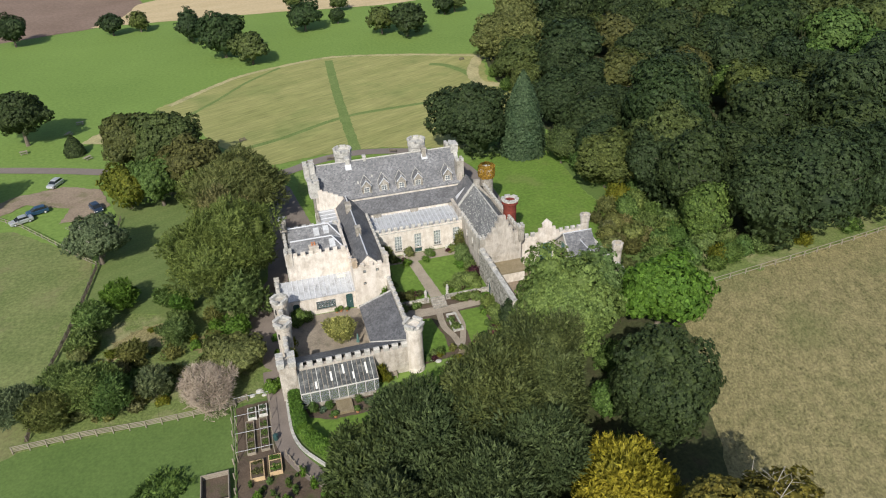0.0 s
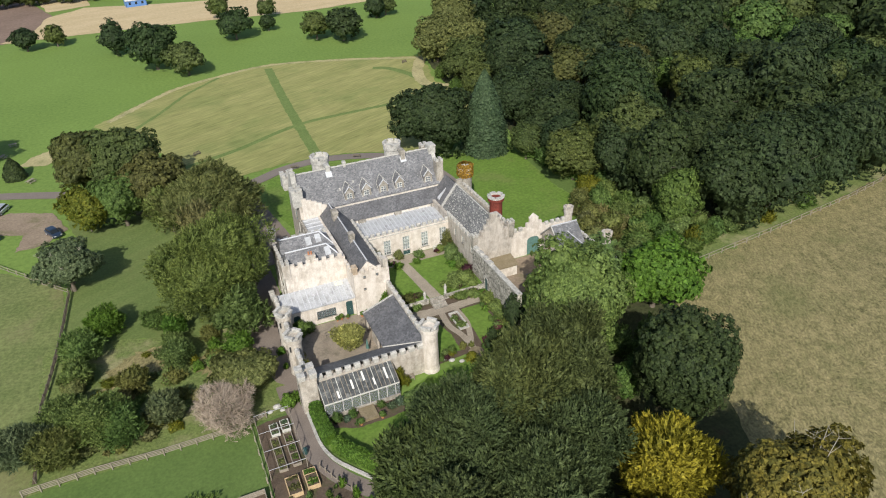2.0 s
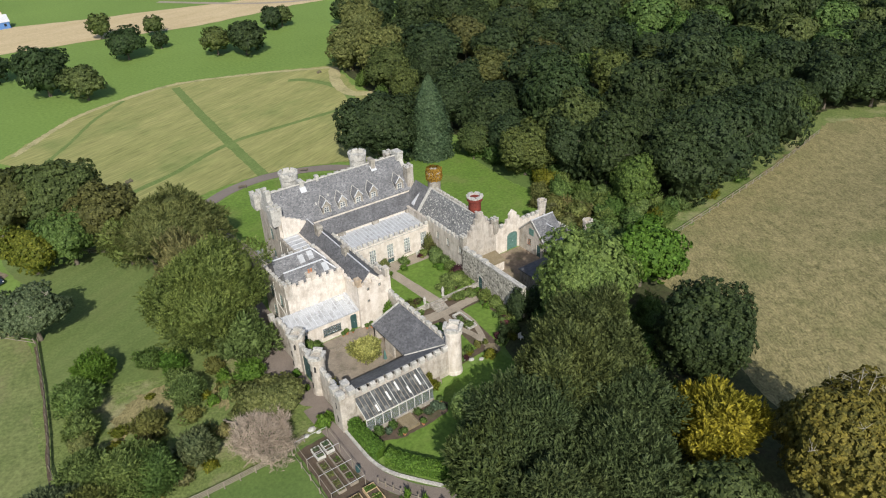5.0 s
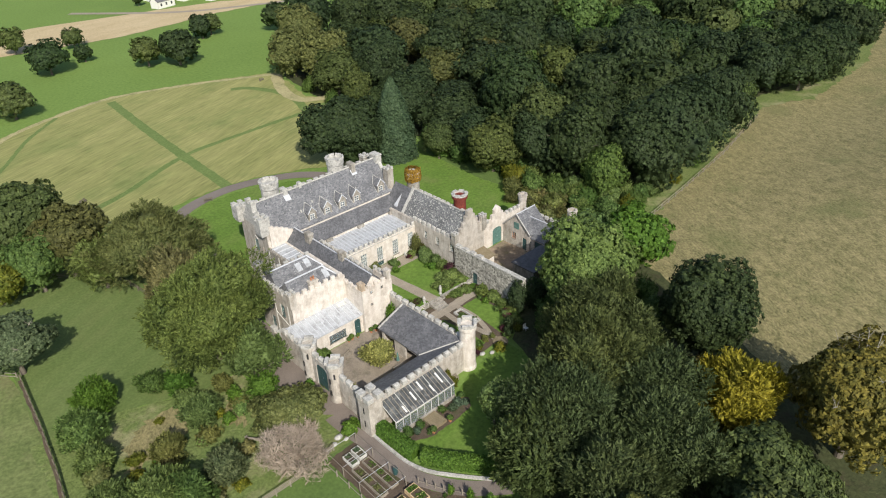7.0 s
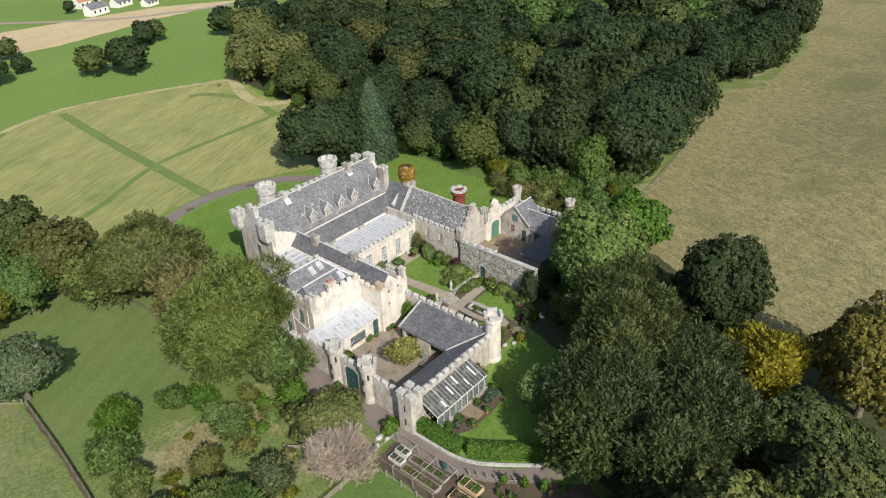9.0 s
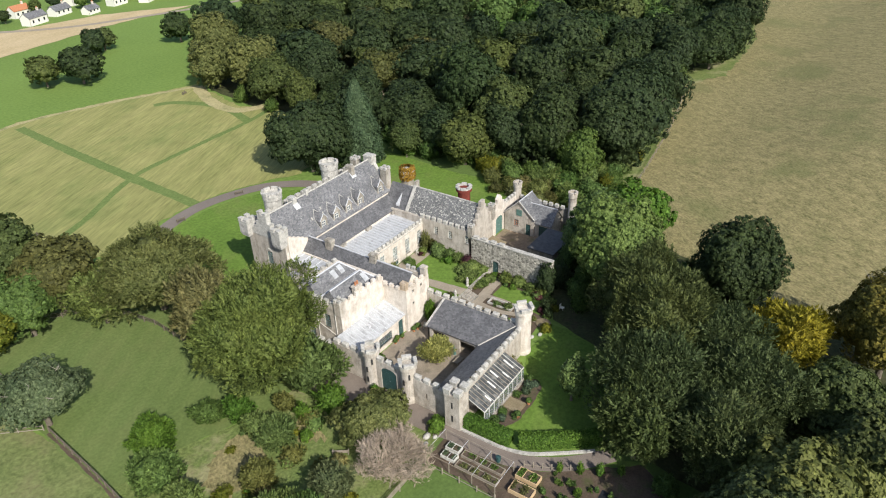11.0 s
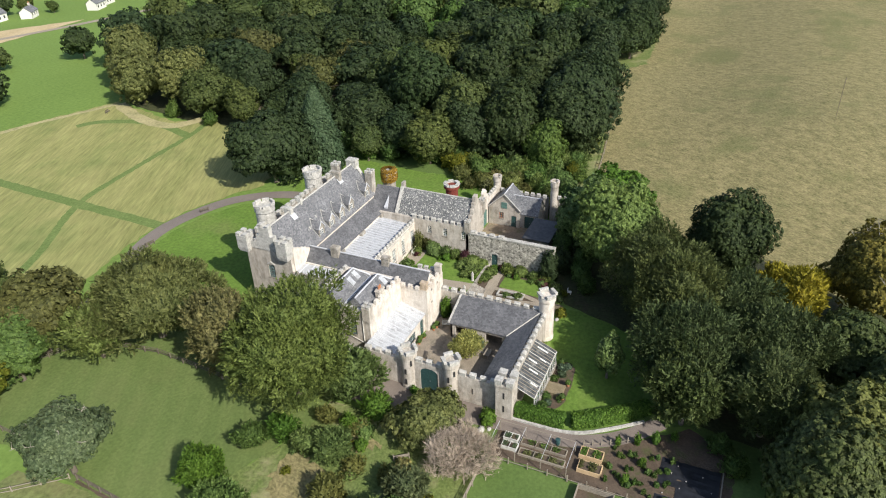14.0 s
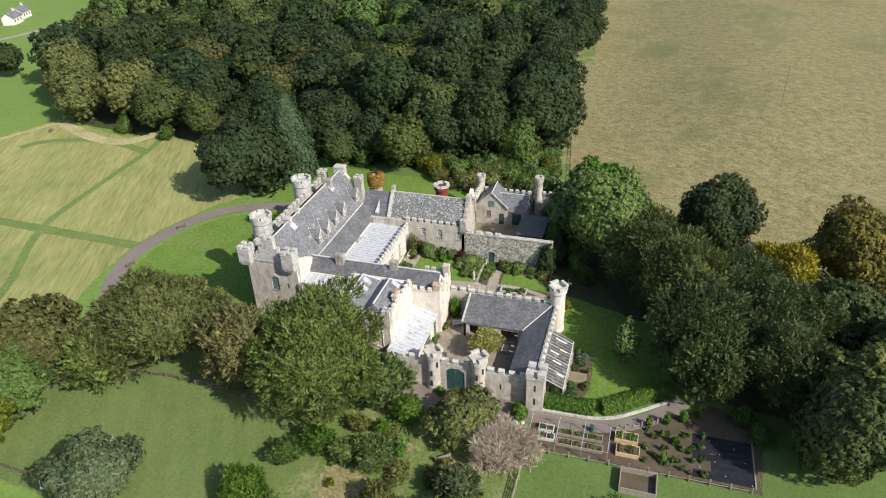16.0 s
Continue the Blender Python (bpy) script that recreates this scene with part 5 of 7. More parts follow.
bar(rangeh, (12.2, 91.6, 9.23), (12.2, 112.6, 9.23), 0.11, FLASH, "ridge")
chimney(rangeh, 11.9, 107.7, 8.2, 10.3, 0.9, 1.3, 0, STONE)
chimney(rangeh, 12.1, 98.9, 8.2, 10.3, 0.8, 1.2, 0, STONE)
# stair tower at its south end
stair = thing("stair_tower", "cream stepped and castellated stair tower", "tower")
wall(stair, (9.7, 91.0), (15.4, 91.0), G, 7.4, 0.5, HARL, [(1.5, 2.0, 6.3, 6.9), (3.5, 4.0, 6.3, 6.9), (1.4, 1.9, 4.2, 4.7)])
wall(stair, (15.4, 91.0), (15.4, 95.0), G, 7.4, 0.5, HARL)
wall(stair, (9.7, 95.3), (9.7, 91.0), G, 7.4, 0.5, HARL)
for x in (11.45, 13.45):
    window(stair, (x, 91.0, 6.3), 0, 0.5, 0.6, 1, 1, TIMBER, False)
window(stair, (11.35, 91.0, 4.2), 0, 0.5, 0.5, 1, 1, TIMBER, False)
crenels(stair, (10.9, 91.25), (14.2, 91.25), 7.4, 0.6, 0.4, 0.6, 0.4, HARL, "block")
crenels(stair, (9.7, 95.2), (9.7, 92.2), 7.4, 0.6, 0.4, 0.6, 0.4, HARL, "block")
crenels(stair, (15.2, 92.3), (15.2, 95), 7.4, 0.6, 0.4, 0.6, 0.4, COPING, "block")
chimney(stair, 10.1, 91.6, 7.2, 8.7, 0.7, 0.95, 0, BROWNSTONE)
chimney(stair, 14.95, 91.5, 7.2, 9.0, 0.75, 0.9, 0, HARL_OLD)
bm = bmesh.new()
turned(bm, 10.9, 90.96, [(0.01, 5.35), (0.24, 5.36), (0.24, 5.4), (0.01, 5.41)], 16)
bm.transform(Matrix.Translation((10.9, 90.96, 5.38)) @ Matrix.Rotation(radians(90), 4, "X") @ Matrix.Translation((-10.9, -90.96, -5.38)))
part("round_plaque", bm, HARL, stair)

# ---- west block ----
block = thing("west_block", "tall cream castellated block with hipped slate roofs", "house wing")
BX0, BX1, BY0, BY1 = 0.2, 9.8, 95.3, 104.6
wall(block, (BX0, BY0), (BX1, BY0), G, 8.6, 0.5, HARL)
wall(block, (BX1, BY1), (BX0, BY1), G, 8.6, 0.5, HARL)
wall(block, (BX0, BY1), (BX0, BY0), G, 8.4, 0.5, HARL_OLD, [(6.0, 7.1, 4.4, 6.6), (2.6, 3.7, 4.4, 6.6), (2.6, 3.7, 1.0, 3.0)])
wall(block, (BX1, BY0), (BX1, BY1), 6.0, 8.6, 0.5, HARL)
for yy, zz in ((98.05, 4.4), (101.45, 4.4), (101.45, 1.0)):
    window(block, (BX0, yy, zz), -math.pi / 2, 1.1, 2.2 if zz > 2 else 2.0, 2, 4, TEAL_PAINT)
crenels(block, (BX0 + 1.0, BY0 + 0.25), (BX1 - 0.4, BY0 + 0.25), 8.6, 0.7, 0.45, 0.65, 0.4, HARL, "block")
crenels(block, (BX0 + 0.25, BY1 - 1.2), (BX0 + 0.25, BY0 + 1.2), 8.4, 0.75, 0.45, 0.65, 0.45, COPING, "block")
crenels(block, (BX1 - 0.4, BY1 - 0.25), (BX0 + 0.8, BY1 - 0.25), 8.6, 0.7, 0.45, 0.6, 0.4, COPING, "block")
corner_block(block, BX0 + 0.35, BY0 + 0.4, 7.4, 9.9, 1.15, HARL_OLD)
corner_block(block, BX0 + 0.35, BY1 - 0.4, 7.6, 11.2, 1.15, STONE)
chimney(block, 4.6, 95.9, 8.2, 10.0, 1.4, 0.7, 2, HARL_OLD)


for y in (100.0, 96.4):
    bar(block, (BX0 - 0.08, y, G), (BX0 - 0.08, y, 7.9), 0.07, OLD_WHITE, "drainpipe", label="pale painted downpipe")
bar(block, (BX0 - 0.1, 99.9, 4.6), (BX0 - 0.1, 96.5, 3.4), 0.06, OLD_WHITE, "drainpipe", label="pale painted downpipe")


def hipped(parent, x0, x1, y0, y1, z0, zr, inset):
    """A hipped slate roof with leaded hips, its ridge along x."""
    ym = (y0 + y1) / 2
    a, b = (x0 + inset * 0.2, ym, zr), (x1 - inset, ym, zr)
    slab(parent, [(x0, y0, z0), (x1, y0, z0), b, a], SLATE, 0.12)
    slab(parent, [(x0, y1, z0), (x1, y1, z0), b, a], SLATE, 0.12)
    slab(parent, [(x1, y0, z0), (x1, y1, z0), b], SLATE, 0.12)
    slab(parent, [(x0, y0, z0), (x0, y1, z0), a], SLATE, 0.12)
    for p, q in ((a, b), (b, (x1, y0, z0)), (b, (x1, y1, z0))):
        bar(parent, (p[0], p[1], p[2] + 0.03), (q[0], q[1], q[2] + 0.03), 0.12, FLASH, "lead_hip", 6)


hipped(block, 0.8, 9.6, 95.9, 100.0, 8.1, 10.0, 1.9)
hipped(block, 0.8, 9.6, 100.0, 104.2, 8.1, 10.1, 1.9)
bar(block, (0.8, 100.0, 8.2), (9.6, 100.0, 8.2), 0.2, FLASH, "valley_gutter", 6)
for x, y in ((5.6, 101.2), (7.2, 101.3), (7.6, 97.0)):
    zz = 8.1 + 1.95 * (1 - abs(y - (102.1 if y > 100 else 97.95)) / 2.05)
    bm = bmesh.new()
    dz = 0.45
    prism(bm, [(x - 0.45, y - 0.5, zz - dz + 0.06), (x + 0.45, y - 0.5, zz - dz + 0.06), (x + 0.45, y + 0.5, zz + dz + 0.06), (x - 0.45, y + 0.5, zz + dz + 0.06)], (0, 0, 0.12))
    part("skylight", bm, LEAD, block, "lead-framed skylight")
# low link with a lead flat
link = thing("link_building", "low link with a lead flat roof and parapet", "house wing")
wall(link, (6.6, 112.6), (6.6, 104.6), G, 7.3, 0.45, STONE, [(1.5, 2.5, 3.4, 5.4), (4.5, 5.5, 3.4, 5.4)])
for yy in (110.6, 107.6):
    window(link, (6.6, yy, 3.4), -math.pi / 2, 1.0, 2.0, 2, 4, OLD_WHITE)
wall(link, (9.9, 112.5), (9.9, 104.4), 6.4, 7.4, 0.3, HARL)
lead_roof(link, 7.0, 104.6, 9.9, 112.45, 7.2, 7.25, "x", 6)
crenels(link, (6.8, 112), (6.8, 105), 7.3, 0.5, 0.3, 0.35, 0.3, STONE, "block")
bar(link, (6.52, 111.9, G), (6.52, 111.9, 7.2), 0.07, OLD_WHITE, "drainpipe")
bar(link, (6.52, 109.0, G), (6.52, 109.0, 7.2), 0.07, OLD_WHITE, "drainpipe")

# ---- courtyard ----
lt = thing("lean_to_wing", "cream lean-to with a lead roof facing the courtyard", "house wing")
LX0 = -1.6
wall(lt, (LX0, 91.6), (9.7, 91.6), G, 3.1, 0.35, HARL, [(5.1, 8.1, 0.9, 2.3), (9.75, 10.85, G, 2.75), (1.5, 2.5, G, 2.5)])
window(lt, (LX0 + 6.6, 91.6, 0.9), 0, 3.0, 1.4, 6, 2, GREEN_PAINT)
door(lt, (LX0 + 10.3, 91.6, 0.0), 0, 1.1, 2.75, GREEN_PAINT, True)
door(lt, (LX0 + 2.0, 91.6, 0.0), 0, 1.0, 2.5, GREEN_PAINT, True)
lead_roof(lt, LX0 - 0.1, 91.4, 9.75, 95.35, 3.3, 4.5, "y", 14)
bm = bmesh.new()
box(bm, 3.4, 93.2, 4.0, 3.9, 93.7, 4.25)
part("roof_vent", bm, FLASH, lt)
bm = bmesh.new()
prism(bm, [(7.4, 94.3, 4.22), (8.8, 94.3, 4.22), (8.8, 95.0, 4.42), (7.4, 95.0, 4.42)], (0, 0, 0.1))
part("skylight", bm, OLD_WHITE, lt)
cw = thing("courtyard_wall", "pale castellated courtyard wall with a green gate", "wall")
CX = -2.2
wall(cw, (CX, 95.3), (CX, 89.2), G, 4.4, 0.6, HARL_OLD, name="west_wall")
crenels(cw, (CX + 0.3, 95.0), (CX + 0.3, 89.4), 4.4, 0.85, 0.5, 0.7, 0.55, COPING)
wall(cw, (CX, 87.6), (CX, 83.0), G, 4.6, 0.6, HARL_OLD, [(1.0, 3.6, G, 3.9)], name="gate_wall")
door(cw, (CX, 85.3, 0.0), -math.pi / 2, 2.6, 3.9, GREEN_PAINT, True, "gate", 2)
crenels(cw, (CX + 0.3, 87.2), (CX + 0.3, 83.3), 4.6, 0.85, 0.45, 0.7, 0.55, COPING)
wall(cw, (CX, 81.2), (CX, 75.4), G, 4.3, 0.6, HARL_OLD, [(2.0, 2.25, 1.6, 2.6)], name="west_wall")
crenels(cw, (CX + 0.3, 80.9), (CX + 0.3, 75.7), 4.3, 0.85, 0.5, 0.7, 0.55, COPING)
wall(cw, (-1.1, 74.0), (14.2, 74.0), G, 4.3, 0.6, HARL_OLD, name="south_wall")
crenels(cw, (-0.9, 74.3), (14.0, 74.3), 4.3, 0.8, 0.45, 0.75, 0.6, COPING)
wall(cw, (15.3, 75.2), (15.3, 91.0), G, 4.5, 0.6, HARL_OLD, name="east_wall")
crenels(cw, (15.0, 75.4), (15.0, 90.8), 4.5, 0.85, 0.5, 0.72, 0.55, COPING)
wall(cw, (CX, 98.3), (CX, 95.3), G, 3.2, 0.6, HARL_OLD, name="west_wall")
crenels(cw, (CX + 0.3, 98.2), (CX + 0.3, 95.6), 3.2, 0.9, 0.4, 0.8, 0.7, COPING, "block")
_w = math.pi
round_turret("gate_tower", -1.9, 88.4, 1.05, 6.6, "round castellated gate tower of pale stone", HARL_OLD, COPING, 4, "gate towers", 0.16, [(_w, 2.6), (_w, 0.9), (_w * 1.25, 4.0)], 1.0)
round_turret("gate_tower", -1.9, 82.1, 1.05, 6.9, "round castellated gate tower of pale stone", HARL_OLD, COPING, 4, "gate towers", 0.16, [(_w, 3.2), (_w, 1.2), (_w * 1.25, 4.2)], 1.0)
round_turret("corner_tower", 15.1, 74.3, 1.15, 8.2, "slim round castellated tower of whitewashed stone", HARL, COPING, 4, "", 0.14, None, 1.0)
ct = thing("square_tower", "square castellated corner tower of pale stone", "tower")
bm = bmesh.new()
box(bm, -3.3, 73.2, G, -1.1, 75.4, 5.3)
box(bm, -3.4, 73.1, 5.3, -1.0, 75.5, 5.6)
part("shaft", bm, HARL_OLD, ct)
for sx in (-1, 1):
    for sy in (-1, 1):
        bm = bmesh.new()
        cx, cy = -2.2 + sx * 0.75, 74.3 + sy * 0.75
        box(bm, cx - 0.45, cy - 0.45, 5.6, cx + 0.45, cy + 0.45, 6.15)
        box(bm, cx - 0.5, cy - 0.5, 6.15, cx + 0.5, cy + 0.5, 6.4)
        part("merlon", bm, COPING, ct)
for a, z in (((-3.31, 74.3), 1.2), ((-3.31, 74.3), 3.4)):
    boxpart("arrow_slit", DARK_ROOM, ct, a[0] - 0.02, a[1] - 0.12, z, a[0] + 0.1, a[1] + 0.12, z + 1.0)
gar = thing("courtyard_range", "open-fronted courtyard range with a slate lean-to roof", "outbuilding")
slab(gar, [(9.6, 87.5, 2.7), (9.6, 78.5, 2.8), (14.6, 74.8, 4.75), (14.6, 87.5, 4.6)], SLATE_DARK, 0.16, "east_roof_slope")
slab(gar, [(-1.6, 78.5, 2.8), (9.6, 78.5, 2.8), (14.6, 74.8, 4.75), (-1.6, 74.8, 4.75)], SLATE_DARK, 0.16, "south_roof_slope")
bar(gar, (9.6, 78.5, 2.84), (14.6, 74.8, 4.79), 0.1, COPING, "valley", 6)
slab(gar, [(9.6, 87.45, 2.78), (9.6, 87.75, 2.78), (14.6, 87.75, 4.7), (14.6, 87.45, 4.7)], COPING, 0.14, "skew_coping")
gable(gar, (14.6, 87.4), (9.8, 87.4), [(0, G), (4.8, G), (4.8, 2.6), (0, 4.5)], 0.3, HARL_OLD, "end_wall")
wall(gar, (9.8, 87.4), (9.8, 78.6), G, 2.6, 0.3, HARL_OLD, [(0.8, 3.2, G, 2.2), (5.6, 8.2, G, 2.2)], name="front_wall")
wall(gar, (9.6, 78.4), (-1.5, 78.4), G, 2.6, 0.3, HARL_OLD, [(0.4, 3.0, G, 2.2)], name="front_wall")
gh = thing("greenhouse", "old lean-to greenhouse with mossy glass and white bars", "greenhouse")
GX0, GX1, GY0, GY1 = -1.0, 9.2, 70.9, 73.95
slab(gh, [(GX0, GY0, 2.6), (GX1, GY0, 2.6), (GX1, GY1, 4.0), (GX0, GY1, 4.0)], two_scale("dirty_glass", (0.045, 0.05, 0.052), (0.13, 0.138, 0.142), 1.2, 3.0, 0.2, 0.1, 0.01, (0.30, 0.31, 0.30), 1.3, grain=0.7), 0.03, "glass_roof")
n = 17
for i in range(n + 1):
    x = GX0 + (GX1 - GX0) * i / n
    bm = bmesh.new()
    prism(bm, [(x - 0.035, GY0, 2.62), (x + 0.035, GY0, 2.62), (x + 0.035, GY1, 4.02), (x - 0.035, GY1, 4.02)], (0, 0, 0.06))
    part("glazing_bar", bm, TIMBER if i % 4 else OLD_WHITE, gh)
    if i % 2 == 0:
        boxpart("post", OLD_WHITE, gh, x - 0.04, GY0, 0.7, x + 0.04, GY0 + 0.08, 2.6)
for i, (x, f0, f1) in enumerate([(1.1, 0.1, 0.4), (3.2, 0.3, 0.7), (4.9, 0.5, 0.9), (6.1, 0.2, 0.5), (7.9, 0.3, 0.8)]):
    bm = bmesh.new()
    ya, yb = GY0 + (GY1 - GY0) * f0, GY0 + (GY1 - GY0) * f1
    za, zb = 2.66 + 1.4 * f0, 2.66 + 1.4 * f1
    prism(bm, [(x - 0.13, ya, za), (x + 0.13, ya, za), (x + 0.13, yb, zb), (x - 0.13, yb, zb)], (0, 0, 0.03))
    part("replaced_pane", bm, WHITE_PAINT, gh, "whitened replacement pane")
boxpart("eaves_rail", OLD_WHITE, gh, GX0, GY0 - 0.03, 2.5, GX1, GY0 + 0.09, 2.64)
boxpart("dwarf_wall", STONE, gh, GX0, GY0 - 0.1, G, GX1, GY0 + 0.15, 0.7)
boxpart("front_glass", GLASS, gh, GX0, GY0 + 0.03, 0.7, GX1, GY0 + 0.05, 2.5)
gable(gh, (GX1 - 0.04, GY0), (GX1 - 0.04, GY1), [(0, 0.7), (GY1 - GY0, 0.7), (GY1 - GY0, 3.9), (0, 2.5)], 0.03, GLASS, "end_glass")
boxpart("plant_bench", TIMBER, gh, GX0 + 0.2, 73.0, 0.6, GX1 - 0.2, 73.9, 0.75)
bm = bmesh.new()
box(bm, 3.2, 68.4, -0.2, 5.3, 70.75, 0.5)
solid("stone_steps", bm, MOSS, "broad mossy stone landing before the greenhouse", "steps")


# ---- trees round the castle ----
tree(-9.2, 101.8, 10.0, 17.0, LEAF_BEECH, "broad dense beech close to the castle wall", 11, low=0.02, leaf=0.33, lobes=40, dens=1.1, spike=0.085)
tree(-7.4, 94.4, 4.6, 8.4, LEAF_BEECH, "leafy beech at the forecourt edge", 10, low=0.02, leaf=0.40, lobes=18, dens=1.1, spike=0.11)
tree(-8.8, 113.8, 5.4, 13.5, LEAF_RUST, "faded brownish beech beside the drive", 9, low=0.02, leaf=0.40, lobes=24, dens=1.0, spike=0.11)
tree(-6.5, 128.6, 10.6, 13.8, LEAF_OLIVE, "broad olive-green beech by the drive", 12, low=0.04, leaf=0.36, lobes=34, dens=1.1, spike=0.09)
tree(-13.8, 133.2, 4.8, 9.6, LEAF_BEECH, "leafy beech in the tree row", 13, low=0.05, leaf=0.42, dens=1.1, spike=0.1)
tree(-20, 152, 8.0, 17.0, LEAF_OAK, "tall spreading green oak tree", 14, leaf=0.5, dens=1.2)
tree(-28, 156, 7.0, 16.5, LEAF_BROWN, "tall brownish copper tree", 15, leaf=0.5, dens=1.2)
tree(-16, 142, 7.0, 13.5, LEAF_BROWN, "tall brownish copper tree", 16, leaf=0.5, dens=1.2)
tree(-22, 140, 5.8, 11.0, LEAF_MID, "round-headed tree above the lawn", 17, leaf=0.4)
tree(-28.4, 141.0, 5.2, 10.0, LEAF_YELLOW, "yellowing maple beside the car park", 18, low=0.06, leaf=0.4)
dead_limbs(tree(-31.4, 119.3, 5.3, 9.9, LEAF_GREY, "open-crowned grey-green oak at the fence corner", 19, low=0.14, leaf=0.30, dens=0.95, lobes=16), 5.3, 9.9, 9, 19)
tree(-57, 187, 8, 14, LEAF_DARK, "dark oak in the pasture", 20, leaf=0.5)
tree(-62, 148, 6, 12, LEAF_DARK, "dark tree beside the car park", 21, leaf=0.45)
for i, (x, y, R, H, m) in enumerate([(-7.5, 251, 11, 18, LEAF_DARK), (1.0, 239, 8, 12.5, LEAF_OAK), (22.5, 277, 8, 13, LEAF_DARK), (57, 254, 9, 14, LEAF_DARK), (49, 261, 7, 12, LEAF_OAK), (-49, 301, 6, 10, LEAF_DARK),
                                     (-39, 303, 5, 9, LEAF_OAK), (-83, 298, 8, 14, LEAF_DARK), (22, 315, 6, 11, LEAF_OAK), (40, 306, 5, 9, LEAF_OAK), (79, 281, 6, 11, LEAF_DARK), (-19, 277, 7, 13, LEAF_DARK), (84, 284, 6, 10, LEAF_OAK), (36, 284, 4, 7, LEAF_DARK), (105, 268, 7, 13, LEAF_DARK)]):
    tree(x, y, R * 0.78, H * 0.85, m, "lone dark parkland oak in the pasture", 30 + i, low=0.1, leaf=0.7, lobes=11, dens=1.0, group="parkland oaks")
tree(45.6, 144.6, 10.0, 17.0, LEAF_DARK, "dense round dark holm oak beside the drive", 60, low=0.02, leaf=0.46, lobes=34, dens=1.15, clump=0.09)


def conifer(x, y, R, H, mat, label, seed):
    r = np.random.default_rng(seed)
    t = thing("conifer", label, "tree", at=(x, y, 0))
    n = 17000
    h = r.uniform(0, 1, n) ** 1.25
    a = r.uniform(0, 2 * math.pi, n)
    rad = R * (np.sin(np.clip((1 - h), 0, 1) * math.pi / 2) ** 0.8) * (0.90 + 0.05 * np.sin(a * 5 + h * 17) + 0.08 * r.normal(size=n))
    P = np.stack([rad * np.cos(a), rad * np.sin(a), 0.2 + h * (H - 0.3)], 1)
    N = unit(np.stack([np.cos(a), np.sin(a), np.full(n, 0.7)], 1) + 0.35 * r.normal(size=(n, 3)))
    V, Q = leaves_at(P, N, 0.46, r)
    c = new("crown", raw_mesh("crown", V, Q, mat))
    c.parent = t
    bm = bmesh.new()
    turned(bm, 0, 0, [(0.4, -0.3), (0.4, 0.4), (R * 0.72, 1.0), (R * 0.7, H * 0.35), (R * 0.4, H * 0.7), (0.05, H * 0.97)], 12)
    part("inner_growth", bm, mat, t)
    return t


conifer(56.6, 139.8, 5.2, 19.2, LEAF_CYPRESS, "tall pointed blue-green cypress", 61)
tree(51.8, 72.6, 7.0, 11.6, LEAF_BRIGHT, "fresh bright green maple by the field", 62, low=0.05, leaf=0.5, dens=1.15)
tree(34.2, 68.4, 8.0, 18.4, LEAF_ASH, "tall green ash beside the garden", 63, low=0.05, leaf=0.36, dens=1.15, lobes=34)
tree(41.0, 75.0, 5.5, 13.5, LEAF_ASH, "green ash beside the yard", 64, low=0.05, leaf=0.46, dens=1.2)
tree(39.5, 51.8, 7.1, 16.6, LEAF_DARK, "big round dark sycamore at the field edge", 65, low=0.02, leaf=0.34, lobes=40, dens=1.15)
tree(29.1, 42.4, 5.9, 12.4, LEAF_GOLD, "golden yellow conifer-like tree", 66, low=0.04, leaf=0.42, lobes=34, dens=1.15, spike=0.13)
dead_limbs(tree(34.6, 31.0, 7.9, 17.4, LEAF_BRONZE, "oak turning bronze with dead grey branches", 67, low=0.12, leaf=0.36, dens=0.95, lobes=16), 7.9, 17.4, 9, 67)
tree(27.5, 60.0, 7.2, 15.0, LEAF_YEW, "dark yew in the belt below the garden", 68, low=0.03, leaf=0.36, dens=1.15, spike=0.15, lobes=24)
tree(19.0, 57.0, 7.5, 15.0, LEAF_YEW, "dark yew in the belt below the garden", 69, low=0.03, leaf=0.36, dens=1.15, spike=0.15, lobes=24)
tree(10.5, 53.5, 7.5, 14.0, LEAF_YEW, "dark yew in the belt below the garden", 70, low=0.03, leaf=0.36, dens=1.15, spike=0.15, lobes=24)
tree(14.5, 44.0, 7.2, 13.2, LEAF_YEW, "dark yew in the belt below the garden", 71, low=0.03, leaf=0.36, dens=1.15, spike=0.15, lobes=24)
tree(22.6, 49.4, 6.4, 12.4, LEAF_YEW, "dark yew in the belt below the garden", 72, low=0.03, leaf=0.36, dens=1.15, spike=0.15, lobes=24)
tree(6.0, 44.0, 6.0, 13.0, LEAF_YEW, "dark yew in the belt below the garden", 73, low=0.03, leaf=0.36, dens=1.15, spike=0.15, lobes=24)
tree(0.2, 36.0, 7.8, 14.5, LEAF_OLIVE, "olive-green beech at the end of the belt", 74, low=0.05, leaf=0.46, dens=1.15)
tree(-5.0, 38.2, 6.6, 14.0, LEAF_YEW, "dark yew in the belt below the garden", 80, low=0.03, leaf=0.36, dens=1.1)
tree(19.6, 34.0, 6.8, 11.8, LEAF_YEW, "dark yew in the belt below the garden", 75, low=0.05, leaf=0.36, dens=1.2)
tree(10.0, 30.0, 7.0, 14.0, LEAF_YEW, "dark yew in the belt below the garden", 76, low=0.05, leaf=0.36, dens=1.2)
tree(4.4, 53.2, 5.2, 10.8, LEAF_YEW, "dark yew overhanging the vegetable plot", 81, low=0.12, leaf=0.42, dens=1.15, spike=0.16, lobes=18)
tree(9.4, 63.8, 2.1, 7.6, LEAF_ASH, "slim young tree on the lawn", 77, low=0.1, leaf=0.3, lobes=9, dens=1.0)
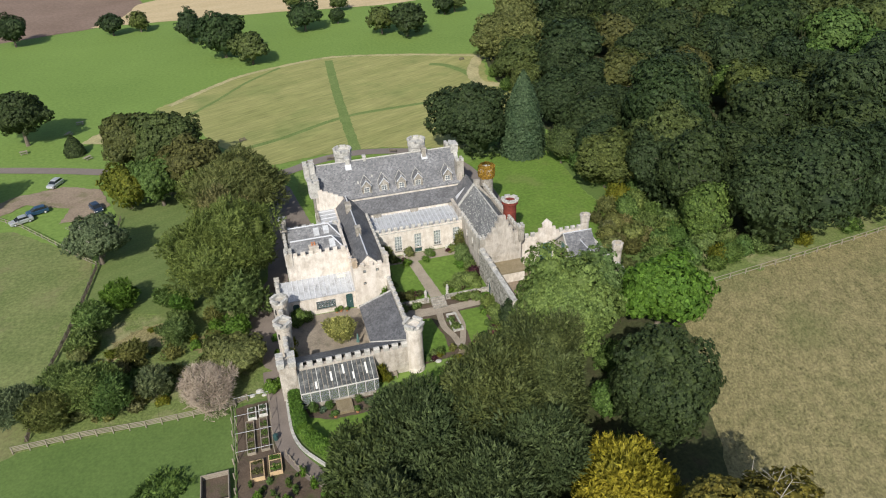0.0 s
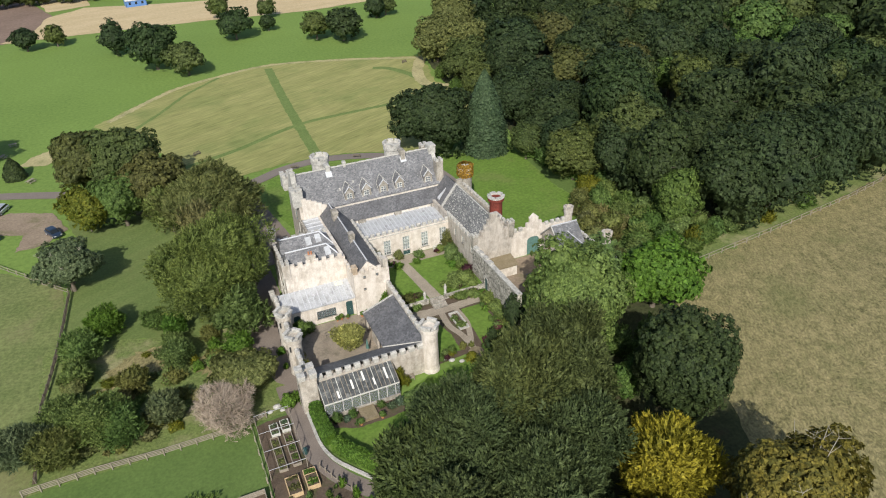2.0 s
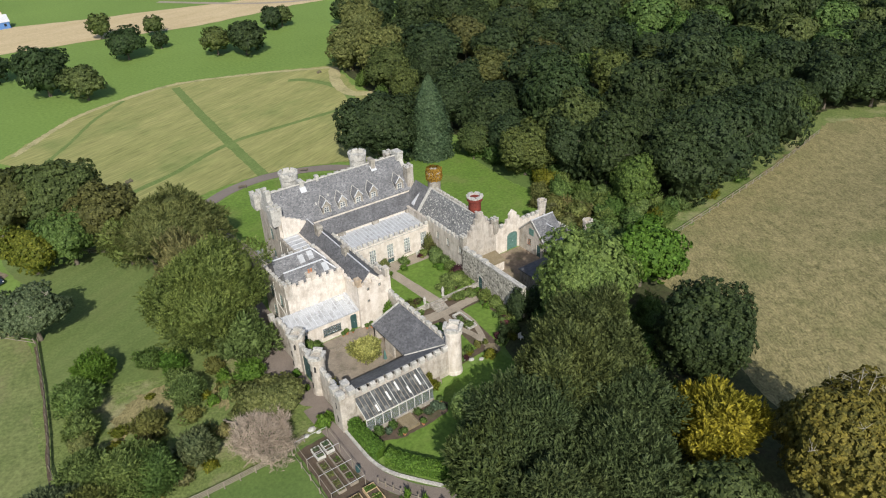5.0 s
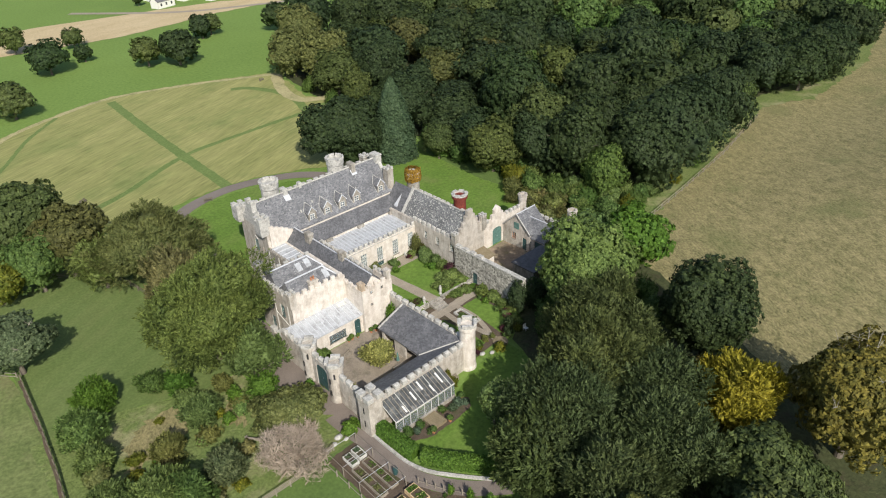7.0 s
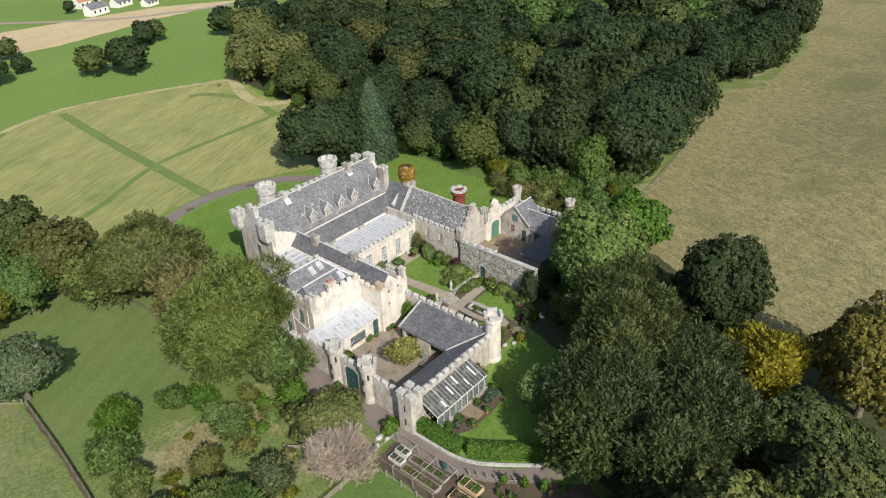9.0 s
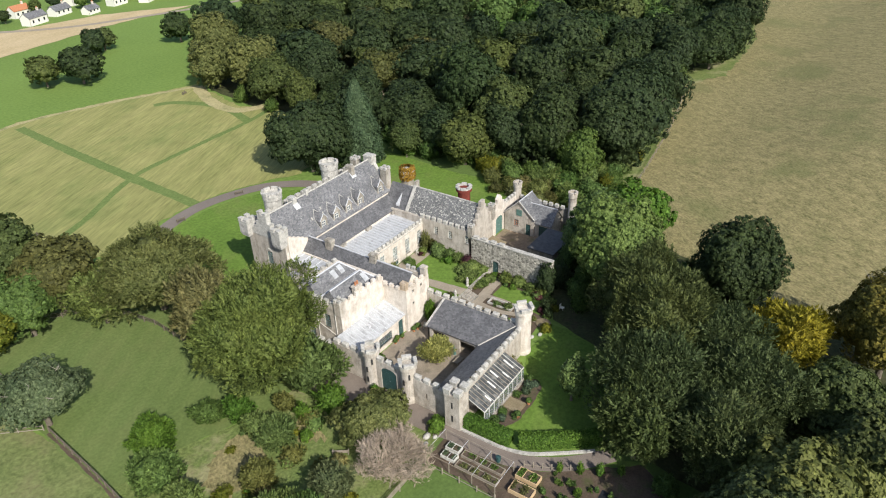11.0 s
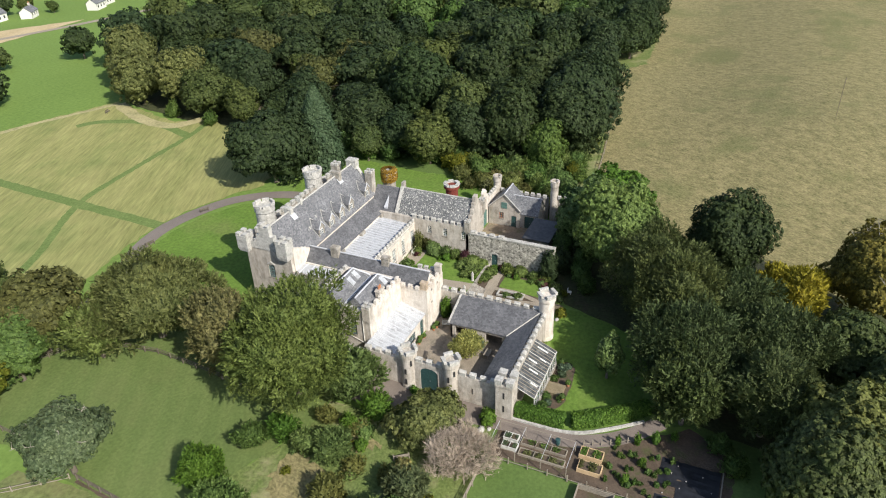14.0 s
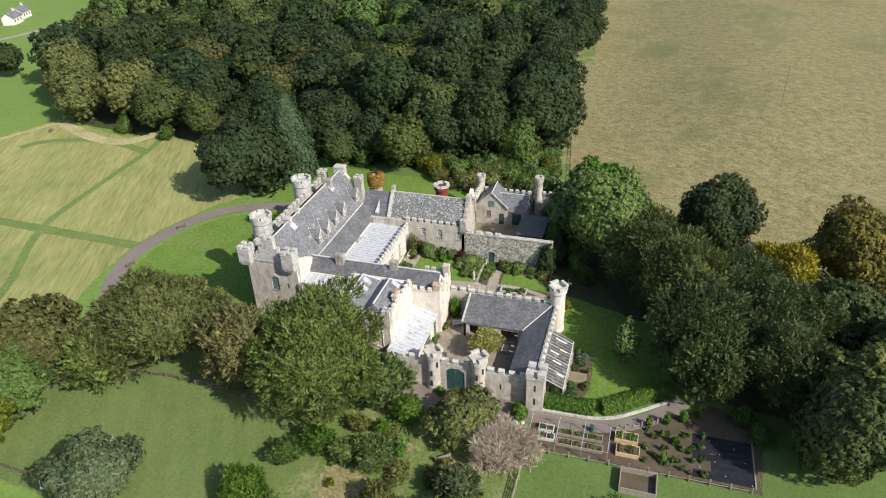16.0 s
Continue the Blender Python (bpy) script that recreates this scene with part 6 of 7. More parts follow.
tree(-9.0, 81.9, 5.2, 5.2, LEAF_OLIVE, "low spreading olive-green tree by the forecourt", 78, low=0.05, leaf=0.3, dens=1.2)
bush(-8.6, 90.0, 2.4, 3.9, LEAF_BRIGHT, "fresh green bush at the forecourt edge", 79, 0, 0.3)
for i, (x, y, R, H, m) in enumerate([(-26.6, 103.4, 3.3, 4.8, LEAF_BRIGHT), (-30.0, 98.0, 3.0, 4.6, LEAF_ASH), (-19.5, 101.7, 2.1, 3.4, LEAF_MID), (-16.9, 98.8, 2.2, 3.8, LEAF_BRIGHT), (-17.4, 95.2, 1.8, 2.8, LEAF_ASH), (-17.4, 91.2, 2.8, 4.4, LEAF_ASH),
                                     (-23.3, 88.2, 2.3, 3.8, LEAF_OLIVE), (-24.6, 85.6, 1.5, 2.4, LEAF_RUST), (-30.6, 92.6, 2.6, 4.2, LEAF_ASH), (-20.0, 80.0, 2.8, 4.2, LEAF_GREY), (-28.2, 80.6, 4.0, 6.2, LEAF_ASH), (-25.0, 78.8, 3.4, 5.6, LEAF_MID), (-31.8, 84.5, 3.0, 5.0, LEAF_ASH), (-36.4, 80.5, 3.6, 5.6, LEAF_GREY), (-32.6, 77.5, 3.0, 5.4, LEAF_OLIVE)]):
    tree(x, y, R, H, m, "small leafy orchard tree in long grass", 90 + i, low=0.03, leaf=0.26, lobes=14, dens=0.95, spike=0.17, group="orchard trees")


def bare_tree(x, y, R, H, seed):
    t = thing("leafless_tree", "pinkish-brown leafless twiggy tree beside the fence", "tree", at=(x, y, 0))
    r = random.Random(seed)
    bm = bmesh.new()
    tube(bm, (0, 0, -0.3), (0, 0, 0.9), 0.28, 0.2, 8)
    part("trunk", bm, BARE_TWIG, t)
    bm = bmesh.new()
    for i in range(30):
        a = r.uniform(0, 6.283)
        el = math.asin(r.uniform(0.1, 1.0))
        q = Vector((math.cos(a) * math.cos(el) * R, math.sin(a) * math.cos(el) * R, math.sin(el) * (H - 0.8)))
        base = Vector((0, 0, 0.8))
        m = base + q * 0.45 + Vector((r.uniform(-0.3, 0.3), r.uniform(-0.3, 0.3), 0.3))
        tube(bm, base, m, 0.08, 0.05, 5, False)
        tube(bm, m, base + q * r.uniform(0.85, 1.0), 0.05, 0.02, 5, False)
    part("limb_fan", bm, BARE_TWIG, t)
    P, N, A, core, rr, hz = crown_points(seed, R, 0.2, H, 26, 15000, 14, 0.20)
    V, Q = leaves_at(P, N, 0.50, rr, A, 0.075)
    c = new("twig_crown", raw_mesh("twig_crown", V, Q, BARE_TWIG))
    c.parent = t


bare_tree(-12.5, 76.3, 4.1, 5.4, 5)

# ---- the wood ----
protos, deep = [], []
for i, (R, H, m, lob) in enumerate([(7.5, 16.0, LEAF_DARK, 26), (7.0, 15.0, LEAF_OAK, 24), (8.2, 17.0, LEAF_DARK, 30), (6.2, 14.0, LEAF_MID, 20), (7.5, 15.5, LEAF_BROWN, 24), (7.0, 16.5, LEAF_DARK, 24), (6.2, 15.0, LEAF_OAK, 20), (7.5, 15.5, LEAF_OLIVE, 24)]):
    trunk = trunk_mesh(200 + i, R, H * 0.2, H, 0.35)
    protos.append((crown_mesh(200 + i, R, H * 0.02, H, m, lob, 1.6, 0.44, 0.0, 0.075, 13500), trunk))
    deep.append((crown_mesh(230 + i, R, H * 0.10, H, m, lob, 1.5, 0.66, 0.0, 0.075, 5200), trunk))


def wood_tree(x, y, k, s, rot, kinds, z=0.0):
    t = thing("woodland_tree", "tall dense broadleaf tree of the wood", "tree", "woodland trees", at=(x, y, z))
    t.scale, t.rotation_euler = (s, s, s * rng.uniform(0.82, 1.12)), (0, 0, rot)
    for nm, me in (("crown", kinds[k][0]), ("trunk", kinds[k][1])):
        o = new(nm, me)
        o.parent = t


def field_edge(x):
    return float(np.interp(x, [60, 65, 108, 143, 150, 158, 203, 265, 300], [84, 79.5, 85, 91, 91, 84.5, 87, 104, 120]))


def in_wood(x, y):
    west = 64 if y < 150 else 65 + 0.12 * (y - 150)
    if 118 < y < 140:
        west = 63
    if y < 105:
        west = 62 + 0.9 * (105 - y)
    return x > west and y > field_edge(x) + 6.5 and y < min(214 + (x - 71), 246 + 0.4 * (x - 103))


edge_trees = [(62.5, 131.0, 6, 0.62), (66.0, 117.0, 1, 1.02), (72.0, 110, 0, 0.9), (74, 101, 5, 1.1), (81, 89.5, 0, 1.1), (92.5, 89.5, 2, 1.25), (104, 90.5, 0, 1.0), (114, 91.5, 2, 1.0), (73, 137, 0, 1.05), (77, 113, 1, 1.15), (70, 150, 5, 0.95), (74, 186, 1, 1.1), (80, 199, 7, 1.2), (76, 212, 7, 1.1), (86, 224, 7, 1.1), (70, 172, 6, 0.8), (71.5, 92, 3, 0.8), (68.0, 126, 5, 0.8), (126, 94, 1, 0.95), (137, 96.5, 5, 0.85), (152, 98, 0, 1.0), (162, 91, 2, 1.1), (175, 92, 0, 1.05), (188, 93, 5, 1.05), (202, 94, 2, 1.0)]
for x, y, k, s in edge_trees:
    wood_tree(x, y, k, s, rng.uniform(0, 6.28), protos)
taken = [(x, y, s) for x, y, k, s in edge_trees]
far = []
gx = 64.0
while gx < 250:
    gy = 88.0
    while gy < 330:
        for tries in range(4):
            x, y, s = gx + rng.uniform(-3.6, 3.6), gy + rng.uniform(-3.6, 3.6), rng.uniform(0.78, 1.32)
            if in_wood(x, y) and all((x - a) ** 2 + (y - b) ** 2 > (5.6 * (s + c)) ** 2 for a, b, c in taken):
                taken.append((x, y, s))
                k = rng.choice([0, 0, 1, 2, 2, 3, 4, 5, 5, 0, 2, 6])
                if x + 0.35 * (y - 90) < 118:
                    wood_tree(x, y, k, s, rng.uniform(0, 6.28), protos)
                elif x + 0.35 * (y - 90) < 190:
                    wood_tree(x, y, k, s, rng.uniform(0, 6.28), deep)
                else:
                    far.append((x, y, k, s))
                break
        gy += 9.0
    gx += 9.0
# the deep wood, seen only as a canopy
coarse = []
for i, (R, H) in enumerate([(7.5, 16.0), (7.0, 15.0), (8.2, 17.0)]):
    P, N, A, core, r, hz = crown_points(300 + i, R, H * 0.12, H, 20, 2300, 8)
    coarse.append(leaves_at(P, N, 0.98, r))
for mat, pick in ((LEAF_DARK, (0, 2)), (LEAF_OAK, (1, 5, 6)), (LEAF_MID, (3, 4))):
    Vs, Qs, base = [], [], 0
    for x, y, k, s in far:
        if k in pick:
            V, Q = coarse[k % 3]
            a = rng.uniform(0, 6.28)
            c_, s_ = math.cos(a), math.sin(a)
            W = np.stack([V[:, 0] * c_ - V[:, 1] * s_, V[:, 0] * s_ + V[:, 1] * c_, V[:, 2]], 1) * s + np.array([x, y, 0])
            Vs.append(W)
            Qs.append(Q + base)
            base += len(W)
    if Vs:
        tagged(new("distant_woodland", raw_mesh("distant_woodland", np.concatenate(Vs), np.concatenate(Qs), mat)), "dense canopy of distant broadleaf woodland", "woodland", kind="stuff")


# ---- planting ----
def hedge(pts, w, h, mat, label, seed):
    r = np.random.default_rng(seed)
    bm = bmesh.new()
    out = [Vector(p) for p in ribbon(pts, w * 0.8, 5)]
    n = len(out) // 2
    lo = [bm.verts.new((p.x, p.y, -0.1)) for p in out]
    hi = [bm.verts.new((p.x, p.y, h * 0.9)) for p in out]
    for i in range(len(out)):
        j = (i + 1) % len(out)
        bm.faces.new((lo[i], lo[j], hi[j], hi[i]))
    for i in range(n - 1):
        bm.faces.new((hi[i], hi[i + 1], hi[2 * n - 2 - i], hi[2 * n - 1 - i]))
    hg = thing("hedge", label, "hedge")
    part("inner_growth", bm, mat, hg)
    L, R_ = out[:n], out[n:][::-1]
    m = 9000
    k = r.uniform(0, n - 1.001, m)
    i = k.astype(int)
    f = (k - i)[:, None]
    A = np.array([list(p) for p in L])
    B = np.array([list(p) for p in R_])
    a, b = A[i] * (1 - f) + A[i + 1] * f, B[i] * (1 - f) + B[i + 1] * f
    u = r.uniform(-0.35, 1.35, (m, 1))
    s = np.clip(u, -0.08, 1.08)
    z = np.where((u < 0) | (u > 1), r.uniform(0, h, (m, 1)), h * r.uniform(0.88, 1.05, (m, 1)))
    P = np.concatenate([a * (1 - s) + b * s, z], 1) + 0.08 * r.normal(size=(m, 3))
    N = unit(np.concatenate([(b - a) * (s - 0.5), np.full((m, 1), 0.6)], 1) + 0.5 * r.normal(size=(m, 3)))
    V, Q = leaves_at(P, N, 0.2, r)
    c = new("foliage", raw_mesh("foliage", V, Q, mat))
    c.parent = hg


hedge([(-1.9, 73.0), (-1.9, 70.5), (-1.75, 68.2), (-1.6, 66.8)], 1.5, 1.8, LEAF_BRIGHT, "clipped green garden hedge beside the path", 1)
hedge([(-1.2, 65.8), (0.1, 63.6), (1.6, 61.5), (3.4, 59.2), (5.0, 57.4)], 1.5, 1.7, LEAF_BRIGHT, "clipped green garden hedge beside the path", 2)
kerb = thing("path_edging", "low pale stone edging beside the path", "edging")
_k = [Vector(p) for p in ribbon([(-2.95, 74.5), (-2.95, 70.5), (-2.8, 67), (-1.9, 64), (0.1, 61), (2.8, 57.5)], 0.35, 7)]
for i in range(len(_k) // 2 - 1):
    q = [_k[i], _k[i + 1], _k[len(_k) - 2 - i], _k[len(_k) - 1 - i]]
    bm = bmesh.new()
    prism(bm, [(p.x, p.y, -0.1) for p in q], (0, 0, 0.42 + 0.05 * rng.random()))
    part("edging_stone", bm, COPING, kerb)

SHRUBS = [
    ("climbing shrub on the cream wall", LEAF_OLIVE, 0.75, [(17.2, 102.5, 1.0, 2.8), (21.0, 102.7, 0.8, 1.9), (30.0, 102.2, 1.1, 3.4)]),
    ("leafy green shrub in the border", LEAF_ASH, 0.75, [(24.4, 102.0, 1.0, 1.2), (29.6, 99.2, 1.5, 2.3), (29.8, 97.0, 1.2, 1.9), (29.7, 95.0, 1.2, 1.8), (28.4, 91.4, 1.6, 1.9), (26.4, 90.6, 1.5, 1.5), (25.0, 91.2, 1.0, 1.1), (28.9, 89.9, 1.2, 1.2), (16.1, 97.0, 0.7, 1.5), (16.1, 93.6, 0.8, 1.5), (27.2, 92.8, 1.0, 1.0)]),
    ("round clipped bright green bush", LEAF_BRIGHT, 0.75, [(23.3, 100.0, 0.75, 1.0), (20.0, 99.8, 0.85, 1.1)]),
    ("purple-leaved shrub in the border", LEAF_PURPLE, 0.75, [(29.6, 93.2, 1.0, 1.7)]),
    ("low brownish border plant", LEAF_BROWN, 0.75, [(18.0, 90.1, 1.2, 1.1), (19.7, 90.3, 0.8, 0.9), (16.5, 90.4, 0.9, 1.3), (30.1, 100.8, 0.7, 2.9)]),
    ("mixed green border planting", LEAF_ASH, 0.0, [(29.4, 85.3, 1.4, 1.9), (29.7, 83.0, 1.3, 1.6), (29.4, 80.8, 1.1, 1.3), (28.9, 78.6, 1.0, 1.1), (27.7, 76.4, 1.0, 1.0), (23.0, 81.3, 0.9, 0.8), (22.8, 83.2, 0.7, 0.7), (16.6, 88.3, 0.9, 0.9), (18.6, 88.3, 0.9, 0.8), (26.2, 88.2, 1.2, 1.1), (28.2, 88.3, 1.1, 1.0)]),
    ("dark clipped green yew bush", LEAF_DARK, 0.0, [(25.6, 76.0, 0.9, 2.4), (24.5, 75.0, 0.8, 1.9), (30.3, 78.2, 1.5, 5.6), (32.4, 76.6, 1.9, 5.2)]),
    ("yellow-green low garden plant", LEAF_YELLOW, 0.0, [(19.0, 75.8, 0.6, 0.8), (21.0, 73.6, 0.9, 1.3), (26.4, 74.6, 0.7, 0.9), (-1.1, 84.6, 0.7, 1.9), (-1.0, 79.4, 0.5, 3.9), (9.9, 73.2, 0.9, 2.9), (10.8, 72.8, 0.7, 1.6)]),
    ("leafy courtyard bush in a bed", LEAF_MID, 0.0, [(0.5, 90.2, 1.5, 2.5), (1.9, 90.6, 0.9, 1.6)]),
    ("bright green climber against the tower", LEAF_BRIGHT, 0.0, [(14.1, 90.0, 1.0, 3.8)]),
    ("round clipped box ball beside the gate", LEAF_BRIGHT, 0.0, [(-3.3, 87.1, 0.6, 1.1), (-3.4, 83.4, 0.45, 1.2)]),
    ("olive bush at the wood's edge", LEAF_OLIVE, 0.0, [(61.0, 107, 2.3, 3.6), (59.5, 101, 2.5, 3.4), (60.5, 95.5, 2.7, 3.8), (56.5, 97.5, 2.0, 3.0), (54.5, 92.5, 2.2, 3.2), (52.6, 88.5, 1.8, 2.8)]),
    ("yellow-leaved bush at the wood's edge", LEAF_YELLOW, 0.0, [(64.0, 109, 2.4, 4.6), (66.0, 112.5, 1.8, 4.0), (70.5, 85.0, 1.7, 3.0), (87.5, 84.8, 1.5, 2.8)]),
    ("green bush at the wood's edge", LEAF_MID, 0.0, [(63.6, 103.5, 2.6, 4.2), (67.5, 101, 2.4, 4.0), (67, 92, 2.6, 4.2), (64, 92, 2.2, 3.2), (69.5, 111, 2.4, 4.4), (61.0, 88.0, 2.6, 3.2), (66.0, 86.5, 2.4, 3.4), (57.3, 82.0, 2.8, 4.8), (72.5, 84.5, 2.6, 3.8), (76.0, 86, 2.2, 3.4), (68.5, 83.0, 1.8, 2.4), (98.5, 86.5, 2.0, 2.6), (67, 117.5, 2.4, 4), (64.5, 126, 2.6, 5), (63.5, 131.5, 2.5, 6), (67.5, 139, 2.4, 5), (70, 196, 2.2, 4.5), (68.5, 182, 2.2, 4), (67.5, 163, 2.2, 4)]),
    ("dense leafy bush between yard and wood", LEAF_ASH, 0.0, [(64.5, 97.5, 2.6, 4.0), (66.5, 94.5, 2.4, 3.6), (70.5, 89.5, 2.6, 4.2), (62.5, 90.5, 2.4, 3.4), (74.0, 88.0, 2.4, 3.8), (69.0, 97.0, 2.6, 4.4), (58.8, 86.0, 2.4, 3.6), (78.5, 85.5, 2.2, 3.2), (63.5, 84.0, 2.0, 2.8), (66.5, 106.5, 2.4, 4.2)]),
    ("tan feathery bush behind the yard", LEAF_RUST, 0.0, [(60.8, 99.0, 2.0, 3.2), (62.4, 95.5, 1.9, 2.9), (57.8, 99.5, 1.6, 2.6), (56.5, 94.0, 1.8, 2.8)]),
    ("shaded undergrowth bush below the trees", LEAF_MID, 0.0, [(42.5, 62.0, 2.8, 4.8), (40.2, 66.0, 2.4, 4.2), (45.5, 65.5, 2.6, 4.6), (36.0, 58.5, 2.6, 5.2), (46.0, 59.5, 2.4, 4.0), (33.0, 50.0, 2.6, 4.6), (34.0, 45.5, 2.4, 4.2), (-1.2, 46.2, 1.8, 2.6), (1.4, 48.4, 1.6, 2.8)]),
    ("dark purple-brown bush by the yard", LEAF_BROWN, 0.0, [(53.5, 84.5, 2.4, 4.0), (58.0, 92.0, 2.0, 3.0), (57.5, 104.0, 1.6, 2.4)]),
    ("ivy-green bush by the yard wall", LEAF_MID, 0.0, [(38.6, 78.2, 2.2, 5.0), (44.3, 78.2, 2.4, 6.0), (48.5, 80.0, 2.2, 5.0), (34.6, 78.4, 1.8, 4.2), (31.5, 73.0, 1.9, 4.0), (28.5, 71.5, 1.6, 3.2), (35.0, 74.0, 1.8, 4.4)]),
    ("young leafy orchard shrub", LEAF_BRIGHT, 0.0, [(-24.5, 88.5, 0.7, 1.3), (-25.8, 86.3, 0.6, 1.0), (-14.8, 88.8, 0.8, 1.6), (-17.0, 93.6, 0.9, 1.8), (-12.0, 92.2, 1.2, 2.0), (-4.8, 75.8, 1.1, 1.9), (-3.8, 76.4, 0.8, 1.6)]),
    ("olive scrub in the orchard grass", LEAF_OLIVE, 0.0, [(-21.5, 79.6, 1.7, 2.6), (-28.5, 81.5, 2.4, 3.4), (-31.5, 84.5, 2.0, 3.2), (-12.2, 95.2, 1.6, 2.4), (-31.0, 91.0, 1.8, 3.0)]),
    ("leafy vegetable plant in dark soil", LEAF_MID, 0.0, [(-3.0 - 1.35 * (k % 5) + 0.4 * math.sin(k * 2.3), 59.6 - 1.25 * (k // 5) + 0.4 * math.cos(k * 3.1), 0.24 + 0.13 * ((k * 7) % 4) / 3, 0.5 + 0.5 * ((k * 5) % 3) / 2) for k in range(30)]),
    ("tall bean plants on canes", LEAF_BRIGHT, 0.0, [(-2.2, 59.8, 0.45, 1.7), (-1.2, 57.6, 0.5, 1.9), (-0.2, 55.6, 0.55, 1.8), (1.2, 53.6, 0.5, 1.6), (-4.4, 56.4, 0.5, 1.5), (-7.6, 57.8, 0.5, 1.4)]),
    ("grey-green plants in the greenhouse bed", LEAF_BLUE, 0.0, [(7.4, 69.6, 0.7, 0.7), (8.6, 69.8, 0.8, 0.8), (9.4, 69.2, 0.6, 0.6), (1.4, 69.8, 0.6, 0.7)]),
    ("leafy plant in the greenhouse bed", LEAF_MID, 0.0, [(0.2, 70.2, 0.8, 1.6), (2.2, 70.2, 0.6, 1.1), (6.2, 70.2, 0.6, 0.9), (2.6, 68.6, 0.5, 0.7)]),
]
_s = 700
for lab, mat, z, items in SHRUBS:
    for x, y, R, H in items:
        _s += 1
        bush(x, y, R, H, mat, lab, _s, z, 0.15 + 0.05 * R, dens=1.0 if R < 1.3 else 1.3)
tree(5.9, 83.1, 2.5, 5.0, LEAF_LIME, "small yellowing tree in the courtyard", 801, low=0.10, leaf=0.20, lobes=18, dens=0.9, spike=0.2)
bush(-18.5, 62.5, 3.2, 1.3, LEAF_MID, "dense bed of dark green nettles", 802, 0, 0.3)
bush(-20.5, 60.0, 2.6, 1.1, LEAF_MID, "dense bed of dark green nettles", 803, 0, 0.3)
conifer(-44.3, 176.2, 2.2, 5.0, LEAF_DARK, "small dark conifer beside the road", 804)


# low scrub and tall weeds scattered through the long grass
_r = random.Random(44)
_scrub = [(LEAF_OLIVE, "olive scrub in the orchard grass"), (LEAF_ASH, "fresh green scrub in the orchard grass"), (LEAF_YELLOW, "yellowing tall weeds in the orchard grass"), (LEAF_MID, "leafy green scrub in the orchard grass"), (LEAF_RUST, "faded brown scrub in the orchard grass")]
for i in range(46):
    x, y = _r.uniform(-31, -11), _r.uniform(77, 97)
    if y > 99 + 0.22 * (x + 10) or (x > -15.5 and y < 82):
        continue
    m, lab = _scrub[i % 5]
    q = _r.uniform(0.5, 1.5)
    bush(x, y, q, q * _r.uniform(0.8, 1.5), m, lab, 850 + i, 0, 0.24, dens=0.7)
# mixed border planting along the garden walls
for i in range(84):
    x, y = (_r.uniform(27.8, 30.4), _r.uniform(76.5, 100)) if i % 2 else (_r.uniform(16, 29), _r.choice([_r.uniform(88.0, 91.5), _r.uniform(75.2, 77), _r.uniform(101.0, 102.4)]))
    if 20.6 < x < 23.6 and y > 86:
        continue
    z = 0.75 if y > 89.5 else 0.0
    m, lab = [(LEAF_ASH, "soft green perennial in the border"), (LEAF_OLIVE, "olive-green perennial in the border"), (LEAF_MID, "leafy perennial in the border"), (LEAF_BRIGHT, "bright green perennial in the border"), (LEAF_PURPLE, "dark red perennial in the border")][(i * 3) % 5]
    q = _r.uniform(0.35, 0.85)
    bush(x, y, q, q * _r.uniform(0.9, 1.7), m, lab, 950 + i, z, 0.17, dens=0.8)


# ---- fences ----
def fence(pts, label, h=1.15, gap=2.4, rails=3, mat=TIMBER, group="fences"):
    fn = thing("fence", label, "fence", group)
    post = bmesh.new()
    box(post, -0.06, -0.06, -0.2, 0.06, 0.06, h)
    pm = mesh_of("post", post, mat)
    for (ax, ay), (bx, by) in zip(pts, pts[1:]):
        L = math.hypot(bx - ax, by - ay)
        n = max(1, round(L / gap))
        ang = math.atan2(by - ay, bx - ax)
        for i in range(n + 1):
            p = new("post", pm)
            p.parent = fn
            p.location, p.rotation_euler = (ax + (bx - ax) * i / n, ay + (by - ay) * i / n, 0), (rng.uniform(-0.03, 0.03), rng.uniform(-0.03, 0.03), ang)
        for k in range(rails):
            z = h * (0.35 + 0.58 * k / max(1, rails - 1))
            bm = bmesh.new()
            u = Vector((bx - ax, by - ay, 0)).normalized()
            nn = Vector((-u.y, u.x, 0)) * 0.07
            prism(bm, [Vector((ax, ay, z - 0.05)) + nn, Vector((bx, by, z - 0.05)) + nn, Vector((bx, by, z + 0.05)) + nn, Vector((ax, ay, z + 0.05)) + nn], nn * 0.6)
            part("rail", bm, mat, fn)


fence([(-36.5, 74.3), (-28.7, 74.4), (-20.8, 73.9), (-11.0, 73.9), (-8.0, 74.9)], "grey post-and-rail timber fence", 1.2, 2.0, 4)
fence([(-32.2, 118.0), (-33.2, 105.6), (-34.3, 95.7), (-35.2, 89.6), (-35.2, 76)], "dark weathered timber paddock fence", 1.1, 2.2, 4, BARK)
fence([(-32.4, 119.0), (-36.5, 123.8), (-39.4, 127.7), (-48.4, 138.9), (-60, 150)], "thin grey timber field fence", 1.0, 2.6, 2)
fence([(-21.6, 144.5), (-17, 140.7), (-12, 137.3), (-10.2, 126), (-10.8, 116), (-11.9, 108)], "mossy post-and-rail fence behind the lawn", 1.1, 2.4, 3, BARK)
fence([(-30.0, 136), (-30.5, 127), (-31.8, 119)], "dark field fence along the lawn", 1.0, 2.4, 3, BARK)
fence([(58, 79.4), (66, 79.2), (85, 81.4), (108, 84.4), (135, 89.5)], "thin field fence along the wood", 1.1, 3.0, 2)
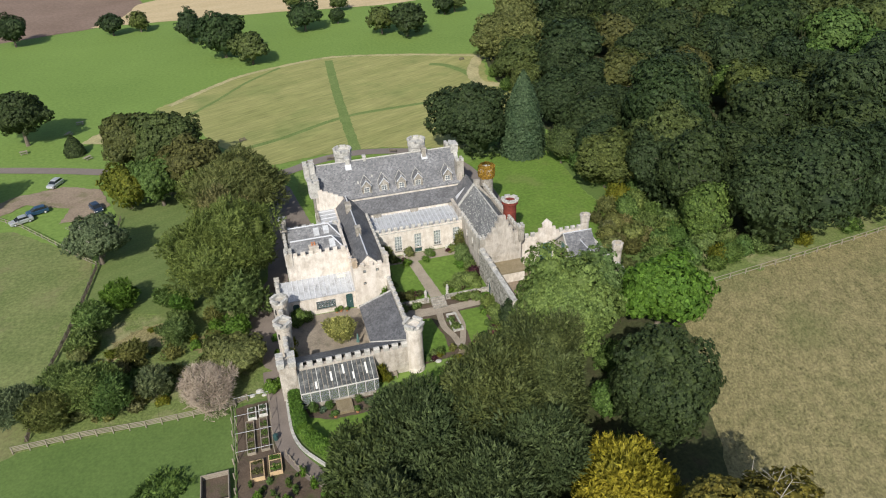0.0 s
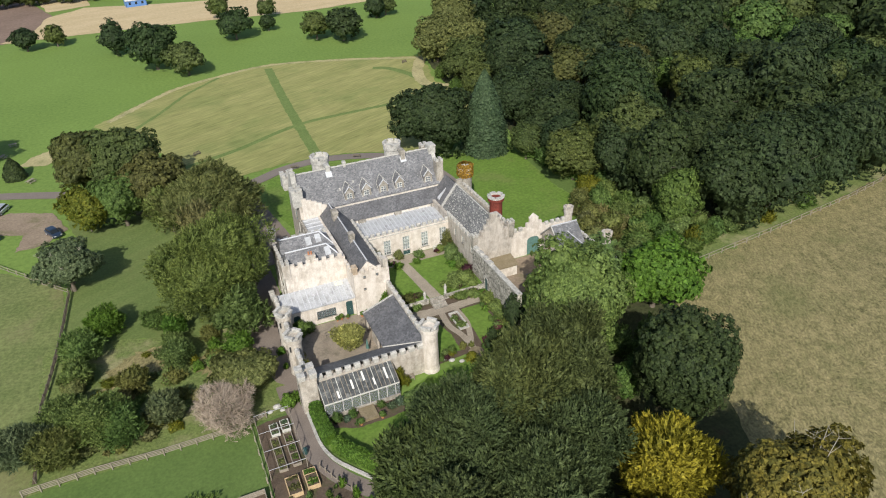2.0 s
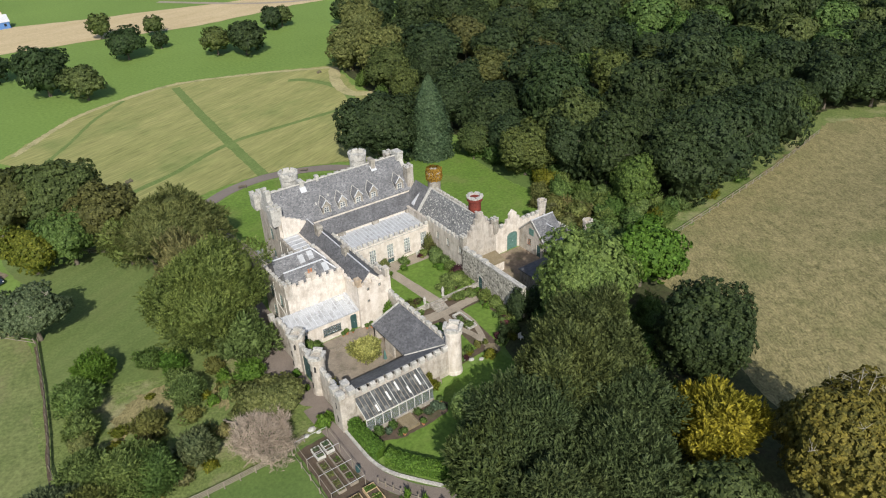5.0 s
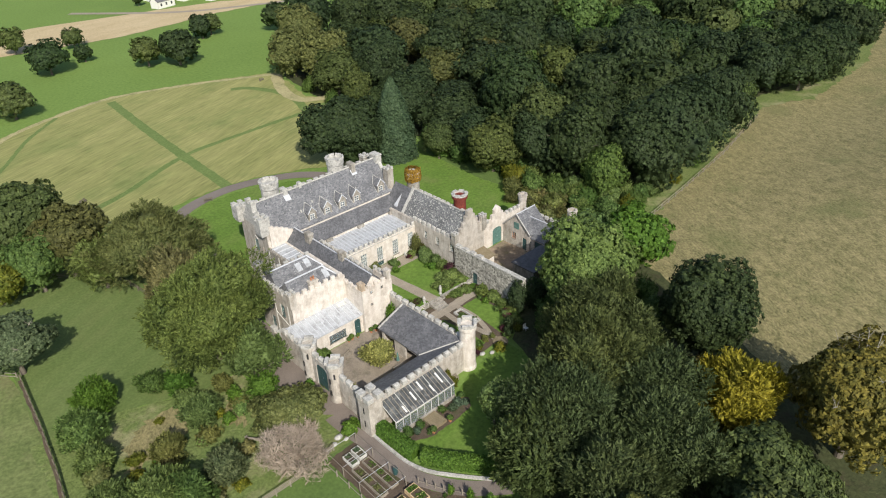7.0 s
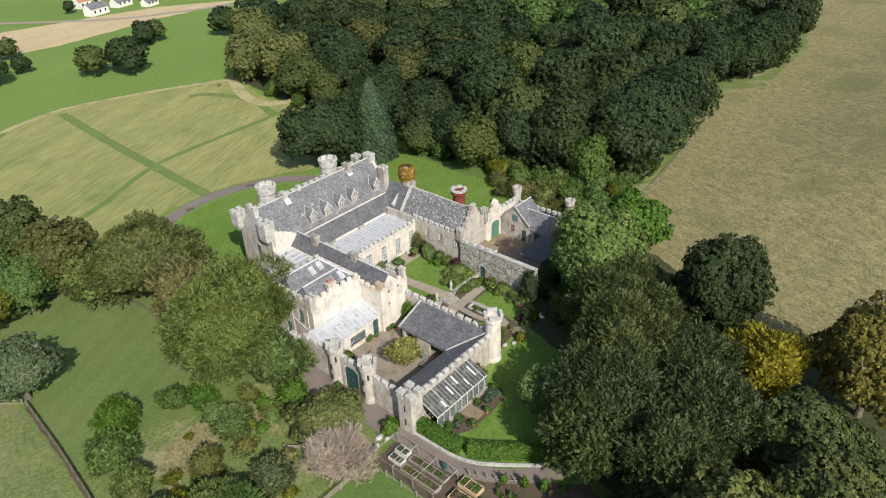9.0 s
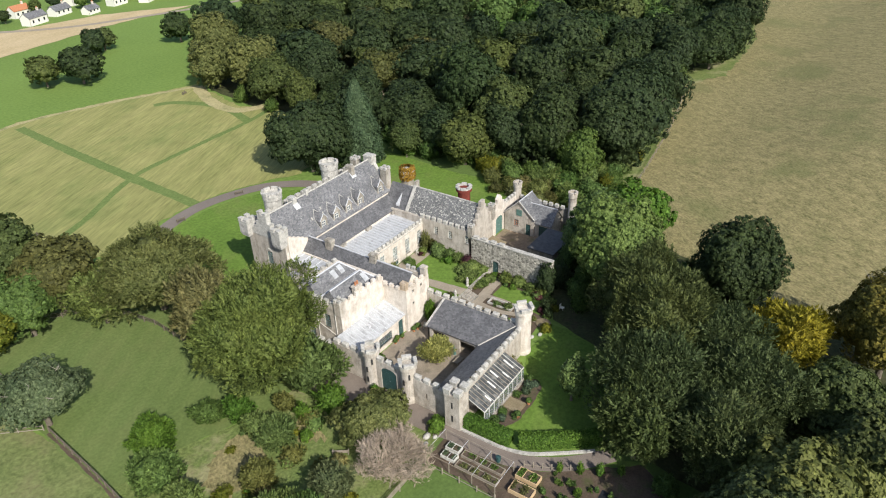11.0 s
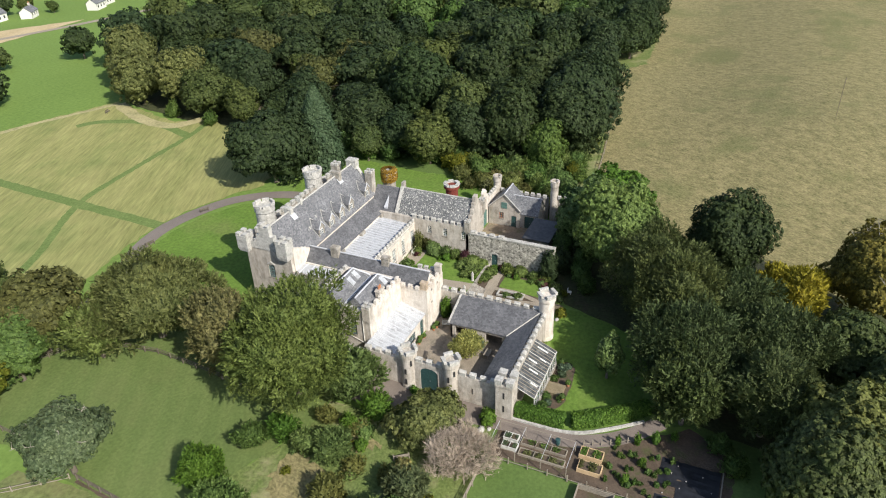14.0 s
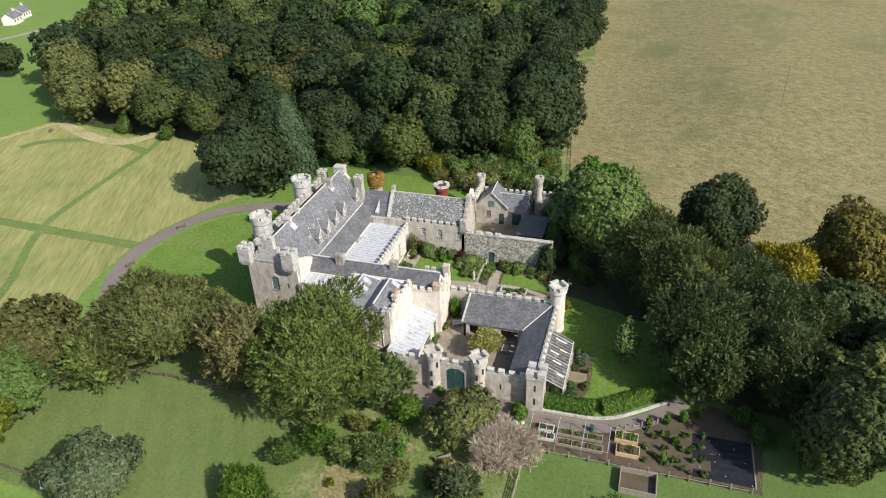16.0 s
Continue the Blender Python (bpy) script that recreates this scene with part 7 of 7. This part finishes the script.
# the dark line of shadow below the paddock fence, laid as a soil-coloured strip
sheet("fence_verge", ribbon([(-32.4, 118), (-33.4, 105.6), (-34.5, 95.7), (-35.4, 89.6), (-35.4, 76)], 0.4), SOIL, 0.09, "dark soil strip standing in for fence shadow", "verge", 0.15, 0.6)
cage = thing("net_cage", "thin grey frame of a fruit netting cage", "cage")
for x in (-9.6, -5.2):
    for y in (64.3, 67.4, 70.6, 74.0):
        boxpart("post", TIMBER, cage, x - 0.04, y - 0.04, -0.1, x + 0.04, y + 0.04, 1.7)
    bar(cage, (x, 64.3, 1.68), (x, 74.0, 1.68), 0.03, TIMBER, "rail")
for y in (67.4, 70.6, 74.0, 64.3):
    bar(cage, (-9.6, y, 1.7), (-5.2, y, 1.7), 0.025, FLASH, "hoop")
fence([(-10.2, 73.6), (-10.1, 64), (-10.0, 48)], "thin wire and post garden fence", 1.1, 2.4, 1)
fence([(-3.9, 63.6), (-2.6, 60.6), (-0.8, 57.8)], "leaning grey stakes beside the path", 1.0, 1.2, 1)

# ---- kitchen garden ----


def raised_bed(x0, y0, x1, y1, h, mat, label, crop, bars=0, soil_z=None):
    b = thing("raised_bed", label, "raised bed", "raised beds")
    t = 0.09
    boxpart("side_board", mat, b, x0, y0, -0.05, x1, y0 + t, h)
    boxpart("side_board", mat, b, x0, y1 - t, -0.05, x1, y1, h)
    boxpart("end_board", mat, b, x0, y0 + t, -0.05, x0 + t, y1 - t, h)
    boxpart("end_board", mat, b, x1 - t, y0 + t, -0.05, x1, y1 - t, h)
    boxpart("soil", SOIL, b, x0 + t, y0 + t, 0, x1 - t, y1 - t, h - 0.12)
    for i in range(bars):
        y = y0 + (y1 - y0) * (i + 1) / (bars + 1)
        boxpart("cross_bar", mat, b, x0, y - 0.04, h, x1, y + 0.04, h + 0.06)
    if crop:
        r = np.random.default_rng(int(abs(x0 * 13 + y0 * 7)))
        n = int(90 * (x1 - x0) * (y1 - y0))
        P = np.stack([r.uniform(x0 + 0.15, x1 - 0.15, n), r.uniform(y0 + 0.15, y1 - 0.15, n), h - 0.1 + 0.25 * r.random(n)], 1)
        P = P[(np.sin(P[:, 1] * 4.0) + 0.4 * np.sin(P[:, 0] * 9)) > -0.1]
        V, Q = leaves_at(P, unit(np.array([0, 0, 1.0]) + 0.6 * r.normal(size=P.shape)), 0.17, r)
        c = tagged(new("crop_foliage", raw_mesh("crop_foliage", V, Q, crop)), kind="stuff")
        c.parent = b
    return b


raised_bed(-6.75, 65.1, -5.7, 70.8, 0.45, TIMBER, "long grey timber raised bed of seedlings", LEAF_MID, 2)
raised_bed(-8.45, 64.9, -7.4, 70.6, 0.45, TIMBER, "long grey timber raised bed of seedlings", LEAF_OLIVE, 2)
raised_bed(-6.7, 71.2, -5.6, 73.1, 0.55, OLD_WHITE, "pale glazed cold frame with plants", LEAF_BLUE, 1)
raised_bed(-8.1, 70.9, -7.0, 72.9, 0.55, OLD_WHITE, "pale glazed cold frame with plants", LEAF_BLUE, 1)
raised_bed(-6.0, 60.9, -4.5, 63.7, 0.65, NEW_TIMBER, "new pale timber raised bed of salad", LEAF_BRIGHT, 2)
raised_bed(-8.2, 60.6, -6.6, 63.4, 0.65, NEW_TIMBER, "new pale timber raised bed of dark soil", LEAF_BROWN, 0)
comp = thing("compost_bay", "open compost bay of grey timber pallets", "compost bay")
for x0, y0, x1, y1 in ((-13.8, 58.4, -10.6, 58.5), (-13.8, 62.5, -10.6, 62.6), (-13.8, 58.5, -13.7, 62.5), (-10.7, 58.5, -10.6, 62.5)):
    for k in range(4):
        boxpart("slat", TIMBER, comp, x0, y0, 0.08 + 0.25 * k, x1, y1, 0.24 + 0.25 * k)
boxpart("compost", SOIL, comp, -13.7, 58.5, -0.05, -10.7, 62.5, 0.25)
bm = bmesh.new()
g = {}
for i in range(23):
    for j in range(23):
        x, y = -9.1 + 7.0 * i / 22, 47.7 + 6.7 * j / 22
        g[i, j] = bm.verts.new((x + 0.05 * noise.noise(Vector((x, y, 8))), y, 0.10 + 0.07 * noise.noise(Vector((x * 1.3, y * 0.7, 2)))))
for i in range(22):
    for j in range(22):
        if not (3 < i < 9 and 14 < j < 22):
            bm.faces.new((g[i, j], g[i + 1, j], g[i + 1, j + 1], g[i, j + 1]))
solid("weed_sheet", bm, BLACK_SHEET, "crumpled black weed-suppressing sheet on the plot", "ground sheet")
for i in range(9):
    x, y = -8.9 + 6.6 * ((i * 37) % 10) / 10, 47.9 + 6.3 * ((i * 53) % 11) / 11
    bm = bmesh.new()
    bmesh.ops.create_icosphere(bm, subdivisions=1, radius=0.08, matrix=Matrix.Translation((x, y, 0.2)) @ Matrix.Diagonal((1.2, 0.9, 0.7, 1)))
    solid("stone_weight", bm, COPING, "pale stone holding down the sheet", "stone", "sheet weights")
boxpart("edging_plank", TIMBER, None, -9.3, 47.4, 0.0, -2.0, 47.55, 0.18)
tagged(bpy.data.objects["edging_plank"], "long grey edging plank beside the sheet", "plank")


# ---- garden furniture ----
def bench(x, y, yaw, mat, label, L=1.6):
    b = thing("bench", label, "bench", "benches", at=(x, y, 0))
    b.rotation_euler = (0, 0, yaw)
    for k in range(3):
        boxpart("seat_slat", mat, b, -L / 2, -0.22 + 0.16 * k, 0.42, L / 2, -0.09 + 0.16 * k, 0.46)
    for k in range(3):
        boxpart("back_slat", mat, b, -L / 2, 0.24, 0.55 + 0.14 * k, L / 2, 0.28, 0.64 + 0.14 * k)
    for sx in (-1, 1):
        boxpart("leg", mat, b, sx * L / 2 - 0.05, -0.24, -0.02, sx * L / 2 + 0.05, -0.15, 0.62)
        boxpart("leg", mat, b, sx * L / 2 - 0.05, 0.20, -0.02, sx * L / 2 + 0.05, 0.29, 0.95)
        boxpart("armrest", mat, b, sx * L / 2 - 0.06, -0.26, 0.62, sx * L / 2 + 0.06, 0.24, 0.66)
    return b


bench(14.1, 151.0, 2.9, BARK, "dark timber bench beside the drive")
bench(28.6, 150.3, 2.6, BARK, "dark timber bench beside the drive")
bench(-5.0, 170.0, 0.6, BARK, "dark timber bench on the meadow")
bench(66.0, 216.3, 0.4, BARK, "dark timber bench on the meadow")
bench(-14.3, 83.5, 2.2, TIMBER, "weathered grey bench in the orchard", 1.9)
bench(28.4, 102.4, 0.0, OLD_WHITE, "pale garden bench against the wall").location.z = TERR
bench(20.9, 102.8, 0.0, OLD_WHITE, "pale garden bench against the wall").location.z = TERR
bench(11.3, 73.4, 0.0, TIMBER, "weathered bench under the courtyard wall")
bench(4.2, 88.2, 0.3, TIMBER, "weathered bench in the courtyard", 1.4)
bench(12.0, 89.0, -1.2, OLD_WHITE, "pale bench in the courtyard corner", 1.3)


def picnic_table(x, y, yaw):
    b = thing("picnic_table", "grey timber picnic table on the grass", "picnic table", "picnic tables", at=(x, y, 0))
    b.rotation_euler = (0, 0, yaw)
    boxpart("tabletop", TIMBER, b, -0.9, -0.38, 0.70, 0.9, 0.38, 0.75)
    for s in (-1, 1):
        boxpart("seat", TIMBER, b, -0.9, s * 0.75 - 0.13, 0.42, 0.9, s * 0.75 + 0.13, 0.46)
        bar(b, (s * 0.6, -0.7, 0), (s * 0.6, 0.25, 0.72), 0.05, TIMBER, "leg", 5)
        bar(b, (s * 0.6, 0.7, 0), (s * 0.6, -0.25, 0.72), 0.05, TIMBER, "leg", 5)


for x, y, a in ((-56.8, 181.2, 0.3), (-48.2, 191, 1.2), (-46.5, 198.5, 0.2), (-41.0, 172.0, 0.8)):
    picnic_table(x, y, a)
sheet("bleached_patch", [(-44, 183), (-38, 181), (-34, 187), (-36, 192), (-42, 188)], DRY, 0.08, "bleached patch of dry grass", "grass", 0.5, 0.8)
bm = bmesh.new()
turned(bm, 22.4, 74.7, [(1.15, -0.05), (1.2, 0.15), (1.1, 0.22), (0.2, 0.26)], 14)
solid("stone_slab", bm, MOSS, "broad round mossy stone slab", "slab")
chair = thing("garden_chair", "white metal garden chair under the trees", "chair", at=(27.2, 73.9, 0))
boxpart("seat", WHITE_PAINT, chair, -0.3, -0.3, 0.40, 0.3, 0.3, 0.45)
boxpart("backrest", WHITE_PAINT, chair, -0.3, 0.27, 0.45, 0.3, 0.32, 1.0)
for sx in (-1, 1):
    for sy in (-1, 1):
        boxpart("leg", WHITE_PAINT, chair, sx * 0.26 - 0.03, sy * 0.26 - 0.03, -0.02, sx * 0.26 + 0.03, sy * 0.26 + 0.03, 0.40)
trough = thing("planting_trough", "low stone-edged planting bed in the path", "planter")
for d in ((22.4, 80.4, 24.0, 80.65), (22.4, 84.6, 24.0, 84.8), (22.4, 80.65, 22.6, 84.6), (23.8, 80.65, 24.0, 84.6)):
    boxpart("kerb_stone", COPING, trough, d[0], d[1], -0.05, d[2], d[3], 0.35)
par = thing("parasol", "closed green courtyard parasol on a pole", "parasol", at=(8.2, 81.6, 0))
bar(par, (0, 0, 0), (0, 0, 2.4), 0.03, TIMBER, "pole")
bm = bmesh.new()
turned(bm, 0, 0, [(0.26, 0.95), (0.2, 1.4), (0.1, 2.2), (0.02, 2.5)], 10)
part("canopy", bm, TEAL_PAINT, par)
bm = bmesh.new()
turned(bm, 0, 0, [(0.3, -0.02), (0.3, 0.06), (0.05, 0.1)], 12)
part("base", bm, STONE, par)
tb = thing("courtyard_table", "weathered timber courtyard table", "table", at=(7.6, 80.6, 0))
boxpart("tabletop", TIMBER, tb, -0.8, -0.45, 0.70, 0.8, 0.45, 0.76)
for sx in (-1, 1):
    for sy in (-1, 1):
        boxpart("leg", TIMBER, tb, sx * 0.7 - 0.05, sy * 0.36 - 0.05, -0.02, sx * 0.7 + 0.05, sy * 0.36 + 0.05, 0.70)
for i, (x, y, z, s) in enumerate([(7.1, 91.1, 0, 1.0), (6.4, 91.0, 0, 0.8), (8.0, 90.9, 0, 0.7), (10.2, 90.4, 0, 0.9), (11.0, 90.2, 0, 1.1), (2.8, 68.2, 0, 1.0), (5.7, 68.2, 0, 1.0), (9.8, 70.2, 0, 1.0)]):
    p = thing("plant_pot", "terracotta pot with a leafy plant", "plant pot", "plant pots", at=(x, y, z))
    bm = bmesh.new()
    turned(bm, 0, 0, [(0.16 * s, 0), (0.24 * s, 0.4 * s), (0.27 * s, 0.4 * s), (0.27 * s, 0.46 * s), (0.2 * s, 0.46 * s)], 12)
    part("pot", bm, TERRACOTTA, p)
    c = new("plant", crown_mesh(820 + i, 0.38 * s, 0.4 * s, 1.1 * s, LEAF_MID, 8, 1.5, 0.16, 0.0, 0.2, 300))
    c.parent = p
bin_ = thing("water_butt", "dark green plastic water butt", "water butt", at=(-4.9, 66.6, 0))
bm = bmesh.new()
turned(bm, 0, 0, [(0.26, 0), (0.32, 0.4), (0.3, 0.85)], 14)
part("barrel", bm, GREEN_PAINT, bin_)
bm = bmesh.new()
turned(bm, 0, 0, [(0.32, 0.85), (0.32, 0.9), (0.1, 0.95)], 14)
part("lid", bm, GREEN_PAINT, bin_)
for i, (x, y, r_) in enumerate([(-6.3, 76.2, 0.5), (-7.4, 75.6, 0.35), (-5.8, 75.3, 0.3), (-8.6, 75.4, 0.3), (18.4, 74.6, 0.4), (17.6, 75.2, 0.3), (19.6, 73.8, 0.35)]):
    bm = bmesh.new()
    bmesh.ops.create_icosphere(bm, subdivisions=2, radius=r_, matrix=Matrix.Translation((x, y, r_ * 0.35)) @ Matrix.Diagonal((1.2, 0.9, 0.6, 1)))
    for v in bm.verts:
        v.co += v.normal * 0.12 * r_ * noise.noise(v.co * 4)
    solid("boulder", bm, COPING, "pale rounded boulder on the ground", "boulder", "boulders")


# ---- cars ----
def car_paint(name, col):
    m, nt, bs = nodes_of(name)
    bs.inputs["Base Color"].default_value = (*col, 1)
    bs.inputs["Roughness"].default_value, bs.inputs["Metallic"].default_value = 0.28, 0.35
    bs.inputs["Coat Weight"].default_value = 0.5
    return m


TYRE = plain("black_rubber", (0.02, 0.02, 0.02), 0.8)
CAR_GLASS = plain("dark_car_glass", (0.02, 0.025, 0.03), 0.08, 0, 0.05)
LAMP = plain("clear_lamp", (0.7, 0.7, 0.7), 0.15)


def car(x, y, yaw, mat, label, L=4.3, W=1.75, H=1.48, hatch=True):
    c = thing("car", label, "car", "parked cars", at=(x, y, 0.08))
    c.rotation_euler = (0, 0, yaw)
    def loft(name, sections, m, parent):
        bm = bmesh.new()
        rings = []
        for px, w, z0, z1 in sections:
            e = 0.12 * (z1 - z0)
            rings.append([bm.verts.new(q) for q in ((px, -w, z0 + e), (px, -w * 0.93, z0), (px, w * 0.93, z0), (px, w, z0 + e), (px, w, z1 - e), (px, w * 0.90, z1), (px, -w * 0.90, z1), (px, -w, z1 - e))])
        for r0, r1 in zip(rings, rings[1:]):
            for i in range(8):
                bm.faces.new((r0[i], r0[(i + 1) % 8], r1[(i + 1) % 8], r1[i]))
        bm.faces.new(rings[0])
        bm.faces.new(rings[-1][::-1])
        return part(name, bm, m, parent)
    h, w = L / 2, W / 2
    loft("body", [(-h, w * 0.80, 0.35, 0.80), (-h + 0.12, w * 0.94, 0.25, 0.92), (-h * 0.45, w, 0.2, 0.95), (h * 0.35, w, 0.2, 0.93), (h - 0.35, w * 0.96, 0.22, 0.82), (h - 0.08, w * 0.86, 0.25, 0.70), (h, w * 0.74, 0.35, 0.58)], mat, c)
    back = -h + (0.22 if hatch else 0.75)
    loft("windows", [(back, w * 0.82, 0.90, 0.94), (back + 0.42, w * 0.80, 0.90, H - 0.07), (0.25, w * 0.80, 0.90, H - 0.04), (h * 0.52, w * 0.86, 0.88, 0.92)], CAR_GLASS, c)
    loft("roof", [(back + 0.36, w * 0.70, H - 0.09, H - 0.05), (back + 0.6, w * 0.76, H - 0.08, H), (0.15, w * 0.74, H - 0.08, H), (0.42, w * 0.66, H - 0.14, H - 0.08)], mat, c)
    for sx in (-0.62, 0.62):
        for sy in (-1, 1):
            wh = new("wheel")
            wh.parent, wh.location = c, (sx * h, sy * (w - 0.10), 0.31)
            bm = bmesh.new()
            tube(bm, (0, -0.1, 0), (0, 0.1, 0), 0.31, 0.31, 16)
            part("tyre", bm, TYRE, wh)
            bm = bmesh.new()
            tube(bm, (0, -0.11, 0), (0, 0.11, 0), 0.2, 0.2, 12)
            part("rim", bm, FLASH, wh)
    for sy in (-1, 1):
        boxpart("headlight", LAMP, c, h - 0.2, sy * w * 0.66 - 0.16, 0.56, h - 0.02, sy * w * 0.66 + 0.16, 0.70)
        boxpart("door_mirror", mat, c, h * 0.3, sy * (w + 0.08) - 0.09, 0.92, h * 0.3 + 0.12, sy * (w + 0.08) + 0.09, 1.05)
    return c


car(-49.2, 141.6, radians(207), car_paint("silver_paint", (0.45, 0.47, 0.50)), "silver saloon car parked on the grass edge", 4.4, 1.75, 1.42, False)
car(-46.9, 145.0, radians(201), car_paint("blue_paint", (0.03, 0.08, 0.16)), "dark blue hatchback parked on bare earth")
car(-35.3, 142.4, radians(-62), car_paint("navy_paint", (0.03, 0.05, 0.09)), "navy blue hatchback parked on bare earth", 4.1)
car(-45.8, 158.3, radians(245), car_paint("grey_white_paint", (0.55, 0.58, 0.62)), "pale silver hatchback parked on the grass", 4.1)

# ---- distance ----
pole = thing("field_pole", "tall thin timber pole in the hay field", "pole")
bar(pole, (112.6, 34.0, hill(112.6, 34) - 0.3), (112.6, 34.0, hill(112.6, 34) + 9.5), 0.06, BARK, "mast", 8)
bar(pole, (112.0, 34.3, hill(112.6, 34) + 9.0), (113.2, 33.7, hill(112.6, 34) + 9.0), 0.035, BARK, "cross_arm", 6)


def far_house(x, y, w, d, h, yaw, wall_mat, roof_mat, label):
    f = thing("cottage", label, "house", "far houses", at=(x, y, 0))
    f.rotation_euler = (0, 0, yaw)
    wall(f, (-w / 2, -d / 2), (w / 2, -d / 2), -0.2, h, 0.3, wall_mat, [(w * q - 0.5, w * q + 0.5, 1.0, 2.2) for q in (0.2, 0.5, 0.8)])
    for q in (0.2, 0.5, 0.8):
        boxpart("window", CAR_GLASS, f, -w / 2 + w * q - 0.5, -d / 2 + 0.15, 1.0, -w / 2 + w * q + 0.5, -d / 2 + 0.2, 2.2)
    wall(f, (w / 2, d / 2), (-w / 2, d / 2), -0.2, h, 0.3, wall_mat)
    for s in (-1, 1):
        gable(f, (s * w / 2, -d / 2 * s), (s * w / 2, d / 2 * s), [(0, -0.2), (d, -0.2), (d, h), (d / 2, h + d * 0.38), (0, h)], 0.3, wall_mat)
        slab(f, [(-w / 2 - 0.2, s * (d / 2 + 0.25), h - 0.1), (w / 2 + 0.2, s * (d / 2 + 0.25), h - 0.1), (w / 2 + 0.2, 0, h + d * 0.4), (-w / 2 - 0.2, 0, h + d * 0.4)], roof_mat, 0.15)
    chimney(f, w * 0.3, 0, h + d * 0.3, h + d * 0.4 + 0.9, 0.8, 0.6, 2, HARL)


for x, y, w, d, h, a, rm in [(94.8, 351, 14, 7, 4.5, 0.3, SLATE), (99, 371, 12, 7, 4.5, 0.2, TERRACOTTA), (110, 358, 13, 7, 3.5, 0.3, SLATE), (118, 347, 10, 6, 3.0, 0.3, SLATE), (126, 373, 13, 7, 4.5, 0.4, SLATE), (135, 353, 12, 7, 4.5, 0.2, SLATE),
                             (146, 346, 10, 7, 4.0, 0.5, SLATE), (-46, 408, 11, 7, 4.2, 0.1, SLATE), (-33, 402, 10, 7, 4.0, 0.3, SLATE), (-62, 425, 12, 7, 4.2, 0.0, SLATE), (168, 330, 11, 7, 4.2, 0.3, SLATE), (178, 335, 10, 7, 4.2, 0.3, SLATE)]:
    far_house(x, y, w * 0.7, d * 0.7, h * 0.7, a, WHITE_PAINT, rm, "white rendered far-off house with a pitched roof")
far_house(-8.2, 366, 9, 6, 3.0, 0.1, plain("blue_shed_paint", (0.10, 0.22, 0.5), 0.5), FLASH, "blue-walled shed with a pale roof")
r7 = random.Random(3)
for i in range(26):
    x = -70 + 62 * i / 26 + r7.uniform(-2, 2)
    if not -12 < x < -4:
        k = r7.choice([0, 1, 3])
        wood_tree(x, 392 + r7.uniform(-4, 6) - 0.1 * (x + 40), k, r7.uniform(0.4, 0.65), r7.uniform(0, 6), deep)
for x, y in ((88, 362), (104, 366), (122, 360), (131, 366), (143, 358), (156, 343), (116, 372), (150, 352)):
    wood_tree(x, y, r7.choice([0, 1, 3]), r7.uniform(0.35, 0.6), r7.uniform(0, 6), deep)
